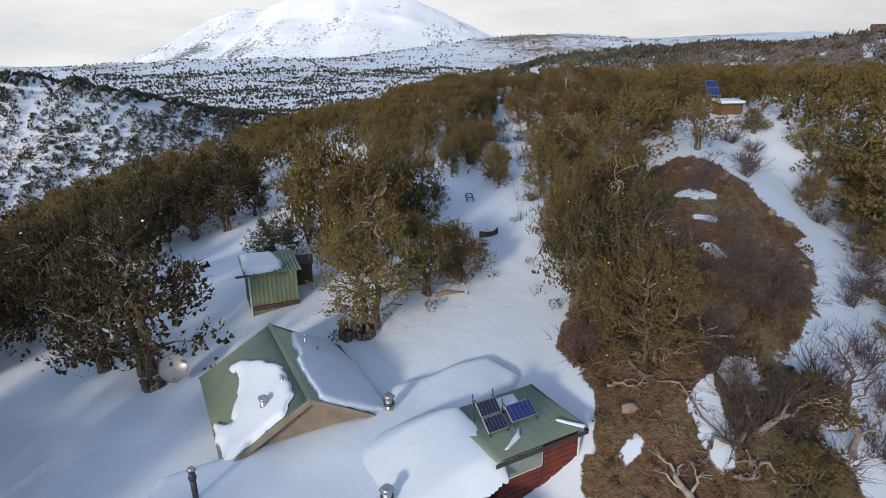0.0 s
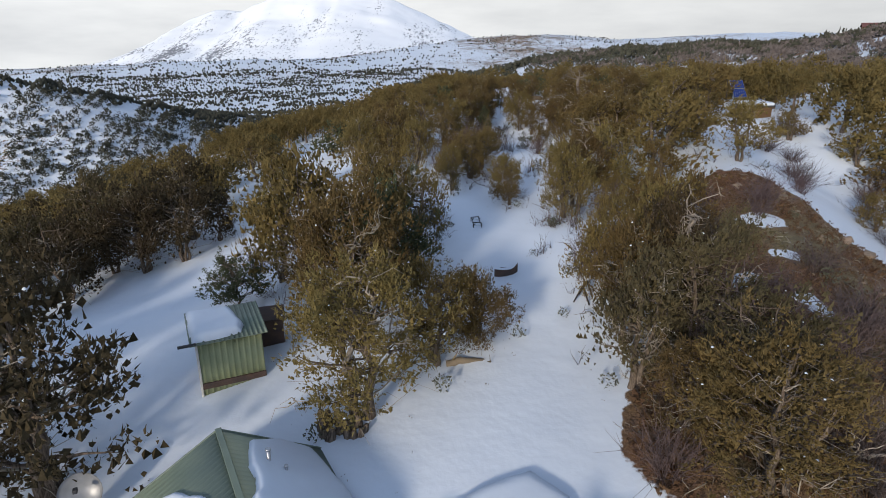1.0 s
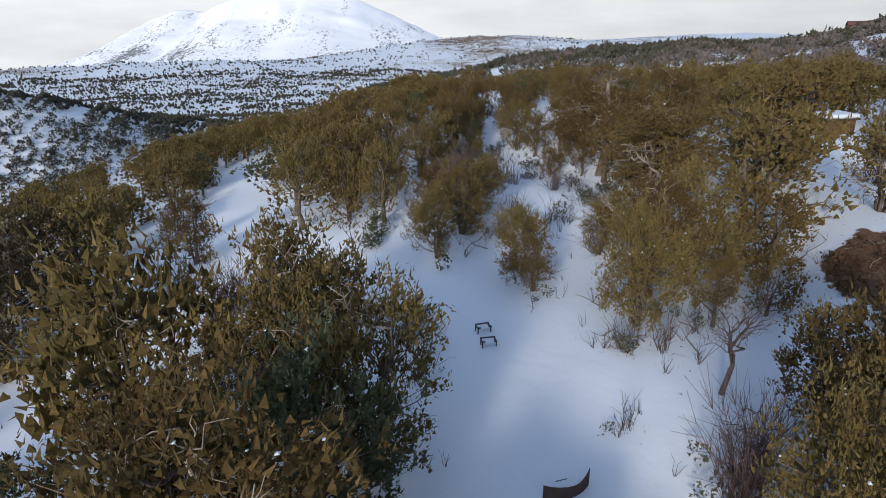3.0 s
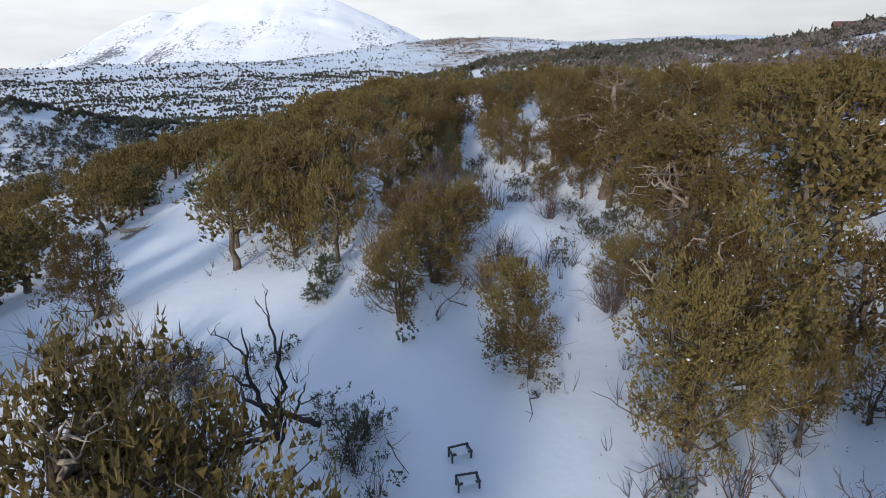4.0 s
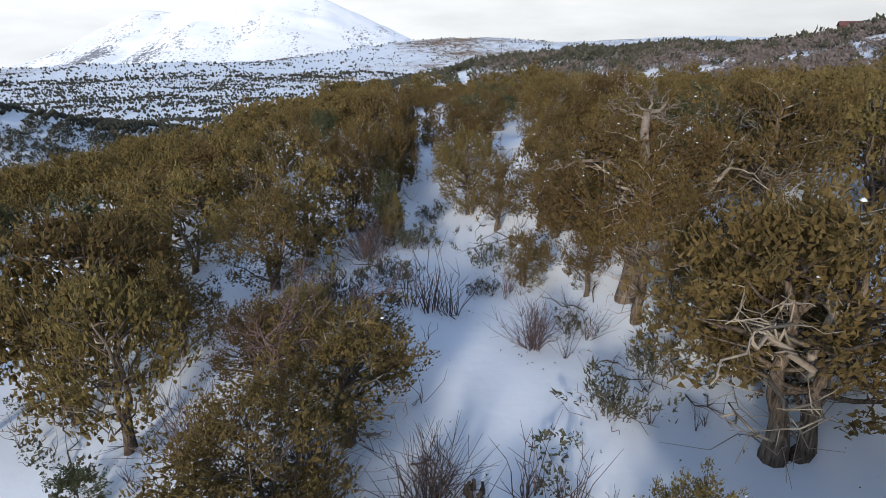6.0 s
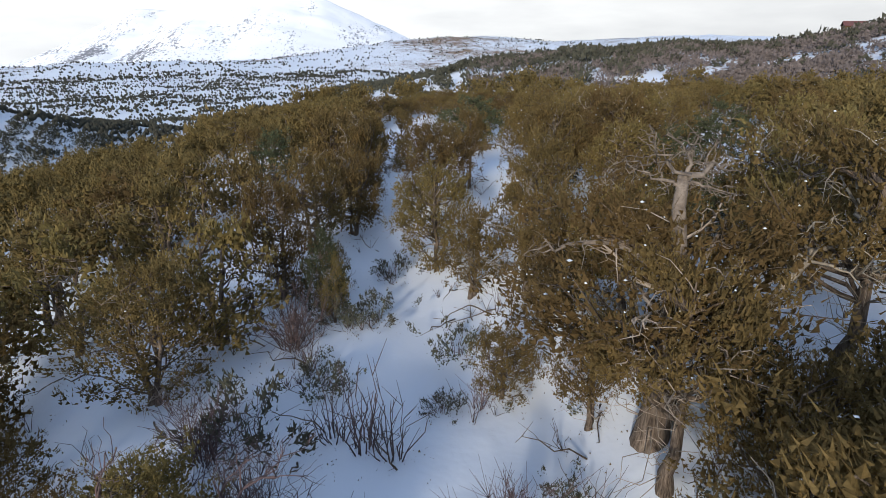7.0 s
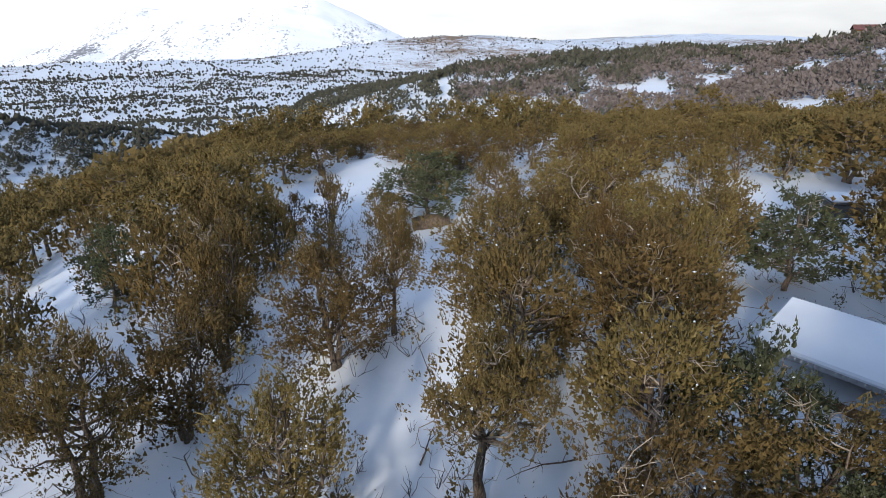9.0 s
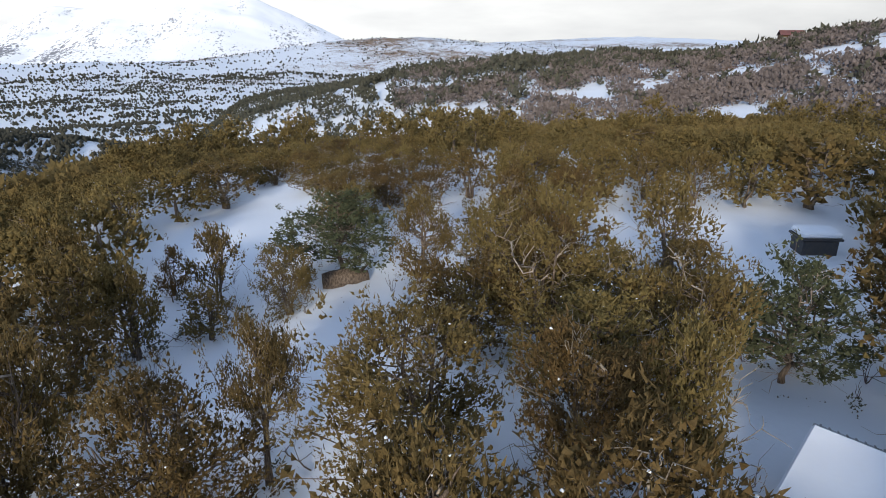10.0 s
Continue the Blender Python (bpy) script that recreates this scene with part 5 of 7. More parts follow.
def tri_mesh(name, V, F, mat, label):
    me = bpy.data.meshes.new(name)
    me.vertices.add(len(V))
    me.vertices.foreach_set("co", np.asarray(V, np.float32).reshape(-1))
    me.loops.add(F.size)
    me.loops.foreach_set("vertex_index", np.asarray(F, np.int32).reshape(-1))
    me.polygons.add(len(F))
    me.polygons.foreach_set("loop_start", np.arange(0, F.size, 3, dtype=np.int32))
    me.update(calc_edges=True)
    me.materials.append(mat)
    return tagged(new(name, me), label, "trees", kind="stuff")


joined_woods()
for x, y, h, r in ((16.9, 22.6, 2.6, 1.4), (20.6, 29.6, 3.2, 1.6), (22.8, 36.2, 3.4, 1.7), (25.6, 41.4, 3.2, 1.6), (17.6, 25.0, 2.4, 1.3), (24.0, 33.0, 3.0, 1.5),
                   (14.6, 19.0, 2.2, 1.2), (12.2, 16.4, 2.0, 1.2), (22.5, 41.5, 2.4, 1.5), (24.2, 39.5, 2.6, 1.6), (23.5, 44.8, 2.4, 1.4), (26.5, 44.2, 2.6, 1.6), (21.8, 36.8, 2.0, 1.3), (20.4, 33.6, 1.9, 1.2),
                   (22.6, 33.8, 2.2, 1.4), (18.4, 29.8, 1.7, 1.2), (25.4, 37.0, 2.6, 1.6), (16.2, 25.4, 1.4, 1.0), (14.9, 22.4, 1.6, 1.1), (21.0, 48.2, 2.0, 1.2), (27.5, 39.5, 3.0, 1.5), (19.2, 36.6, 2.2, 1.0)):
    juniper(x, y, h, r)
# scrub on and beside the bank
for x, y, h, r in ((6.9, 21.3, 1.2, 1.3), (8.3, 22.6, 1.3, 1.4), (9.5, 22.3, 1.0, 1.4), (7.8, 20.2, 0.9, 1.2), (9.6, 21.4, 0.9, 1.2),
                   (8.9, 23.4, 0.9, 1.1), (10.4, 23.4, 1.0, 1.3), (8.3, 32.9, 1.1, 0.9), (10.0, 31.3, 1.0, 0.9), (6.8, 24.6, 0.9, 0.8), (9.4, 26.4, 0.9, 1.2), (15.2, 37.0, 1.0, 0.9),
                   (21.4, 49.5, 1.2, 1.2), (21.9, 41.0, 1.3, 1.4), (21.0, 35.8, 1.3, 1.5), (21.1, 34.0, 1.2, 1.4), (17.4, 28.7, 1.1, 1.4), (13.9, 24.4, 0.9, 1.0),
                   (19.7, 30.9, 1.2, 1.4), (23.9, 43.3, 1.2, 1.3), (18.4, 46.4, 1.2, 1.4), (24.3, 46.6, 1.2, 1.3), (19.5, 32.4, 1.2, 1.4), (16.6, 40.2, 0.9, 1.3),
                   (4.0, 22.3, 1.4, 1.2), (4.4, 18.9, 1.1, 1.1), (5.1, 17.5, 1.0, 1.2), (4.9, 15.0, 0.9, 1.0), (5.9, 15.8, 1.2, 1.3), (7.3, 14.8, 1.0, 1.2), (11.8, 20.2, 1.1, 1.4),
                   (11.2, 18.2, 1.1, 1.3), (9.8, 16.3, 1.0, 1.3), (15.4, 26.2, 0.9, 1.2), (18.6, 34.6, 1.0, 1.2), (20.2, 38.8, 1.1, 1.3), (19.6, 45.2, 1.0, 1.1)):
    plant(BRUSH, x, y, h, r, size=(1.5, 1.0), sink=0.05)

# small growth in the clearings
for x, y, h, r in ((-6.4, 34.4, 1.5, 1.3), (-7.6, 36.6, 1.7, 1.5), (-8.8, 37.6, 1.4, 1.2), (-7.0, 35.4, 1.4, 1.2), (-6.0, 36.6, 1.2, 1.0), (-8.4, 35.2, 1.4, 1.2), (2.6, 29.2, 1.9, 0.95), (2.9, 29.5, 1.7, 0.8), (0.8, 43.4, 1.1, 0.9),
                   (-2.4, 46.4, 1.4, 1.0), (0.6, 55.2, 1.3, 1.2), (-0.6, 51.4, 1.2, 1.0), (-11.6, 35.6, 1.7, 1.0),
                   (1.9, 19.2, 1.4, 1.0), (5.6, 18.4, 1.2, 1.0), (16.2, 38.6, 1.2, 1.1),
                   (11.0, 33.0, 1.2, 1.2), (6.6, 15.8, 1.3, 1.3), (8.6, 17.6, 1.3, 1.3),
                   (1.5, 44.6, 1.2, 1.0), (-0.3, 45.2, 1.2, 0.9),
                   (-9.4, 42.2, 1.6, 1.5), (-8.2, 41.5, 1.3, 1.2), (-9.6, 41.1, 1.5, 1.4), (-7.0, 40.3, 0.9, 0.9), (-12.3, 44.5, 1.4, 1.2), (0.5, 49.6, 1.2, 1.0), (7.6, 16.6, 1.2, 1.2), (5.4, 16.4, 1.0, 1.0), (3.0, 21.2, 1.2, 1.0), (4.2, 48.6, 1.0, 0.8), (3.9, 41.4, 1.2, 0.9)):
    plant(BRUSH, x, y, h, r, size=(1.5, 1.0))
for x, y, h in ((2.2, 51.3, 1.7), (2.7, 51.0, 1.5), (1.7, 51.6, 1.4), (3.0, 44.4, 1.3), (3.6, 44.2, 1.1), (4.5, 52.4, 0.9), (1.0, 54.0, 1.0), (-3.0, 36.2, 0.8), (-2.6, 35.6, 0.7),
                (-10.0, 25.9, 0.8), (-9.4, 26.3, 0.9), (2.4, 34.6, 1.1), (3.2, 34.0, 1.4), (1.3, 31.4, 0.8)):
    plant(SPRIG, x, y, h, h * 0.45, size=(1.0, 0.45))
for x, y, h in ((-5.4, 41.4, 0.9), (-3.05, 36.9, 1.1), (-2.8, 37.1, 0.9), (-3.1, 36.4, 0.6), (-3.5, 38.0, 0.7), (-7.6, 41.3, 0.9), (-7.8, 42.3, 1.1), (0.3, 51.7, 1.8), (1.4, 53.4, 1.0), (3.7, 52.3, 0.7), (1.9, 55.8, 1.0), (5.2, 49.2, 0.8), (-2.9, 34.6, 0.8),
                (4.4, 54.6, 1.2), (2.6, 56.4, 1.1), (0.9, 57.8, 1.0), (3.1, 59.2, 1.0), (6.3, 47.4, 1.2), (4.9, 46.0, 1.3)):
    plant(SAGES, x, y, h * 0.55, h * 0.5, size=(0.55, 0.5))

pinyon(-4.2, 45.9, 1.05, 0.5, which=2, label="small dark pinyon seedling in the clearing")
pinyon(-4.4, 44.5, 0.75, 0.42, which=0, label="small dark pinyon seedling in the clearing")
plant(SPRIG, -5.7, 39.4, 1.2, 0.75, size=(1.0, 0.45))

# ---- buildings ----
TURN = 27.0                     # the huts stand turned by this much


def box(sx, sy, sz, at=(0, 0, 0), rot=(0, 0, 0), bevel=0.012):
    bm = bmesh.new()
    bmesh.ops.create_cube(bm, size=1.0)
    bmesh.ops.scale(bm, vec=(sx, sy, sz), verts=bm.verts)
    if bevel:
        bmesh.ops.bevel(bm, geom=bm.edges[:], offset=min(bevel, 0.3 * min(sx, sy, sz)), segments=1, affect="EDGES")
    bmesh.ops.transform(bm, matrix=pose(*at, *rot), verts=bm.verts)
    return bm


def pipe(r, h, at=(0, 0, 0), rot=(0, 0, 0), sides=16, r2=None):
    bm = bmesh.new()
    bmesh.ops.create_cone(bm, cap_ends=True, segments=sides, radius1=r, radius2=r if r2 is None else r2, depth=h)
    bmesh.ops.translate(bm, vec=(0, 0, h / 2), verts=bm.verts)
    for f in bm.faces:
        f.smooth = len(f.verts) == 4
    bmesh.ops.transform(bm, matrix=pose(*at, *rot), verts=bm.verts)
    return bm


def ribbed(w, l, pitch=0.23, rise=0.028, thick=0.03):
    """A ribbed metal sheet w wide (x) and l long (y), its ribs along y; top near z = 0."""
    heap = Heap()
    xs = []
    n = max(2, int(w / pitch))
    for i in range(n):
        x0 = -w / 2 + i * w / n
        p = w / n
        xs += [(x0, 0), (x0 + 0.62 * p, 0), (x0 + 0.72 * p, rise), (x0 + 0.88 * p, rise)]
    xs.append((w / 2, 0))
    V, F = [], []
    for x, z in xs:
        V += [(x, -l / 2, z), (x, l / 2, z), (x, -l / 2, -thick), (x, l / 2, -thick)]
    for i in range(len(xs) - 1):
        a, b = 4 * i, 4 * i + 4
        F += [(a, b, b + 1, a + 1), (a + 2, a + 3, b + 3, b + 2), (a, a + 2, b + 2, b), (a + 1, b + 1, b + 3, a + 3)]
    k = 4 * len(xs) - 4
    F += [(0, 1, 3, 2), (k, k + 2, k + 3, k + 1)]
    return heap.put(V, F)


def poly_slab(points, z0, z1):
    """An upright prism over a plan polygon."""
    bm = bmesh.new()
    low = [bm.verts.new((x, y, z0)) for x, y in points]
    top = [bm.verts.new((x, y, z1)) for x, y in points]
    n = len(points)
    bm.faces.new(low[::-1])
    bm.faces.new(top)
    for i in range(n):
        bm.faces.new((low[i], low[(i + 1) % n], top[(i + 1) % n], top[i]))
    bmesh.ops.recalc_face_normals(bm, faces=bm.faces)
    return bm


def snow_sheet(name, points, top, under, label, thick=0.3, soft=0.35, step=0.09, ragged=0.08, seed=1, parent=None):
    """A bank of lying snow over a plan polygon with rounded, ragged edges. top(x, y): the surface it lies on."""
    P = np.array(points)
    (ax, ay), (bx, by) = P.min(0) - 0.3, P.max(0) + 0.3
    X, Y = np.meshgrid(np.arange(ax, bx, step), np.arange(ay, by, step), indexing="ij")
    D = inside(points, X, Y) + ragged * 2 * fbm(X, Y, 0.7, seed, 3)
    rim = np.clip(D / soft, 0, 1)
    Z = top(X, Y) + np.where(D > 0, thick * np.sqrt(1 - (1 - rim) ** 2) + 0.05 * fbm(X, Y, 1.6, seed + 5, 2) * rim, 0) - under
    keep = D > -step * 1.2
    gx1, gy1 = np.gradient(D, step)
    pull = np.where(keep & (D < 0), D / (gx1 ** 2 + gy1 ** 2 + 0.05), 0)
    X, Y = X - pull * gx1, Y - pull * gy1
    n, m = X.shape
    idx = np.arange(n * m).reshape(n, m)
    q4 = np.stack([idx[:-1, :-1], idx[1:, :-1], idx[1:, 1:], idx[:-1, 1:]], -1).reshape(-1, 4)
    k = keep.reshape(-1)
    q4 = q4[k[q4].all(1)]
    used_v, inv = np.unique(q4, return_inverse=True)
    V = np.stack([X, Y, Z], -1).reshape(-1, 3)[used_v]
    me = mesh_from(name, V, inv.reshape(-1, 4))
    me.materials.append(SNOW)
    ob = new(name, me)
    if parent:
        ob.parent = parent
        return ob
    return tagged(ob, label, "snow")


def turned(x, y, z=0.0, extra=0.0):
    return pose(x, y, z, 0, 0, TURN + extra)


def build_gable_house():
    """The gabled wing: a ribbed green roof over tan gable boards, half buried in snow."""
    root = empty_at("gable_house", "green metal gabled roof with tan gable end, half buried in snow", "house")
    root.matrix_basis = turned(-7.22, 18.2, 0.0)
    half, run, ridge, eave = 2.35, 5.0, 1.72, 0.34
    pitch = math.degrees(math.atan2(ridge - eave, half))
    length = math.hypot(half + 0.1, ridge - eave)
    for side in (-1, 1):
        ob = part("roof_slope", ribbed(run, length, 0.16, 0.006), root, GREEN_ROOF)
        ob.matrix_basis = Matrix.Translation((side * half / 2, 0, (ridge + eave) / 2)) @ pose(0, 0, 0, 0, 0, 90 if side > 0 else -90) @ pose(0, 0, 0, 0, 0, 0) @ pose(0, 0, 0, -pitch if side > 0 else -pitch, 0, 180)
        edge = part("fascia", box(length, 0.05, 0.16, (side * half / 2, -run / 2 - 0.03, (ridge + eave) / 2 - 0.06), (0, side * pitch, 0)), root, TAN_WALL)
        edge = part("fascia", box(length, 0.05, 0.14, (side * half / 2, run / 2 + 0.03, (ridge + eave) / 2 - 0.06), (0, side * pitch, 0)), root, GREEN_ROOF)
        part("wall", box(0.08, run - 0.5, 1.6, (side * (half - 0.25), 0, -0.42)), root, TAN_WALL)
    part("ridge_cap", box(0.15, run + 0.06, 0.03, (0, 0, ridge + 0.02)), root, GREEN_ROOF)
    for end in (-1, 1):
        bm = bmesh.new()
        y = end * (run / 2 - 0.22)
        v = [bm.verts.new(p) for p in ((-half + 0.2, y, -1.0), (half - 0.2, y, -1.0), (half - 0.2, y, eave + 0.02), (0, y, ridge - 0.09), (-half + 0.2, y, eave + 0.02))]
        bm.faces.new(v)
        r = bmesh.ops.extrude_face_region(bm, geom=bm.faces[:])
        bmesh.ops.translate(bm, vec=(0, 0.08, 0), verts=[e for e in r["geom"] if isinstance(e, bmesh.types.BMVert)])
        bmesh.ops.recalc_face_normals(bm, faces=bm.faces)
        part("gable_wall", bm, root, TAN_WALL)
    for x, y, z, h, r in ((-1.05, -1.55, 0.95, 0.55, 0.10), (-0.42, -1.1, 1.35, 0.42, 0.045), (0.85, 1.2, 1.1, 0.6, 0.045), (1.15, 0.9, 1.0, 0.35, 0.035)):
        flue = part("vent_pipe", pipe(r, h, (x, y, z)), root, GALV)
        part("cap", pipe(r * 1.35, 0.05, (x, y, z + h)), flue, GALV)
    return root


build_gable_house()


def house_point(x, y):
    a = radians(TURN)
    return (-7.22 + x * math.cos(a) - y * math.sin(a), 18.2 + x * math.sin(a) + y * math.cos(a))


def slope_top(side):
    def top(X, Y):
        a = radians(TURN)
        lx = (X + 7.22) * math.cos(a) + (Y - 18.2) * math.sin(a)
        return 1.74 - np.abs(lx) * (1.38 / 2.35)
    return top


snow_sheet("roof_snow", [house_point(*p) for p in ((-1.51, 1.7), (-1.07, 1.47), (-0.3, 0.16), (-0.2, -0.92), (-0.28, -1.9), (-0.67, -2.38), (-1.53, -2.42), (-2.35, -2.42), (-2.42, -1.4), (-2.3, -0.58), (-1.85, -1.15), (-1.57, 0.2), (-1.38, 0.85))],
           slope_top(-1), 0.0, "melting slab of snow on the green roof", 0.16, 0.2, 0.07, 0.09, 3)
snow_sheet("roof_snow", [house_point(*p) for p in ((0.58, 2.1), (1.32, 2.42), (2.1, 2.25), (2.5, 0.56), (2.42, -1.95), (2.3, -2.42), (0.25, -2.4), (0.2, -0.82), (0.42, 0.92))],
           slope_top(1), 0.0, "thick snow blanket sliding on the green roof", 0.2, 0.25, 0.07, 0.09, 4)


def build_main_house():
    """The long low house under deep snow."""
    root = empty_at("low_house", "long low house whose roof is buried in deep snow", "house")
    plan = [(-9.9, 11.0), (-9.2, 14.6), (-8.3, 15.3), (-4.3, 17.2), (-4.0, 18.3), (-1.2, 19.8), (-0.3, 18.9), (-1.6, 16.2), (-2.0, 14.5), (-1.5, 12.8), (-1.0, 9.0), (-4.0, 7.6)]
    part("wall", poly_slab(plan, -1.6, 0.12), root, TAN_WALL)
    part("roof", poly_slab([(x * 1.0 + 0.06 * (1 if x > -5 else -1), y + 0.06) for x, y in plan], 0.13, 0.20), root, GREEN_ROOF)
    for x, y, z, h, r in ((-4.1, 17.05, 0.2, 0.85, 0.12), (-6.5, 16.15, 0.1, 1.2, 0.10), (-8.4, 13.7, 0.1, 1.15, 0.07), (-3.84, 13.4, 0.2, 0.75, 0.12)):
        flue = part("flue", pipe(r, h, (x, y, z)), root, GALV if r > 0.1 else DARK, "steel stove flue with a rain cap")
        part("flue_collar", pipe(r * 1.3, 0.09, (x, y, z + h - 0.2)), flue, DARK)
        part("rain_cap", pipe(r * 1.5, 0.08, (x, y, z + h + 0.05), r2=r * 0.9), flue, GALV)
    return root, plan


LOW, low_plan = build_main_house()


def low_top(X, Y):
    return 0.18 + 0.12 * np.exp(-((X + 3) / 3) ** 2) + 0.02 * (Y - 14) + 0.18 * sstep(-3.5, -1.2, X) - 0.15 * sstep(0, 1, (-7.0 - X) / 3)


snow_sheet("roof_snow", [(-10.6, 10.6), (-9.8, 14.7), (-8.5, 15.35), (-6.2, 16.5), (-4.3, 17.5), (-4.1, 18.5), (-2.6, 19.4), (-1.0, 20.1), (0.0, 18.95), (-1.35, 16.9), (-1.8, 14.9), (-1.3, 13.2), (-0.8, 8.5), (-4.0, 7.2)],
           low_top, 0.0, "deep smooth snow covering the whole low roof", 0.34, 0.5, 0.1, 0.06, 6)


def build_red_cabin():
    """A small cabin: green roof, red log-board front with a big window."""
    root = empty_at("red_cabin", "small red-boarded cabin with a green metal roof", "cabin")
    root.matrix_basis = turned(-0.65, 15.75, 0.0, 2)
    w, d = 2.85, 2.5
    roof = part("roof", ribbed(w, d, 0.3, 0.004), root, GREEN_ROOF)
    roof.matrix_basis = pose(0, 0, 1.25, -3, 0, 0)
    part("roof_edge", box(w + 0.02, 0.04, 0.12, (0, -d / 2 - 0.015, 1.16)), root, DARK)
    part("roof_edge", box(0.04, d, 0.12, (w / 2 + 0.02, 0, 1.17)), root, DARK)
    part("wall", box(w - 0.3, d - 0.4, 2.3, (0, 0, -0.02)), root, RED_WALL)
    for i in range(11):
        z = -0.75 + i * 0.165
        part("board", box(1.12, 0.05, 0.15, (0.72, -d / 2 + 0.18, z), bevel=0.02), root, RED_WALL)
        if z < 0.45:
            part("board", box(1.35, 0.05, 0.15, (-0.55, -d / 2 + 0.18, z), bevel=0.02), root, RED_WALL)
    part("corner_post", box(0.07, 0.07, 2.0, (w / 2 - 0.13, -d / 2 + 0.17, 0.1)), root, TRIM)
    win = part("window", box(1.36, 0.07, 0.62, (-0.56, -d / 2 + 0.19, 0.78)), root, TRIM, "wide pale-framed window")
    part("pane", box(1.24, 0.03, 0.50, (-0.56, -d / 2 + 0.15, 0.78), bevel=0), win, GLASS)
    part("side_board", box(0.3, 0.04, 0.5, (w / 2 + 0.14, -d / 2 + 0.45, 0.25)), root, RUST)
    return root


build_red_cabin()
cabin = turned(-0.65, 15.75, 0.0, 2)


def build_solar(name, label, at, w, h, tilt, cells, rows=1, parent_pose=None):
    """A tilted panel on a steel rack with long back struts."""
    root = empty_at(name, label, "solar panel", "solar panels on the cabin")
    root.matrix_basis = parent_pose @ pose(*at)
    for i in range(rows):
        y = (i - (rows - 1) / 2) * (h + 0.02)
        m = pose(0, 0, 0, tilt, 0, 0)
        fr = part("frame", box(w, h, 0.035, (0, y, 0)), root, GALV)
        fr.matrix_basis = m
        c = part("cell_sheet", box(w - 0.05, h - 0.05, 0.01, (0, y, 0.019), bevel=0), fr, cells)
        for k in range(1, 6):
            part("busbar", box(0.004, h - 0.06, 0.004, (-w / 2 + k * w / 6, y, 0.026), bevel=0), fr, GALV)
    top = math.sin(radians(tilt)) * h * rows / 2
    back = math.cos(radians(tilt)) * h * rows / 2
    for s in (-1, 1):
        part("strut", pipe(0.018, top * 2 + 0.25, (s * w / 2, back + 0.02, -top - 0.05), (-8, 0, 0), 8), root, DARK)
        part("rail", box(0.03, h * rows + 0.2, 0.03, (s * (w / 2 - 0.04), 0, -0.03), (tilt, 0, 0), 0), root, DARK)
    return root


build_solar("solar_array", "two black solar panels on a steel rack on the roof", (-0.72, 0.02, 1.60), 0.62, 0.42, 38, CELL, 2, cabin)
build_solar("solar_array", "one dark blue solar panel tilted on the roof", (0.12, -0.08, 1.53), 0.80, 0.48, 34, BLUECELL, 1, cabin)


def cabin_point(x, y):
    p = cabin @ Vector((x, y, 0))
    return (p.x, p.y)


def cabin_top(X, Y):
    return 1.30 + 0 * X


snow_sheet("roof_snow", [cabin_point(*p) for p in ((-0.35, 0.45), (0.5, 0.5), (0.62, 0.9), (-0.3, 0.95))], cabin_top, 0.0, "leftover strip of snow behind the panel", 0.1, 0.12, 0.05, 0.05, 8)
snow_sheet("roof_snow", [cabin_point(*p) for p in ((-0.9, -1.0), (-0.35, -0.75), (-0.2, -0.45), (-0.45, -0.62), (-1.0, -0.98))], cabin_top, 0.0, "small melting scrap of snow on the roof", 0.06, 0.08, 0.04, 0.03, 9)
snow_sheet("roof_snow", [cabin_point(*p) for p in ((0.75, -0.55), (0.95, -0.6), (1.4, -1.2), (1.25, -1.25))], cabin_top, 0.0, "small melting scrap of snow on the roof", 0.06, 0.08, 0.04, 0.03, 10)


SHED_Z = ground_z(-9.75, 25.6) - 0.25


def drift_top(X, Y):
    a = radians(TURN + 2)
    lx = (X + 0.65) * math.cos(a) + (Y - 15.75) * math.sin(a)
    ly = -(X + 0.65) * math.sin(a) + (Y - 15.75) * math.cos(a)
    return 0.30 + 0.94 * sstep(-5.5, -1.1, lx) * (1 - 0.6 * sstep(-0.8, -1.9, ly)) * (1 - 0.4 * sstep(1.2, 2.2, ly))


snow_sheet("snow_drift", [cabin_point(*q2) for q2 in ((-6.5, -1.9), (-1.2, -1.5), (-1.0, -0.6), (-0.98, 0.3), (-1.02, 1.3), (-2.4, 1.9), (-6.2, 2.2))], drift_top, 0.02,
           "smooth snow drift banked against the red cabin", 0.05, 0.6, 0.09, 0.03, 14)


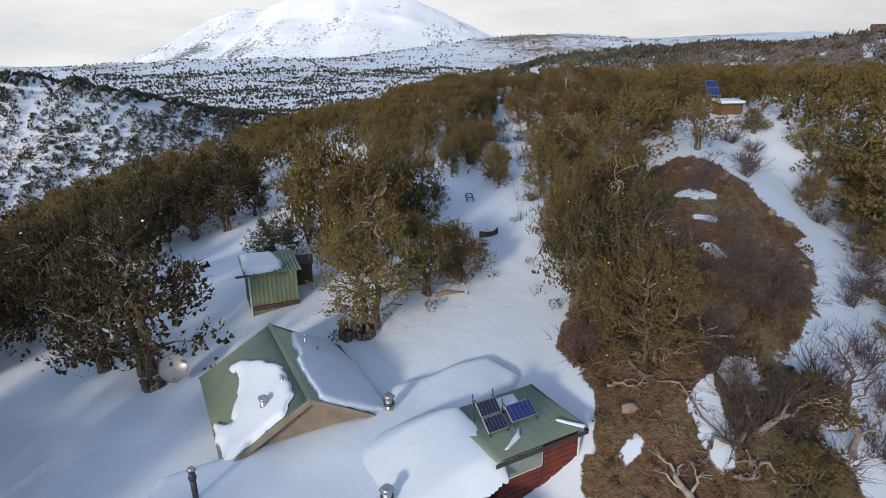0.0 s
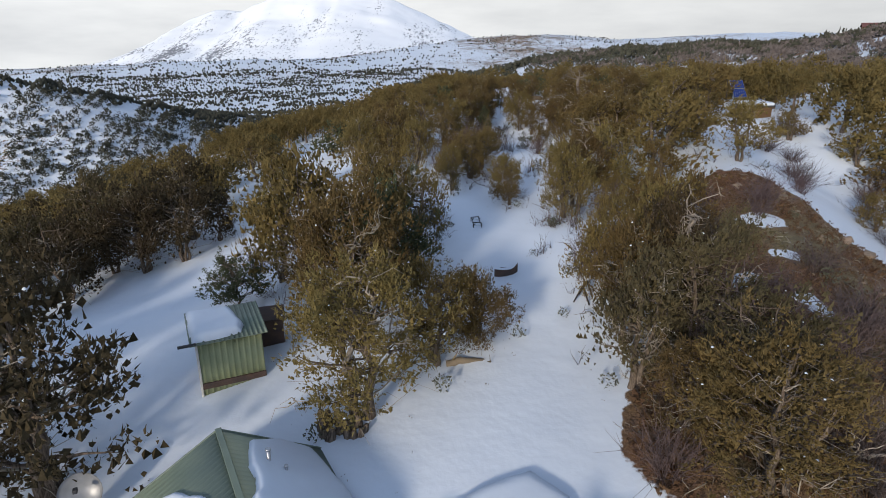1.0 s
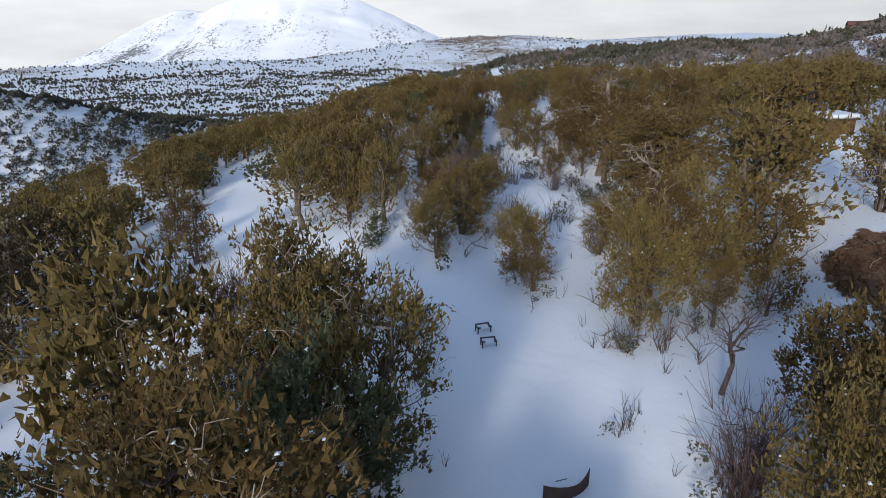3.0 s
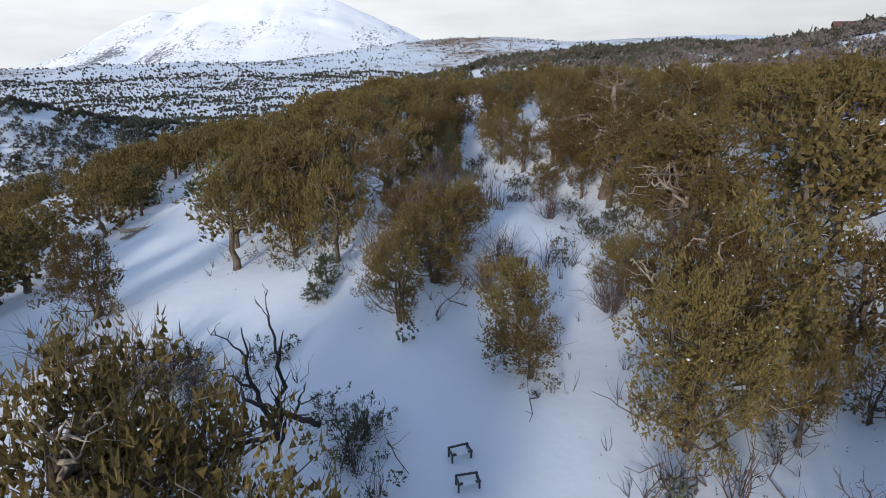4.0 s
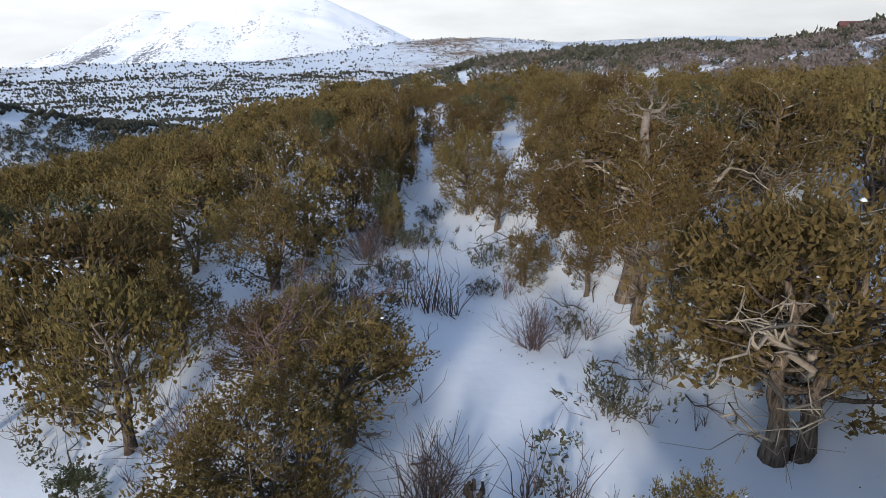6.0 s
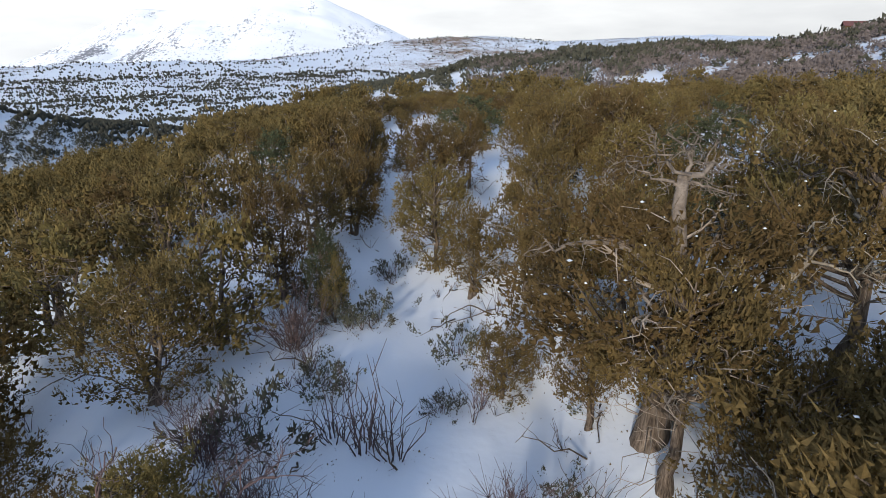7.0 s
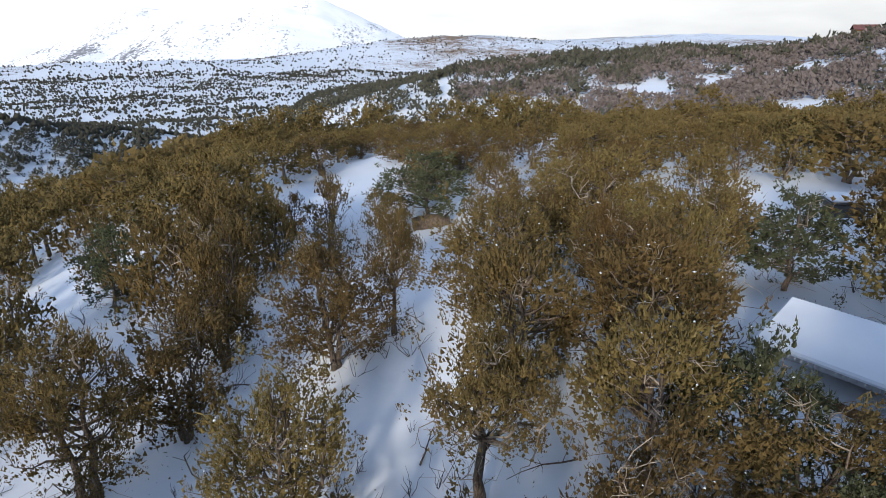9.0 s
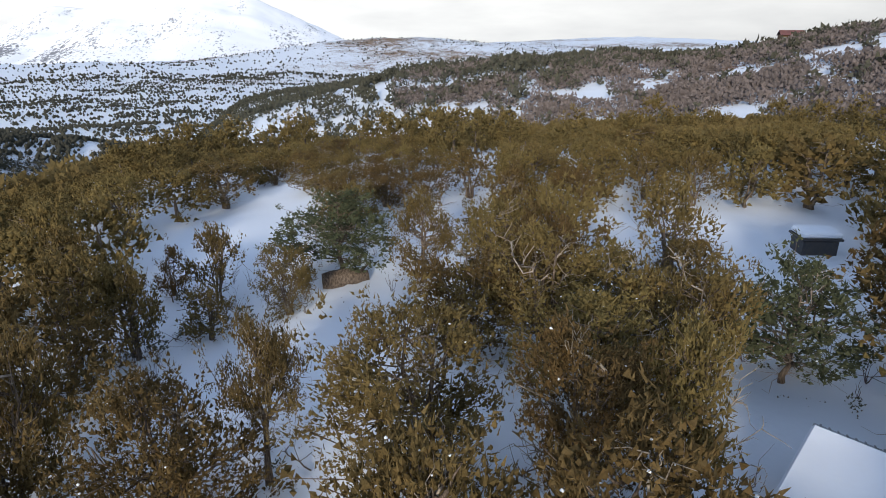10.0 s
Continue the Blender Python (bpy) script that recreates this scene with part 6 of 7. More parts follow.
def build_shed():
    """The green tin outhouse with a lean-to roof."""
    root = empty_at("tin_shed", "small olive-green corrugated tin shed with snow on its roof", "shed")
    root.matrix_basis = pose(-9.75, 25.6, SHED_Z, 0, 0, 24)
    w, d, h = 1.9, 1.8, 1.9
    front = part("front_wall", ribbed(w, h, 0.16, 0.02), root, GREEN_WALL)
    front.matrix_basis = pose(0, -d / 2, h / 2, 90, 0, 0)
    part("side_wall", box(0.05, d, h, (-w / 2 + 0.03, 0, h / 2)), root, RUST)
    part("side_wall", box(0.05, d, h, (w / 2 - 0.03, 0, h / 2)), root, GREEN_WALL)
    part("back_wall", box(w, 0.05, h, (0, d / 2, h / 2)), root, GREEN_WALL)
    part("base_board", box(w + 0.02, 0.06, 0.2, (0, -d / 2 - 0.02, 0.42)), root, RUST, "rusty lower edge of the wall")
    part("corner_trim", box(0.07, 0.09, h, (-w / 2 + 0.0, -d / 2 - 0.01, h / 2)), root, TRIM)
    roof = part("roof", ribbed(w + 0.35, d + 0.3, 0.14, 0.025), root, GREEN_ROOF)
    roof.matrix_basis = pose(0, 0, h + 0.08, 5, 0, 0)
    part("gutter", pipe(0.05, 0.5, (-w / 2 - 0.5, -d / 2 - 0.1, h), (0, 90, 0), 8), root, DARK)
    return root


build_shed()


def shed_point(x, y):
    p = pose(-9.75, 25.6, 0, 0, 0, 24) @ Vector((x, y, 0))
    return (p.x, p.y)


shed_z = SHED_Z + 2.0
snow_sheet("roof_snow", [shed_point(*p) for p in ((-1.05, -0.95), (0.35, -0.9), (0.5, -0.4), (0.25, 0.9), (-1.05, 1.0))], lambda X, Y: shed_z + 0 * X + 0.05 * (Y - 26), 0.0,
           "clean slab of snow on the tin roof", 0.2, 0.2, 0.06, 0.05, 12)


def build_hut():
    root = empty_at("rusty_hut", "little dark rusty sheet-metal hut beside the shed", "shed")
    root.matrix_basis = pose(-8.9, 27.3, ground_z(-8.9, 27.3) - 0.3, 0, 0, 14)
    part("front_wall", box(1.0, 0.05, 1.25, (0, -0.4, 0.62)), root, RUST)
    part("side_wall", box(0.05, 0.8, 1.25, (-0.5, 0, 0.62)), root, DARK)
    part("side_wall", box(0.05, 0.8, 1.25, (0.5, 0, 0.62)), root, GALV)
    part("back_wall", box(1.0, 0.05, 1.25, (0, 0.4, 0.62)), root, RUST)
    part("roof", box(1.15, 0.95, 0.05, (0, 0, 1.3), (8, 0, 0)), root, RUST)
    return root


build_hut()


def build_dish():
    """A grey satellite dish with its arm, leaning against the tree."""
    root = empty_at("satellite_dish", "shiny grey satellite dish leaning beside the juniper trunk", "satellite dish")
    root.matrix_basis = pose(-11.7, 20.2, ground_z(-11.7, 20.2), 0, 0, 20)
    heap = Heap()
    V, F = [], []
    n, rings = 28, 7
    for layer in (0, 0.02):
        for i in range(rings + 1):
            r = 0.48 * i / rings
            for j in range(n):
                a = 2 * math.pi * j / n
                V.append((r * math.cos(a), r * math.sin(a), 0.55 * r * r - layer))
    per = (rings + 1) * n
    for k, flip in ((0, False), (per, True)):
        for i in range(rings):
            for j in range(n):
                q4 = (k + i * n + j, k + i * n + (j + 1) % n, k + (i + 1) * n + (j + 1) % n, k + (i + 1) * n + j)
                F.append(q4[::-1] if not flip else q4)
    for j in range(n):
        a, b = rings * n + j, rings * n + (j + 1) % n
        F.append((a, b, per + b, per + a))
    bowl = part("bowl", heap.put(V, F), root, DISH)
    bowl.matrix_basis = pose(0, 0, 0.62, 62, 0, 0)
    part("mast", pipe(0.03, 0.7, (0, 0.12, -0.1)), root, DARK)
    part("feed_arm", pipe(0.015, 0.62, (0, -0.12, 0.25), (58, 0, 0), 8), root, DARK)
    part("feed_horn", box(0.1, 0.14, 0.1, (-0.02, -0.34, 0.95)), root, DARK)
    return root


build_dish()


def build_bench(x, y, turn, snow=True):
    root = empty_at("camp_bench", "dark steel camp bench frame sticking out of the snow", "bench", "benches in the clearing")
    root.matrix_basis = pose(x, y, ground_z(x, y), 0, 0, turn) @ Matrix.Scale(0.68, 4)
    part("back_rail", box(0.62, 0.05, 0.06, (0, 0, 0.28)), root, DARK)
    for s in (-1, 1):
        part("side_frame", box(0.06, 0.34, 0.06, (s * 0.28, -0.14, 0.22)), root, DARK)
        part("leg", box(0.05, 0.05, 0.5, (s * 0.28, -0.28, 0.02)), root, DARK)
        part("leg", box(0.05, 0.05, 0.5, (s * 0.28, 0, 0.05)), root, DARK)
        part("arm_rest", box(0.14, 0.08, 0.05, (s * 0.24, -0.3, 0.25)), root, DARK)
    if snow:
        part("seat", box(0.5, 0.24, 0.05, (0, -0.14, 0.16)), root, SNOW, "seat under snow")
    return root


build_bench(-1.0, 35.5, 6)
build_bench(-1.05, 36.25, 14)


def build_screen():
    """A curved sheet-metal windbreak with a raised corner."""
    root = empty_at("fire_screen", "curved dark sheet-metal windbreak half sunk in snow", "windbreak")
    x, y = -0.45, 30.0
    root.matrix_basis = pose(x, y, ground_z(x, y), 0, 0, 6) @ Matrix.Scale(0.78, 4)
    heap = Heap()
    V, F = [], []
    n = 16
    for i in range(n + 1):
        a = radians(-125 + i * 78 / n * 1.0 + 0)
        px, py = 0.95 * math.cos(a) + 0.12, 0.95 * math.sin(a) + 0.8
        top = 0.34 + 0.26 * max(0, (i - n * 0.62) / (n * 0.38)) ** 1.5
        for dx in (0.0, 0.03):
            V += [(px, py + dx, -0.15), (px, py + dx, top)]
    for i in range(n):
        a, b = 4 * i, 4 * i + 4
        F += [(a, b, b + 1, a + 1), (a + 2, a + 3, b + 3, b + 2), (a + 1, b + 1, b + 3, a + 3)]
    F += [(0, 1, 3, 2), (4 * n, 4 * n + 2, 4 * n + 3, 4 * n + 1)]
    part("sheet", heap.put(V, F), root, RUST)
    part("handle", pipe(0.012, 0.3, (-0.12, 0.05, 0.4), (0, 90, 8), 8), root, DARK)
    return root


build_screen()


def build_dead_tree():
    """Two black stems and a broken bough, standing where the brush burnt."""
    rng = np.random.default_rng(5)
    root = empty_at("dead_tree", "small black burnt tree with bare crooked limbs", "tree")
    root.matrix_basis = pose(-4.6, 37.6, ground_z(-4.6, 37.6))

    def limb(heap, a, b, r0, r1, wild=0.035, twigs=0):
        p = bend(rng, a, b, 0.02, 7, wild)
        heap.put(*tube(p, 0.75 * np.linspace(r0, r1, 7), 7))
        for i in range(twigs):
            q = p[rng.integers(3, 6)]
            heap.put(*tube(bend(rng, q, q + rng.normal(0, 0.1, 3) + [0, 0.05, 0.16], 0.02, 4, 0.08), np.linspace(r1 + 0.006, 0.004, 4), 4))

    pieces = {"stem": (((0, -0.1, -0.25), (0.1, 0.35, 1.65), 0.105, 0.055, 0), ((0.1, 0.35, 1.63), (-0.12, 0.7, 2.3), 0.05, 0.026, 1), ((-0.12, 0.7, 2.28), (-0.2, 1.0, 2.8), 0.024, 0.006, 1),
                       ((-0.12, 0.7, 2.28), (-0.4, 0.95, 2.72), 0.018, 0.005, 1), ((0.1, 0.35, 1.63), (0.24, 0.25, 2.25), 0.04, 0.012, 0), ((0.05, 0.12, 0.8), (0.26, 0.5, 1.2), 0.03, 0.008, 0),
                       ((0.02, 0.1, 0.7), (-0.18, 0.2, 1.15), 0.03, 0.01, 0), ((0.04, 0.2, 1.0), (-0.06, 0.35, 1.4), 0.02, 0.008, 0)),
              "leaning_stem": (((-0.05, -0.25, 0.35), (-0.45, 0.1, 1.15), 0.085, 0.06, 0), ((-0.45, 0.1, 1.13), (-0.78, 1.1, 1.95), 0.055, 0.016, 1), ((-0.6, 0.55, 1.5), (-1.55, 1.3, 1.9), 0.035, 0.006, 3),
                               ((-0.45, 0.1, 1.1), (-1.7, 1.0, 1.15), 0.042, 0.007, 3)),
              "broken_bough": (((-0.55, -0.2, 1.0), (0.3, -0.55, 0.85), 0.05, 0.075, 0), ((0.28, -0.55, 0.85), (0.95, -0.8, 0.72), 0.075, 0.085, 0), ((0.45, -0.62, 0.85), (0.72, -0.7, 1.6), 0.045, 0.012, 1),
                               ((0.6, -0.65, 1.1), (1.1, -0.55, 1.25), 0.02, 0.006, 1), ((0.3, -0.55, 0.8), (0.05, -0.75, -0.1), 0.05, 0.05, 0)),
              "fallen_limb": (((0.0, -0.3, 0.12), (-0.75, -0.35, 0.1), 0.08, 0.06, 0), ((-0.73, -0.35, 0.1), (-1.2, 0.2, 0.75), 0.04, 0.008, 2), ((-0.7, -0.35, 0.1), (-1.5, -0.6, 0.1), 0.04, 0.012, 2), ((-0.2, -0.32, 0.1), (-0.9, -0.8, 0.05), 0.03, 0.01, 2))}
    for name, limbs in pieces.items():
        heap = Heap()
        for a, b, r0, r1, twigs in limbs:
            limb(heap, a, b, r0, r1, twigs=twigs)
        part(name, heap.mesh(name, CHAR), root, CHAR)


build_dead_tree()


def build_snag(x, y, z0, way, reach, r, seed, name="bleached_snag"):
    """A bleached dead limb reaching out of an old tree."""
    rng = np.random.default_rng(seed)
    heap = Heap()
    p = bend(rng, (0, 0, 0), np.array(way) * reach, 0.14, 8, 0.035)
    heap.put(*tube(p, np.linspace(r, r * 0.35, 8), 7))
    for k in range(9):
        q0 = p[rng.integers(3, 8)]
        e = q0 + np.array(way) * reach * rng.uniform(0.05, 0.3) + rng.normal(0, 0.28, 3)
        w = bend(rng, q0, e, 0.05, 5, 0.1)
        heap.put(*tube(w, np.linspace(r * 0.35, 0.01, 5), 5))
        for j in range(2):
            heap.put(*tube(bend(rng, w[3], w[3] + rng.normal(0, 0.2, 3), 0, 3, 0.1), np.linspace(0.014, 0.005, 3), 3))
    root = stand({"limb": heap.mesh("limb", DEADWOOD)}, name, "thick bleached dead limb twisting out of a juniper", "dead limb", "bleached limbs")
    root.matrix_basis = pose(x, y, z0)
    return root



def build_forked_top(x, y, z0):
    """The dead top of the old tree: a bleached trunk that forks into crooked arms, and one long side limb."""
    rng = np.random.default_rng(4)
    heap = Heap()
    stem = [(0.02, -0.1, 0), (-0.02, -0.04, 0.7), (0.03, 0.02, 1.4), (-0.04, 0.06, 2.0), (0.0, 0.1, 2.45)]
    heap.put(*tube(np.array(stem), (0.15, 0.135, 0.115, 0.10, 0.085), 10))
    arms = (((0.62, 0.08, 2.62), 0.085, 0.1), ((-0.5, 0.1, 2.95), 0.06, 0.05), ((0.12, 0.2, 2.9), 0.06, 0.05), ((-0.62, 0.3, 2.5), 0.05, 0.0), ((0.55, -0.2, 2.25), 0.045, 0.1))
    ways = [(bend(rng, (0, 0.09, 2.3), e, sag, 7, 0.06), r) for e, r, sag in arms]
    ways.append((np.array([(0, 0.0, 0.85), (-0.25, 0.2, 1.02), (-0.5, 0.5, 1.22), (-0.78, 0.72, 1.27), (-1.05, 0.9, 1.22), (-1.3, 1.05, 1.15), (-1.5, 1.15, 1.0)]), 0.10))
    ways.append((bend(rng, (0.05, 0, 0.9), (1.3, 0.1, 1.5), 0.08, 7, 0.06), 0.07))
    for p, r in ways:
        r = 0.72 * r
        heap.put(*tube(p, np.linspace(r, r * 0.25, 7) * rng.uniform(0.85, 1.15, 7), 7))
        for k in range(7):
            q0 = p[rng.integers(2, 7)]
            w = bend(rng, q0, q0 + (p[6] - p[3]) * rng.uniform(0.1, 0.7) + rng.normal(0, 0.13, 3), 0.06, 5, 0.12)
            heap.put(*tube(w, np.linspace(r * 0.26, 0.006, 5), 5))
            for j in range(3):
                heap.put(*tube(bend(rng, w[2 + j % 3], w[2 + j % 3] + rng.normal(0, 0.13, 3), 0.04, 4, 0.12), np.linspace(0.012, 0.004, 4), 3))
    butt = Heap().put(*tube([(-0.02, 0.06, -2.3), (0.0, 0.03, -1.7), (0.05, -0.02, -1.0), (0.03, -0.06, -0.4), (0.02, -0.1, 0.05), (-0.02, -0.04, 0.7), (0.03, 0.02, 1.3)], (0.36, 0.27, 0.23, 0.2, 0.165, 0.15, 0.13), 12))
    root = stand({"limb": heap.mesh("limb", GREYWOOD), "trunk": butt.mesh("trunk", BARK)}, "bleached_snag", "thick forked bleached trunk top with crooked arms", "dead limb", "bleached limbs")
    root.matrix_basis = pose(x, y, z0)


build_forked_top(6.98, 50.08, 5.5)
build_snag(8.2, 49.6, 6.0, (0.8, 0.2, 0.6), 1.4, 0.08, 9)
build_snag(7.6, 44.8, 4.4, (0.12, 0.0, 1.0), 1.5, 0.09, 12)
build_snag(7.4, 44.7, 4.4, (-0.75, -0.3, 0.55), 1.9, 0.07, 13)
build_snag(7.7, 44.9, 4.5, (0.8, -0.2, 0.5), 1.7, 0.07, 14)
build_snag(-5.6, 22.4, 2.0, (0.45, -0.1, 0.9), 1.9, 0.09, 15)
build_snag(-6.0, 27.0, 3.6, (0.6, -0.5, 0.7), 1.6, 0.06, 16)
build_snag(4.3, 25.0, 4.6, (-0.2, -0.6, 0.8), 1.5, 0.06, 17)
build_snag(3.0, 36.9, 4.4, (-0.4, -0.5, 0.8), 1.3, 0.05, 18)


def build_log(x, y, L, r, turn, mat=None, lift=0.05, label="fallen weathered log lying in the snow"):
    rng = np.random.default_rng(int(abs(x * 10 + y)))
    heap = Heap().put(*tube(bend(rng, (-L / 2, 0, 0), (L / 2, 0, 0), 0.02, 7, 0.02), r * np.array([0.8, 1, 1, 0.95, 0.9, 0.8, 0.6]), 9))
    for k in range(4):
        q0 = np.array([rng.uniform(-L / 2, L / 2), 0, 0])
        heap.put(*tube(bend(rng, q0, q0 + rng.normal(0, 0.3, 3) + [0, 0, 0.15], 0, 3, 0.1), (r * 0.35, r * 0.2, 0.01), 5))
    root = stand({"wood": heap.mesh("wood", mat or DEADWOOD)}, "log", label, "log", "fallen logs")
    root.matrix_basis = pose(x, y, ground_z(x, y) + lift, 0, 0, turn)
    return root


build_log(-2.2, 24.6, 1.3, 0.12, 5, STONE, -0.03, "tan log end showing through the snow under the junipers")
build_log(8.4, 73.9, 1.5, 0.3, 8, BARK, 0.12, "dark fallen trunk with snow on top")
build_log(-16.8, 63.8, 2.4, 0.10, 25)
build_log(-17.4, 64.1, 2.2, 0.08, -15)
build_log(-17.1, 63.4, 2.0, 0.09, 60)


def build_root(x0, y0, x1, y1, r, seed):
    """A bleached root winding down the bank, lying on the soil, with side roots."""
    rng = np.random.default_rng(seed)

    def lying(ax, ay, bx, by, wind, n):
        f = np.linspace(0, 1, n)
        s = wind * np.sin(f * rng.uniform(5, 9) + rng.uniform(0, 6)) * np.sin(f * math.pi) + rng.normal(0, 0.03, n)
        dx, dy = bx - ax, by - ay
        L = math.hypot(dx, dy)
        X, Y = ax + dx * f - dy / L * s, ay + dy * f + dx / L * s
        return [(X[i] - x0, Y[i] - y0, ground_z(X[i], Y[i]) - ground_z(x0, y0) + 0.03 + 0.09 * abs(rng.normal())) for i in range(n)]

    p = lying(x0, y0, x1, y1, 0.22, 14)
    heap = Heap().put(*tube(np.array(p), r * np.linspace(1, 0.35, 14) * rng.uniform(0.8, 1.25, 14), 8))
    for k in range(5):
        q0 = p[rng.integers(1, 12)]
        a, L = math.atan2(y1 - y0, x1 - x0) + rng.normal(0, 0.8), rng.uniform(0.4, 1.0)
        ax, ay = x0 + q0[0], y0 + q0[1]
        heap.put(*tube(np.array(lying(ax, ay, ax + L * math.cos(a), ay + L * math.sin(a), 0.12, 8)), r * np.linspace(0.5, 0.12, 8), 6))
    root = stand({"wood": heap.mesh("wood", ROOTWOOD)}, "tree_root", "weathered twisted root winding over the bare bank", "root", "roots on the bank")
    root.matrix_basis = pose(x0, y0, ground_z(x0, y0))
    return root


for i, (x0, y0, x1, y1, r) in enumerate(((3.0, 18.2, 4.5, 15.1, 0.085), (2.2, 17.3, 3.6, 17.2, 0.07), (3.9, 18.9, 2.9, 18.0, 0.11), (5.1, 15.0, 3.4, 14.3, 0.075), (5.6, 16.2, 5.0, 14.2, 0.10),
                                         (4.4, 14.0, 6.4, 14.4, 0.08), (3.5, 19.6, 2.6, 19.0, 0.05), (6.6, 15.2, 7.6, 16.4, 0.08), (5.3, 18.9, 4.6, 17.4, 0.06), (3.0, 12.9, 2.0, 13.8, 0.05))):
    build_root(x0, y0, x1, y1, 0.68 * r, 300 + i)


def build_fallen_tree(x, y, turn, tilt, h, seed):
    """A dead bleached tree lying on the bank, its crooked limbs in the air."""
    root = stand({"bare_crown": bare_tree_meshes(seed, h, h * 0.5, DEADWOOD, 0.11, 2)}, "fallen_tree", "fallen bleached dead tree with crooked limbs on the bank", "dead tree", "dead trees on the bank")
    root.matrix_basis = pose(x, y, ground_z(x, y) + 0.12, 0, tilt, turn)


build_fallen_tree(5.8, 15.4, 20, 68, 2.6, 71)
build_fallen_tree(6.6, 16.4, 160, 60, 2.2, 72)
build_fallen_tree(4.6, 18.6, -40, 74, 2.2, 73)
build_fallen_tree(8.6, 15.8, 60, 50, 2.2, 74)
build_fallen_tree(3.2, 13.4, 100, 78, 1.8, 75)


def litter():
    """Broken sticks, roots and twigs strewn over the bank and at the wood's edge."""
    rng = np.random.default_rng(33)
    heap = Heap()
    n = 0
    while n < 260:
        x, y = rng.uniform(1.0, 14), rng.uniform(12, 38)
        if bareness(np.array([x]), np.array([y]))[0] < 0.5:
            continue
        L, a = rng.uniform(0.15, 0.9) * (1.8 if rng.random() < 0.06 else 1), rng.uniform(0, 6.28)
        p0 = np.array([x, y, ground_z(x, y) + 0.02])
        x1, y1 = x + L * math.cos(a), y + L * math.sin(a)
        p1 = np.array([x1, y1, ground_z(x1, y1) + rng.uniform(0.02, 0.15)])
        heap.put(*tube(bend(rng, p0, p1, 0.04, 5, 0.12), np.linspace(0.008 + 0.012 * L, 0.004, 5), 4))
        n += 1
    tagged(new("stick_litter", heap.mesh("stick_litter", DEADWOOD)), "grey broken sticks strewn over the brown bank", "sticks", kind="stuff")
    tufts = rng.uniform((1.5, 12), (16, 38), (5200, 2))
    b = bareness(tufts[:, 0], tufts[:, 1])
    tufts = tufts[(b > 0.5)]
    x, y = tufts.T
    h = rng.uniform(0.06, 0.2, len(x)) * np.where(fbm(x, y, 2.2, 13, 2) > 0.1, 1.7, 1.0)
    leafy("dry_tufts", rng, x, y, h, h * 0.9, 9, STRAW, "dry brown grass tufts and low scrub on the bank")


def build_stump(x, y, r, h):
    rng = np.random.default_rng(int(abs(10 * x + 7 * y)))
    root = empty_at("stump", "broken dark juniper stump at the foot of a tree", "stump", "stumps")
    root.matrix_basis = pose(x, y, ground_z(x, y))
    for k in range(9):
        a = k * 0.7
        way = bend(rng, (math.cos(a) * r * 0.6, math.sin(a) * r * 0.6, -0.2), (math.cos(a) * r * rng.uniform(0.4, 1.3), math.sin(a) * r * rng.uniform(0.4, 1.3), h * rng.uniform(0.4, 1.0)), 0, 4, 0.08)
        part("splintered_stem", Heap().put(*tube(way, np.linspace(r * 0.5, r * 0.2, 4), 6)), root, BARK)


build_stump(-6.0, 22.2, 0.42, 0.55)
build_stump(-5.4, 22.0, 0.30, 0.4)
build_stump(-12.5, 20.2, 0.4, 0.3)
build_stump(2.2, 44.7, 0.16, 0.25)


def build_snowy_barn():
    """The long low building with snow on a ribbed roof and a brown wall."""
    root = empty_at("snowy_barn", "low brown building with a snow-covered ribbed roof", "barn")
    root.matrix_basis = pose(14.9, 62.3, -0.42, 0, 0, -60)
    g = ground_z(15.5, 59.5)
    tilt = math.degrees(math.atan2(0.55, 1.5))
    # x runs along the long side, y across it; the roof falls towards -y
    part("wall", box(4.2, 0.1, 1.4, (2.2, -1.30, g - 0.15)), root, BROWN_WALL, "brown board wall")
    part("wall", box(4.2, 0.1, 2.0, (2.2, -0.08, g - 0.05)), root, BROWN_WALL)
    part("end_wall", box(0.1, 1.2, 1.4, (0.15, -0.7, g - 0.15)), root, BROWN_WALL)
    part("end_wall", box(0.1, 1.2, 1.4, (4.25, -0.7, g - 0.15)), root, BROWN_WALL)
    roof = part("roof", ribbed(4.6, 1.75, 0.12, 0.035), root, GALV)
    roof.matrix_basis = pose(2.2, -0.75, 5.98, tilt, 0, 0)
    slab = part("roof_snow", box(4.55, 1.58, 0.14, (0, -0.05, 0), bevel=0.06), root, SNOW, "smooth slab of snow")
    slab.matrix_basis = pose(2.2, -0.78, 6.07, tilt, 0, 0)
    return root


build_snowy_barn()


def build_small_hut(name, x, y, turn, w, d, h, label, lift=0.0, wall=None):
    root = empty_at(name, label, "hut")
    z = ground_z(x, y) + lift
    root.matrix_basis = pose(x, y, z, 0, 0, turn)
    part("wall", box(w * 0.85, d * 0.85, h, (0, 0, h / 2 - 0.1)), root, wall or DARK)
    part("roof", box(w, d, 0.08, (0, 0, h), (3, 0, 0)), root, DARK)
    part("roof_snow", box(w - 0.05, d - 0.05, 0.22, (0, 0, h + 0.15), (3, 0, 0), 0.09), root, SNOW)
    return root


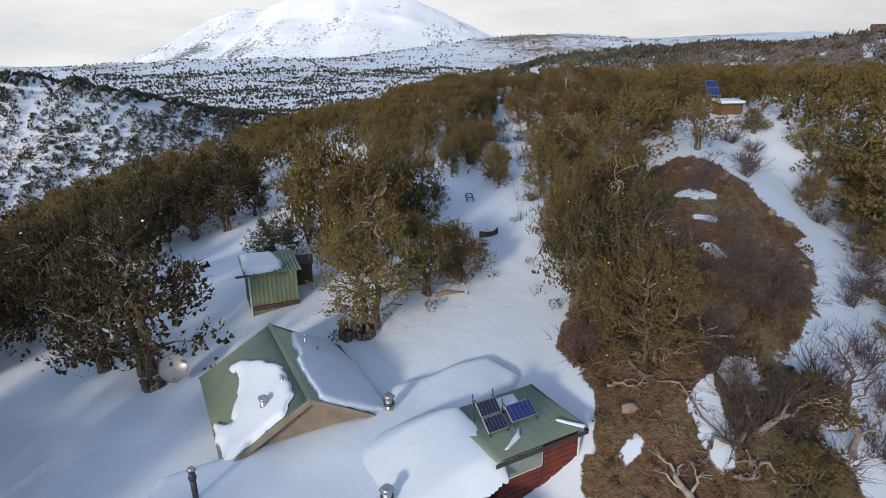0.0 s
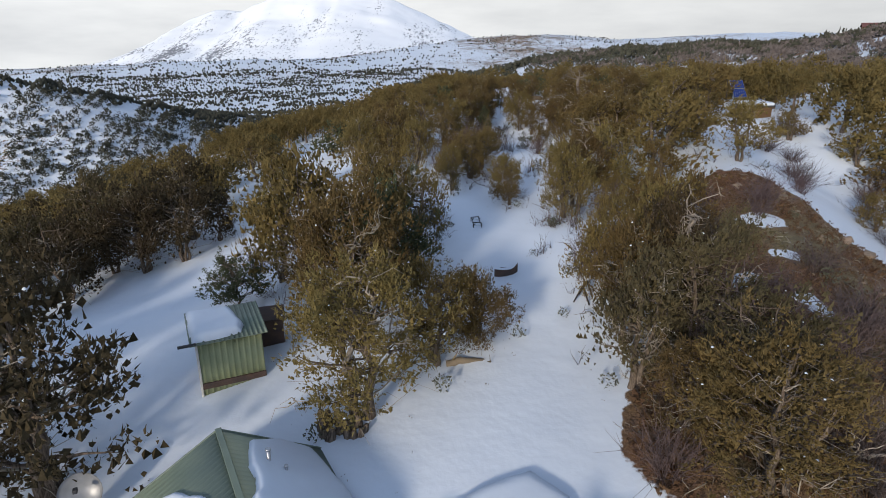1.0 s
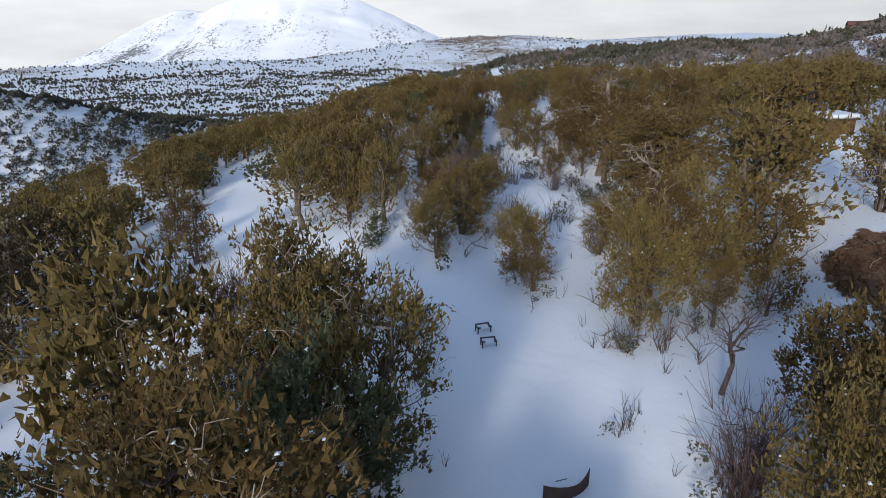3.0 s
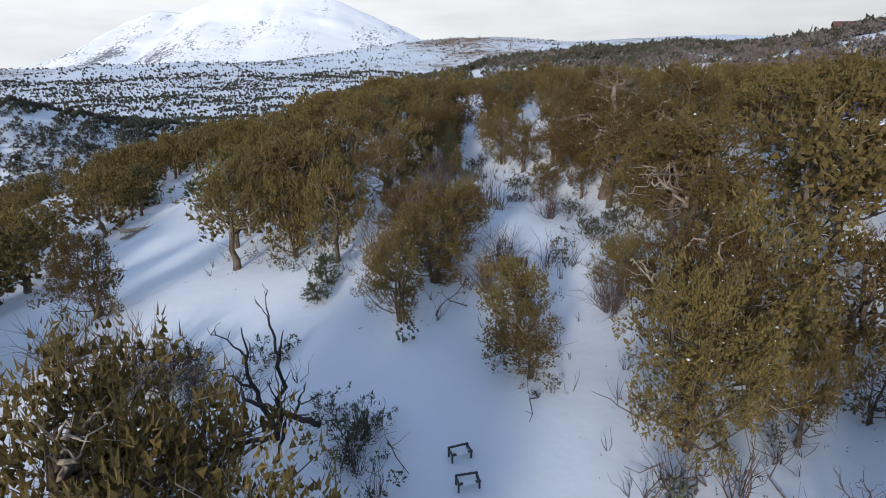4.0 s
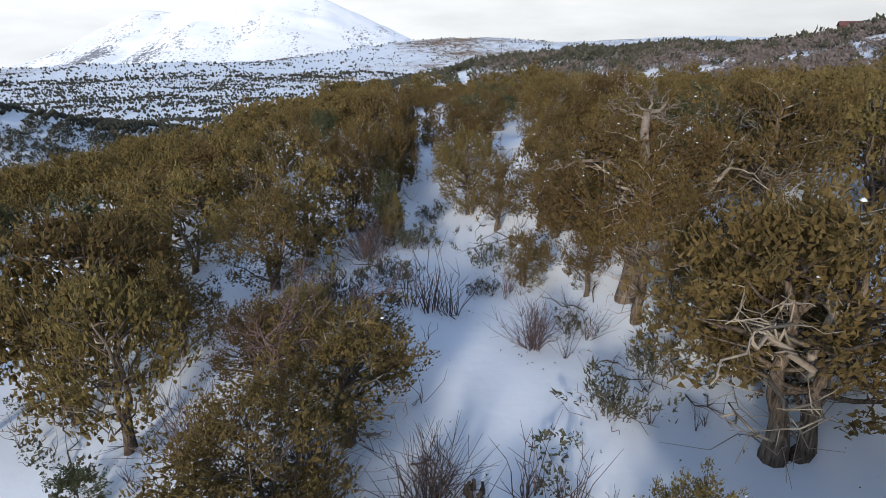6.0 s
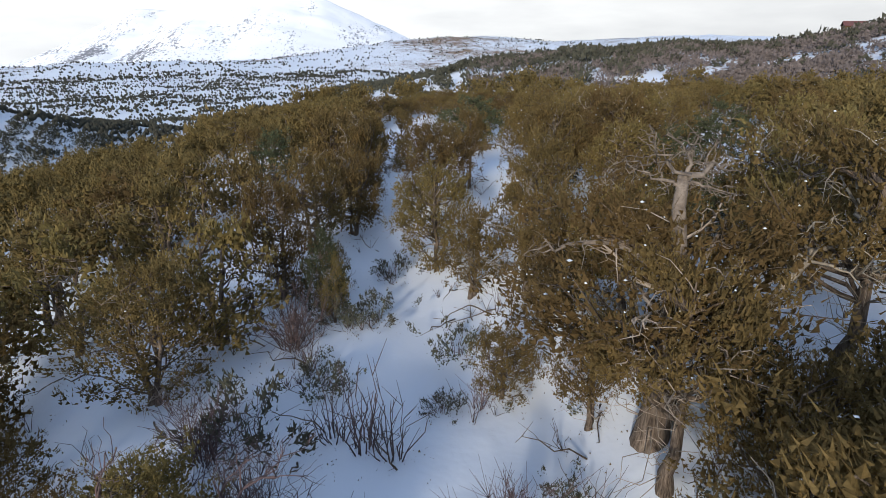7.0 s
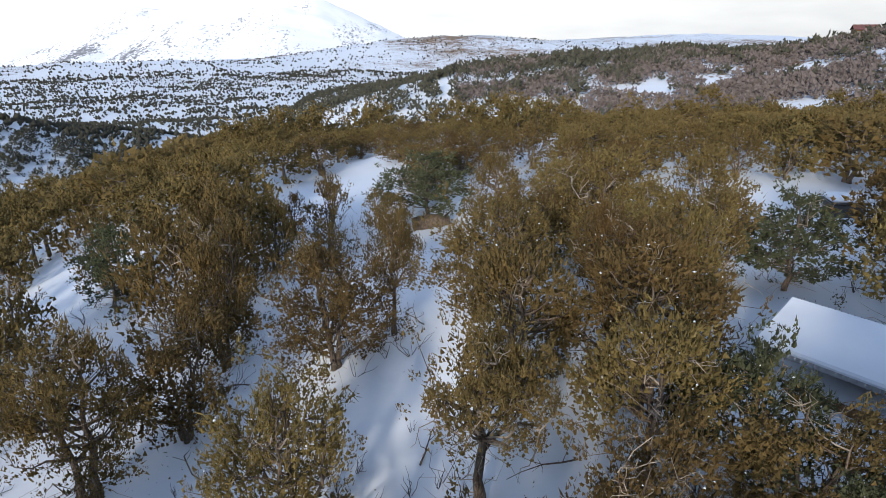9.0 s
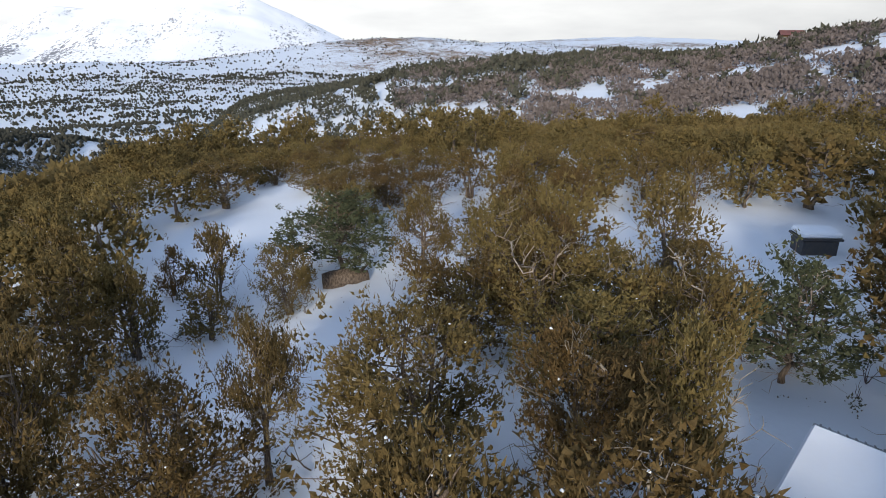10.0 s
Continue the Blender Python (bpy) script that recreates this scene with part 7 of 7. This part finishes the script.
build_small_hut("woodshed", 25.6, 73.4, -15, 1.5, 1.0, 0.6, "low dark woodshed with a snow-capped roof")
solar_hut = build_small_hut("solar_hut", 21.2, 53.5, 10, 2.2, 1.6, 0.9, "hut with snow on the roof under a blue solar array", wall=BROWN_WALL)
build_solar("solar_array", "tall blue solar array standing by the hut", (-1.5, 0.2, 2.7), 1.1, 0.7, 55, BLUECELL, 2, pose(21.2, 53.5, ground_z(21.2, 53.5) - 0.6, 0, 0, 10))


def build_red_house():
    root = empty_at("red_roofed_house", "distant house with a dusty red gabled roof", "house")
    x, y = 123.5, 186.5
    root.matrix_basis = pose(x, y, ground_z(x, y) + 0.3, 0, 0, -28) @ Matrix.Scale(0.8, 4)
    part("wall", box(6.2, 4.4, 2.6, (0, 0, 1.2)), root, BROWN_WALL)
    for s in (-1, 1):
        part("roof_slope", box(6.8, 3.0, 0.15, (0, s * 1.25, 3.0), (-s * 28, 0, 0)), root, REDROOF)
    for k in (-2.0, 0, 2.0):
        part("window", box(0.9, 0.1, 0.9, (k, -2.22, 1.4)), root, GLASS)
    return root


build_red_house()


def build_trestle(x, y, turn):
    root = empty_at("saw_trestle", "dark weathered wooden trestle leaning at the wood's edge", "trestle")
    root.matrix_basis = pose(x, y, ground_z(x, y), 0, 0, turn) @ Matrix.Scale(0.72, 4)
    part("beam", box(0.9, 0.08, 0.1, (0, 0, 0.8)), root, CHAR)
    for s in (-1, 1):
        for k in (-1, 1):
            part("leg", box(0.07, 0.07, 1.0, (s * 0.35, k * 0.2, 0.38), (k * 22, 0, 0)), root, CHAR)
    return root


build_trestle(2.1, 27.6, 60)


# stones on the bare bank
def stone_mesh(seed):
    rng = np.random.default_rng(seed)
    bm = bmesh.new()
    bmesh.ops.create_icosphere(bm, subdivisions=1, radius=1.0)
    for v in bm.verts:
        v.co *= rng.uniform(0.7, 1.2)
        v.co.z *= 0.6
    me = bpy.data.meshes.new("stone")
    bm.to_mesh(me)
    bm.free()
    me.materials.append(STONE)
    return me


def scatter_stones():
    rng = random.Random(3)
    shapes = [stone_mesh(i) for i in range(4)]
    n = 0
    while n < 110:
        x, y = rng.uniform(2.5, 15), rng.uniform(13, 36)
        if bareness(np.array([x]), np.array([y]))[0] < 0.55:
            continue
        ob = tagged(new("stone", shapes[n % 4]), "pale tan stone lying on bare earth", "stone", "stones on the bank")
        s = rng.uniform(0.05, 0.16) * (2.0 if rng.random() < 0.08 else 1)
        ob.matrix_basis = Matrix.LocRotScale((x, y, ground_z(x, y) + 0.2 * s), Euler((rng.uniform(0, 1), 0, rng.uniform(0, 6))), (s, s, s))
        n += 1


scatter_stones()


def far_woods():
    """All the trees beyond the bench, too many to count."""
    rng = np.random.default_rng(77)
    N = 132000
    a = np.radians(rng.uniform(-46, 46, N))
    near = np.arange(N) < 40000
    d = np.where(near, np.sqrt(rng.uniform(88 ** 2, 430 ** 2, N)), np.where(rng.random(N) < 0.2, rng.uniform(1200, 2300, N), np.sqrt(rng.uniform(430 ** 2, 1300 ** 2, N))))
    x, y = 4 + d * np.sin(a), 30 + d * np.cos(a)
    ang = np.degrees(a)
    cover = 0.50 + 0.75 * fbm(x, y, 60, 81, 3) + 0.6 * fbm(x, y, 17, 83, 2) + 0.1 * (ang < 0)
    cover = np.where(d > 900, cover - 0.12, cover)
    bear, away = np.degrees(np.arctan2(x - 7, np.maximum(y - 56, 1.0))), np.hypot(x - 7, y - 56)
    on_ridge = (bear > 5) & (away < 400)
    cover = np.where(on_ridge & (away < 146), 0.06 + 0.34 * sstep(0, 1, (27 - bear) / 11), cover)
    cover = np.where(on_ridge & (away >= 150) & (bear > 6), 0.9 * hump(away, 0, 168, 0, 9, 1) * (1 - 0.7 * sstep(32, 38, bear)) + 0.1 + 0.9 * fbm(x, y, 22, 82, 2), cover)
    cover = np.where(on_ridge & (away > 120) & (away < 165) & (bear < 28), np.maximum(cover, 0.95 * sstep(0, 14, away - np.interp(bear, (8, 16, 24), (151, 147, 124))) * sstep(29, 24, bear) + 0.4 * fbm(x, y, 14, 85, 2)), cover)
    cover = np.where((ang < -6) & (d < 430), 0.74 + 1.7 * ribs(x, y) + 0.3 * fbm(x, y, 17, 83, 2), cover)
    cover = np.where((ang < -8) & (d > 400) & (d < 950), cover + 0.28, cover)
    keep = (rng.uniform(0, 1, N) < cover * np.where(near, 0.78, 0.54)) & ((y > 92) | (ang < -36) & (d > 88))
    # the track across the valley floor stays free of trees
    for (x0, y0), (x1, y1) in (((-330, 600), (-239, 731)), ((-239, 731), (-206, 785)), ((-206, 785), (-150, 834)), ((-150, 834), (-40, 870))):
        s = np.clip(((x - x0) * (x1 - x0) + (y - y0) * (y1 - y0)) / ((x1 - x0) ** 2 + (y1 - y0) ** 2), 0, 1)
        keep &= np.hypot(x - x0 - s * (x1 - x0), y - y0 - s * (y1 - y0)) > 9
    x, y, d = x[keep], y[keep], d[keep]
    h = rng.uniform(1.5, 3.1, len(x)) * (1 + 0.25 * (d > 430) + 0.4 * (d > 1200))
    r = h * rng.uniform(0.42, 0.62, len(x))
    close = d < 360
    leafy("slope_woods", rng, x[close], y[close], 0.9 * h[close], 0.85 * r[close], 20, FARWOOD, "dark junipers on the near slopes of the valley", 0.75)
    x, y, h, r = x[~close], y[~close], h[~close], r[~close]
    n = len(x)
    z = height(x, y)
    k = 4
    ph = np.arange(k) * 2 * np.pi / k
    rr = r[:, None] * rng.uniform(0.65, 1.2, (n, k))
    ring = np.stack([x[:, None] + rr * np.cos(ph), y[:, None] + rr * np.sin(ph), z[:, None] + h[:, None] * rng.uniform(0.25, 0.5, (n, k))], -1)
    top = np.stack([x + rng.normal(0, 0.2, n), y + rng.normal(0, 0.2, n), z + h], -1)[:, None]
    low = np.stack([x, y, z - 0.2], -1)[:, None]
    V = np.concatenate([low, ring, top], 1)
    F = []
    for j in range(k):
        F += [(0, 1 + (j + 1) % k, 1 + j), (1 + j, 1 + (j + 1) % k, k + 1)]
    F = (np.array(F)[None] + (np.arange(n) * (k + 2))[:, None, None]).reshape(-1, 3)
    tri_mesh("far_woods", V.reshape(-1, 3), F, FARWOOD, "dark junipers dotting the snowy slopes across the valley")


def brow_wood():
    """The wood runs on over the brow of the hill to the northeast."""
    rng = np.random.default_rng(47)
    y = rng.uniform(92, 114, 1500)
    x = rng.uniform(-14, 75, 1500)
    keep = (x < 8 + 0.62 * (y - 30)) & (rng.random(1500) < 0.75 + 0.8 * fbm(x, y, 14, 19, 2)) & (x > -14 + 0.25 * (y - 92))
    x, y = x[keep], y[keep]
    h = np.minimum(rng.uniform(2.3, 3.6, len(x)), np.interp(y, (90, 100, 108, 120), (5.1, 4.3, 3.7, 2.9)) + sstep(16, 34, x) - height(x, y))
    x, y, h = x[h > 0.8], y[h > 0.8], h[h > 0.8]
    leafy("brow_wood", rng, x, y, h, h * rng.uniform(0.38, 0.5, len(x)), 90, JUNIPER, "olive-brown junipers running over the brow of the hill", 0.34)


def leafy(name, rng, x, y, h, r, blades, mat, label, size=0.55):
    """Many small trees or bushes, each a loose crown of leaf blades."""
    n = len(x)
    z = height(x, y)
    p = rng.normal(0, 1, (n, blades, 3))
    p /= np.linalg.norm(p, axis=2)[:, :, None]
    p *= rng.uniform(0.55, 1.0, (n, blades, 1))
    c = np.stack([x, y, z + 0.5 * h], -1)[:, None] + p * np.stack([r, r, 0.48 * h], -1)[:, None]
    d = p * 0.6 + rng.normal(0, 0.5, p.shape) + [0, 0, 0.5]
    d /= np.linalg.norm(d, axis=2)[:, :, None]
    w = np.cross(d, rng.normal(0, 1, d.shape))
    w /= np.linalg.norm(w, axis=2)[:, :, None] + 1e-9
    L = (size * r)[:, None, None] * rng.uniform(0.7, 1.2, (n, blades, 1))
    T = np.stack([c - w * L * 0.45, c + w * L * 0.45, c + d * L], 2).reshape(-1, 3)
    tri_mesh(name, T, np.arange(len(T)).reshape(-1, 3), mat, label)


def ridge_scrub():
    """Leafless oak scrub on the eastern bench and ridge."""
    rng = np.random.default_rng(91)
    N = 21000
    a = np.radians(rng.uniform(9, 58, N))
    d = np.sqrt(rng.uniform(52 ** 2, 176 ** 2, N))
    x, y = 7 + d * np.sin(a), 56 + d * np.cos(a)
    cover = 0.26 + 2.0 * fbm(x, y, 15, 93, 3) - 0.4 * (a < radians(21))
    keep = (rng.uniform(0, 1, N) < cover) & (y > 84)
    x, y = x[keep], y[keep]
    h = rng.uniform(0.8, 1.8, len(x))
    leafy("ridge_scrub", rng, x, y, h, h * rng.uniform(0.6, 0.9, len(x)), 16, OAK, "brown-grey leafless scrub on the snowy ridge")


ridge_scrub()
brow_wood()


far_woods()
litter()


def undergrowth():
    """Seedlings, bare shoots and broken branches among the trees, too many to count."""
    rng = np.random.default_rng(57)
    foot = np.array([(x, y, r) for x, y, r in placed if 22 < y < 82 and beside_way(x, y) < 13])
    shoots, sticks = Heap(), Heap()
    spots = []
    while len(spots) < 1100:
        x, y, r = foot[rng.integers(len(foot))]
        a, s = rng.uniform(0, 6.28), r * rng.uniform(0.5, 1.7)
        x, y = x + s * math.cos(a), y + s * math.sin(a)
        if is_open(x, y, -1.0) and rng.random() < 0.75 or abs(x + 9.8) < 1.6 and abs(y - 26) < 2.5:
            continue
        spots.append((x, y, ground_z(x, y)))
    for x, y, z in spots[:620]:
        h = rng.uniform(0.25, 0.85)
        for i in range(rng.integers(3, 8)):
            tip = np.array([x, y, z]) + [*rng.normal(0, 0.35 * h, 2), h * rng.uniform(0.5, 1.0)]
            shoots.put(*tube(bend(rng, (x, y, z - 0.05), tip, 0.02, 4, 0.07), np.linspace(0.009, 0.003, 4), 3))
    for x, y, z in spots[620:860]:
        L, a = rng.uniform(0.4, 1.5), rng.uniform(0, 6.28)
        e = np.array([x + L * math.cos(a), y + L * math.sin(a), 0])
        e[2] = ground_z(e[0], e[1]) + rng.uniform(0.0, 0.4)
        w = bend(rng, (x, y, z + 0.02), e, 0.06, 6, 0.06)
        sticks.put(*tube(w, np.linspace(0.02, 0.006, 6), 4))
        for k in range(4):
            q0 = w[rng.integers(1, 5)]
            sticks.put(*tube(bend(rng, q0, q0 + rng.normal(0, 0.2, 3) + [0, 0, 0.1], 0, 3, 0.1), (0.009, 0.006, 0.003), 3))
    tagged(new("bare_shoots", shoots.mesh("bare_shoots", TWIG)), "thin bare shoots poking out of the snow", "shoots", kind="stuff")
    tagged(new("broken_branches", sticks.mesh("broken_branches", BARK)), "dark broken branches lying under the junipers", "branches", kind="stuff")
    x, y, z = np.array(spots[860:]).T
    h = rng.uniform(0.2, 0.6, len(x))
    leafy("seedlings", rng, x, y, h, h * 0.55, 60, SAGE, "small dark juniper seedlings in the snow", 0.3)
    n = 5000
    k = rng.integers(len(foot), size=n)
    a, s = rng.uniform(0, 6.28, n), foot[k, 2] * rng.uniform(0.2, 1.5, n)
    x, y = foot[k, 0] + s * np.cos(a), foot[k, 1] + s * np.sin(a)
    leafy("needle_litter", rng, x, y, np.full(n, 0.03), rng.uniform(0.03, 0.09, n), 2, JUNIPER, "fallen sprigs and needles on the snow")


undergrowth()
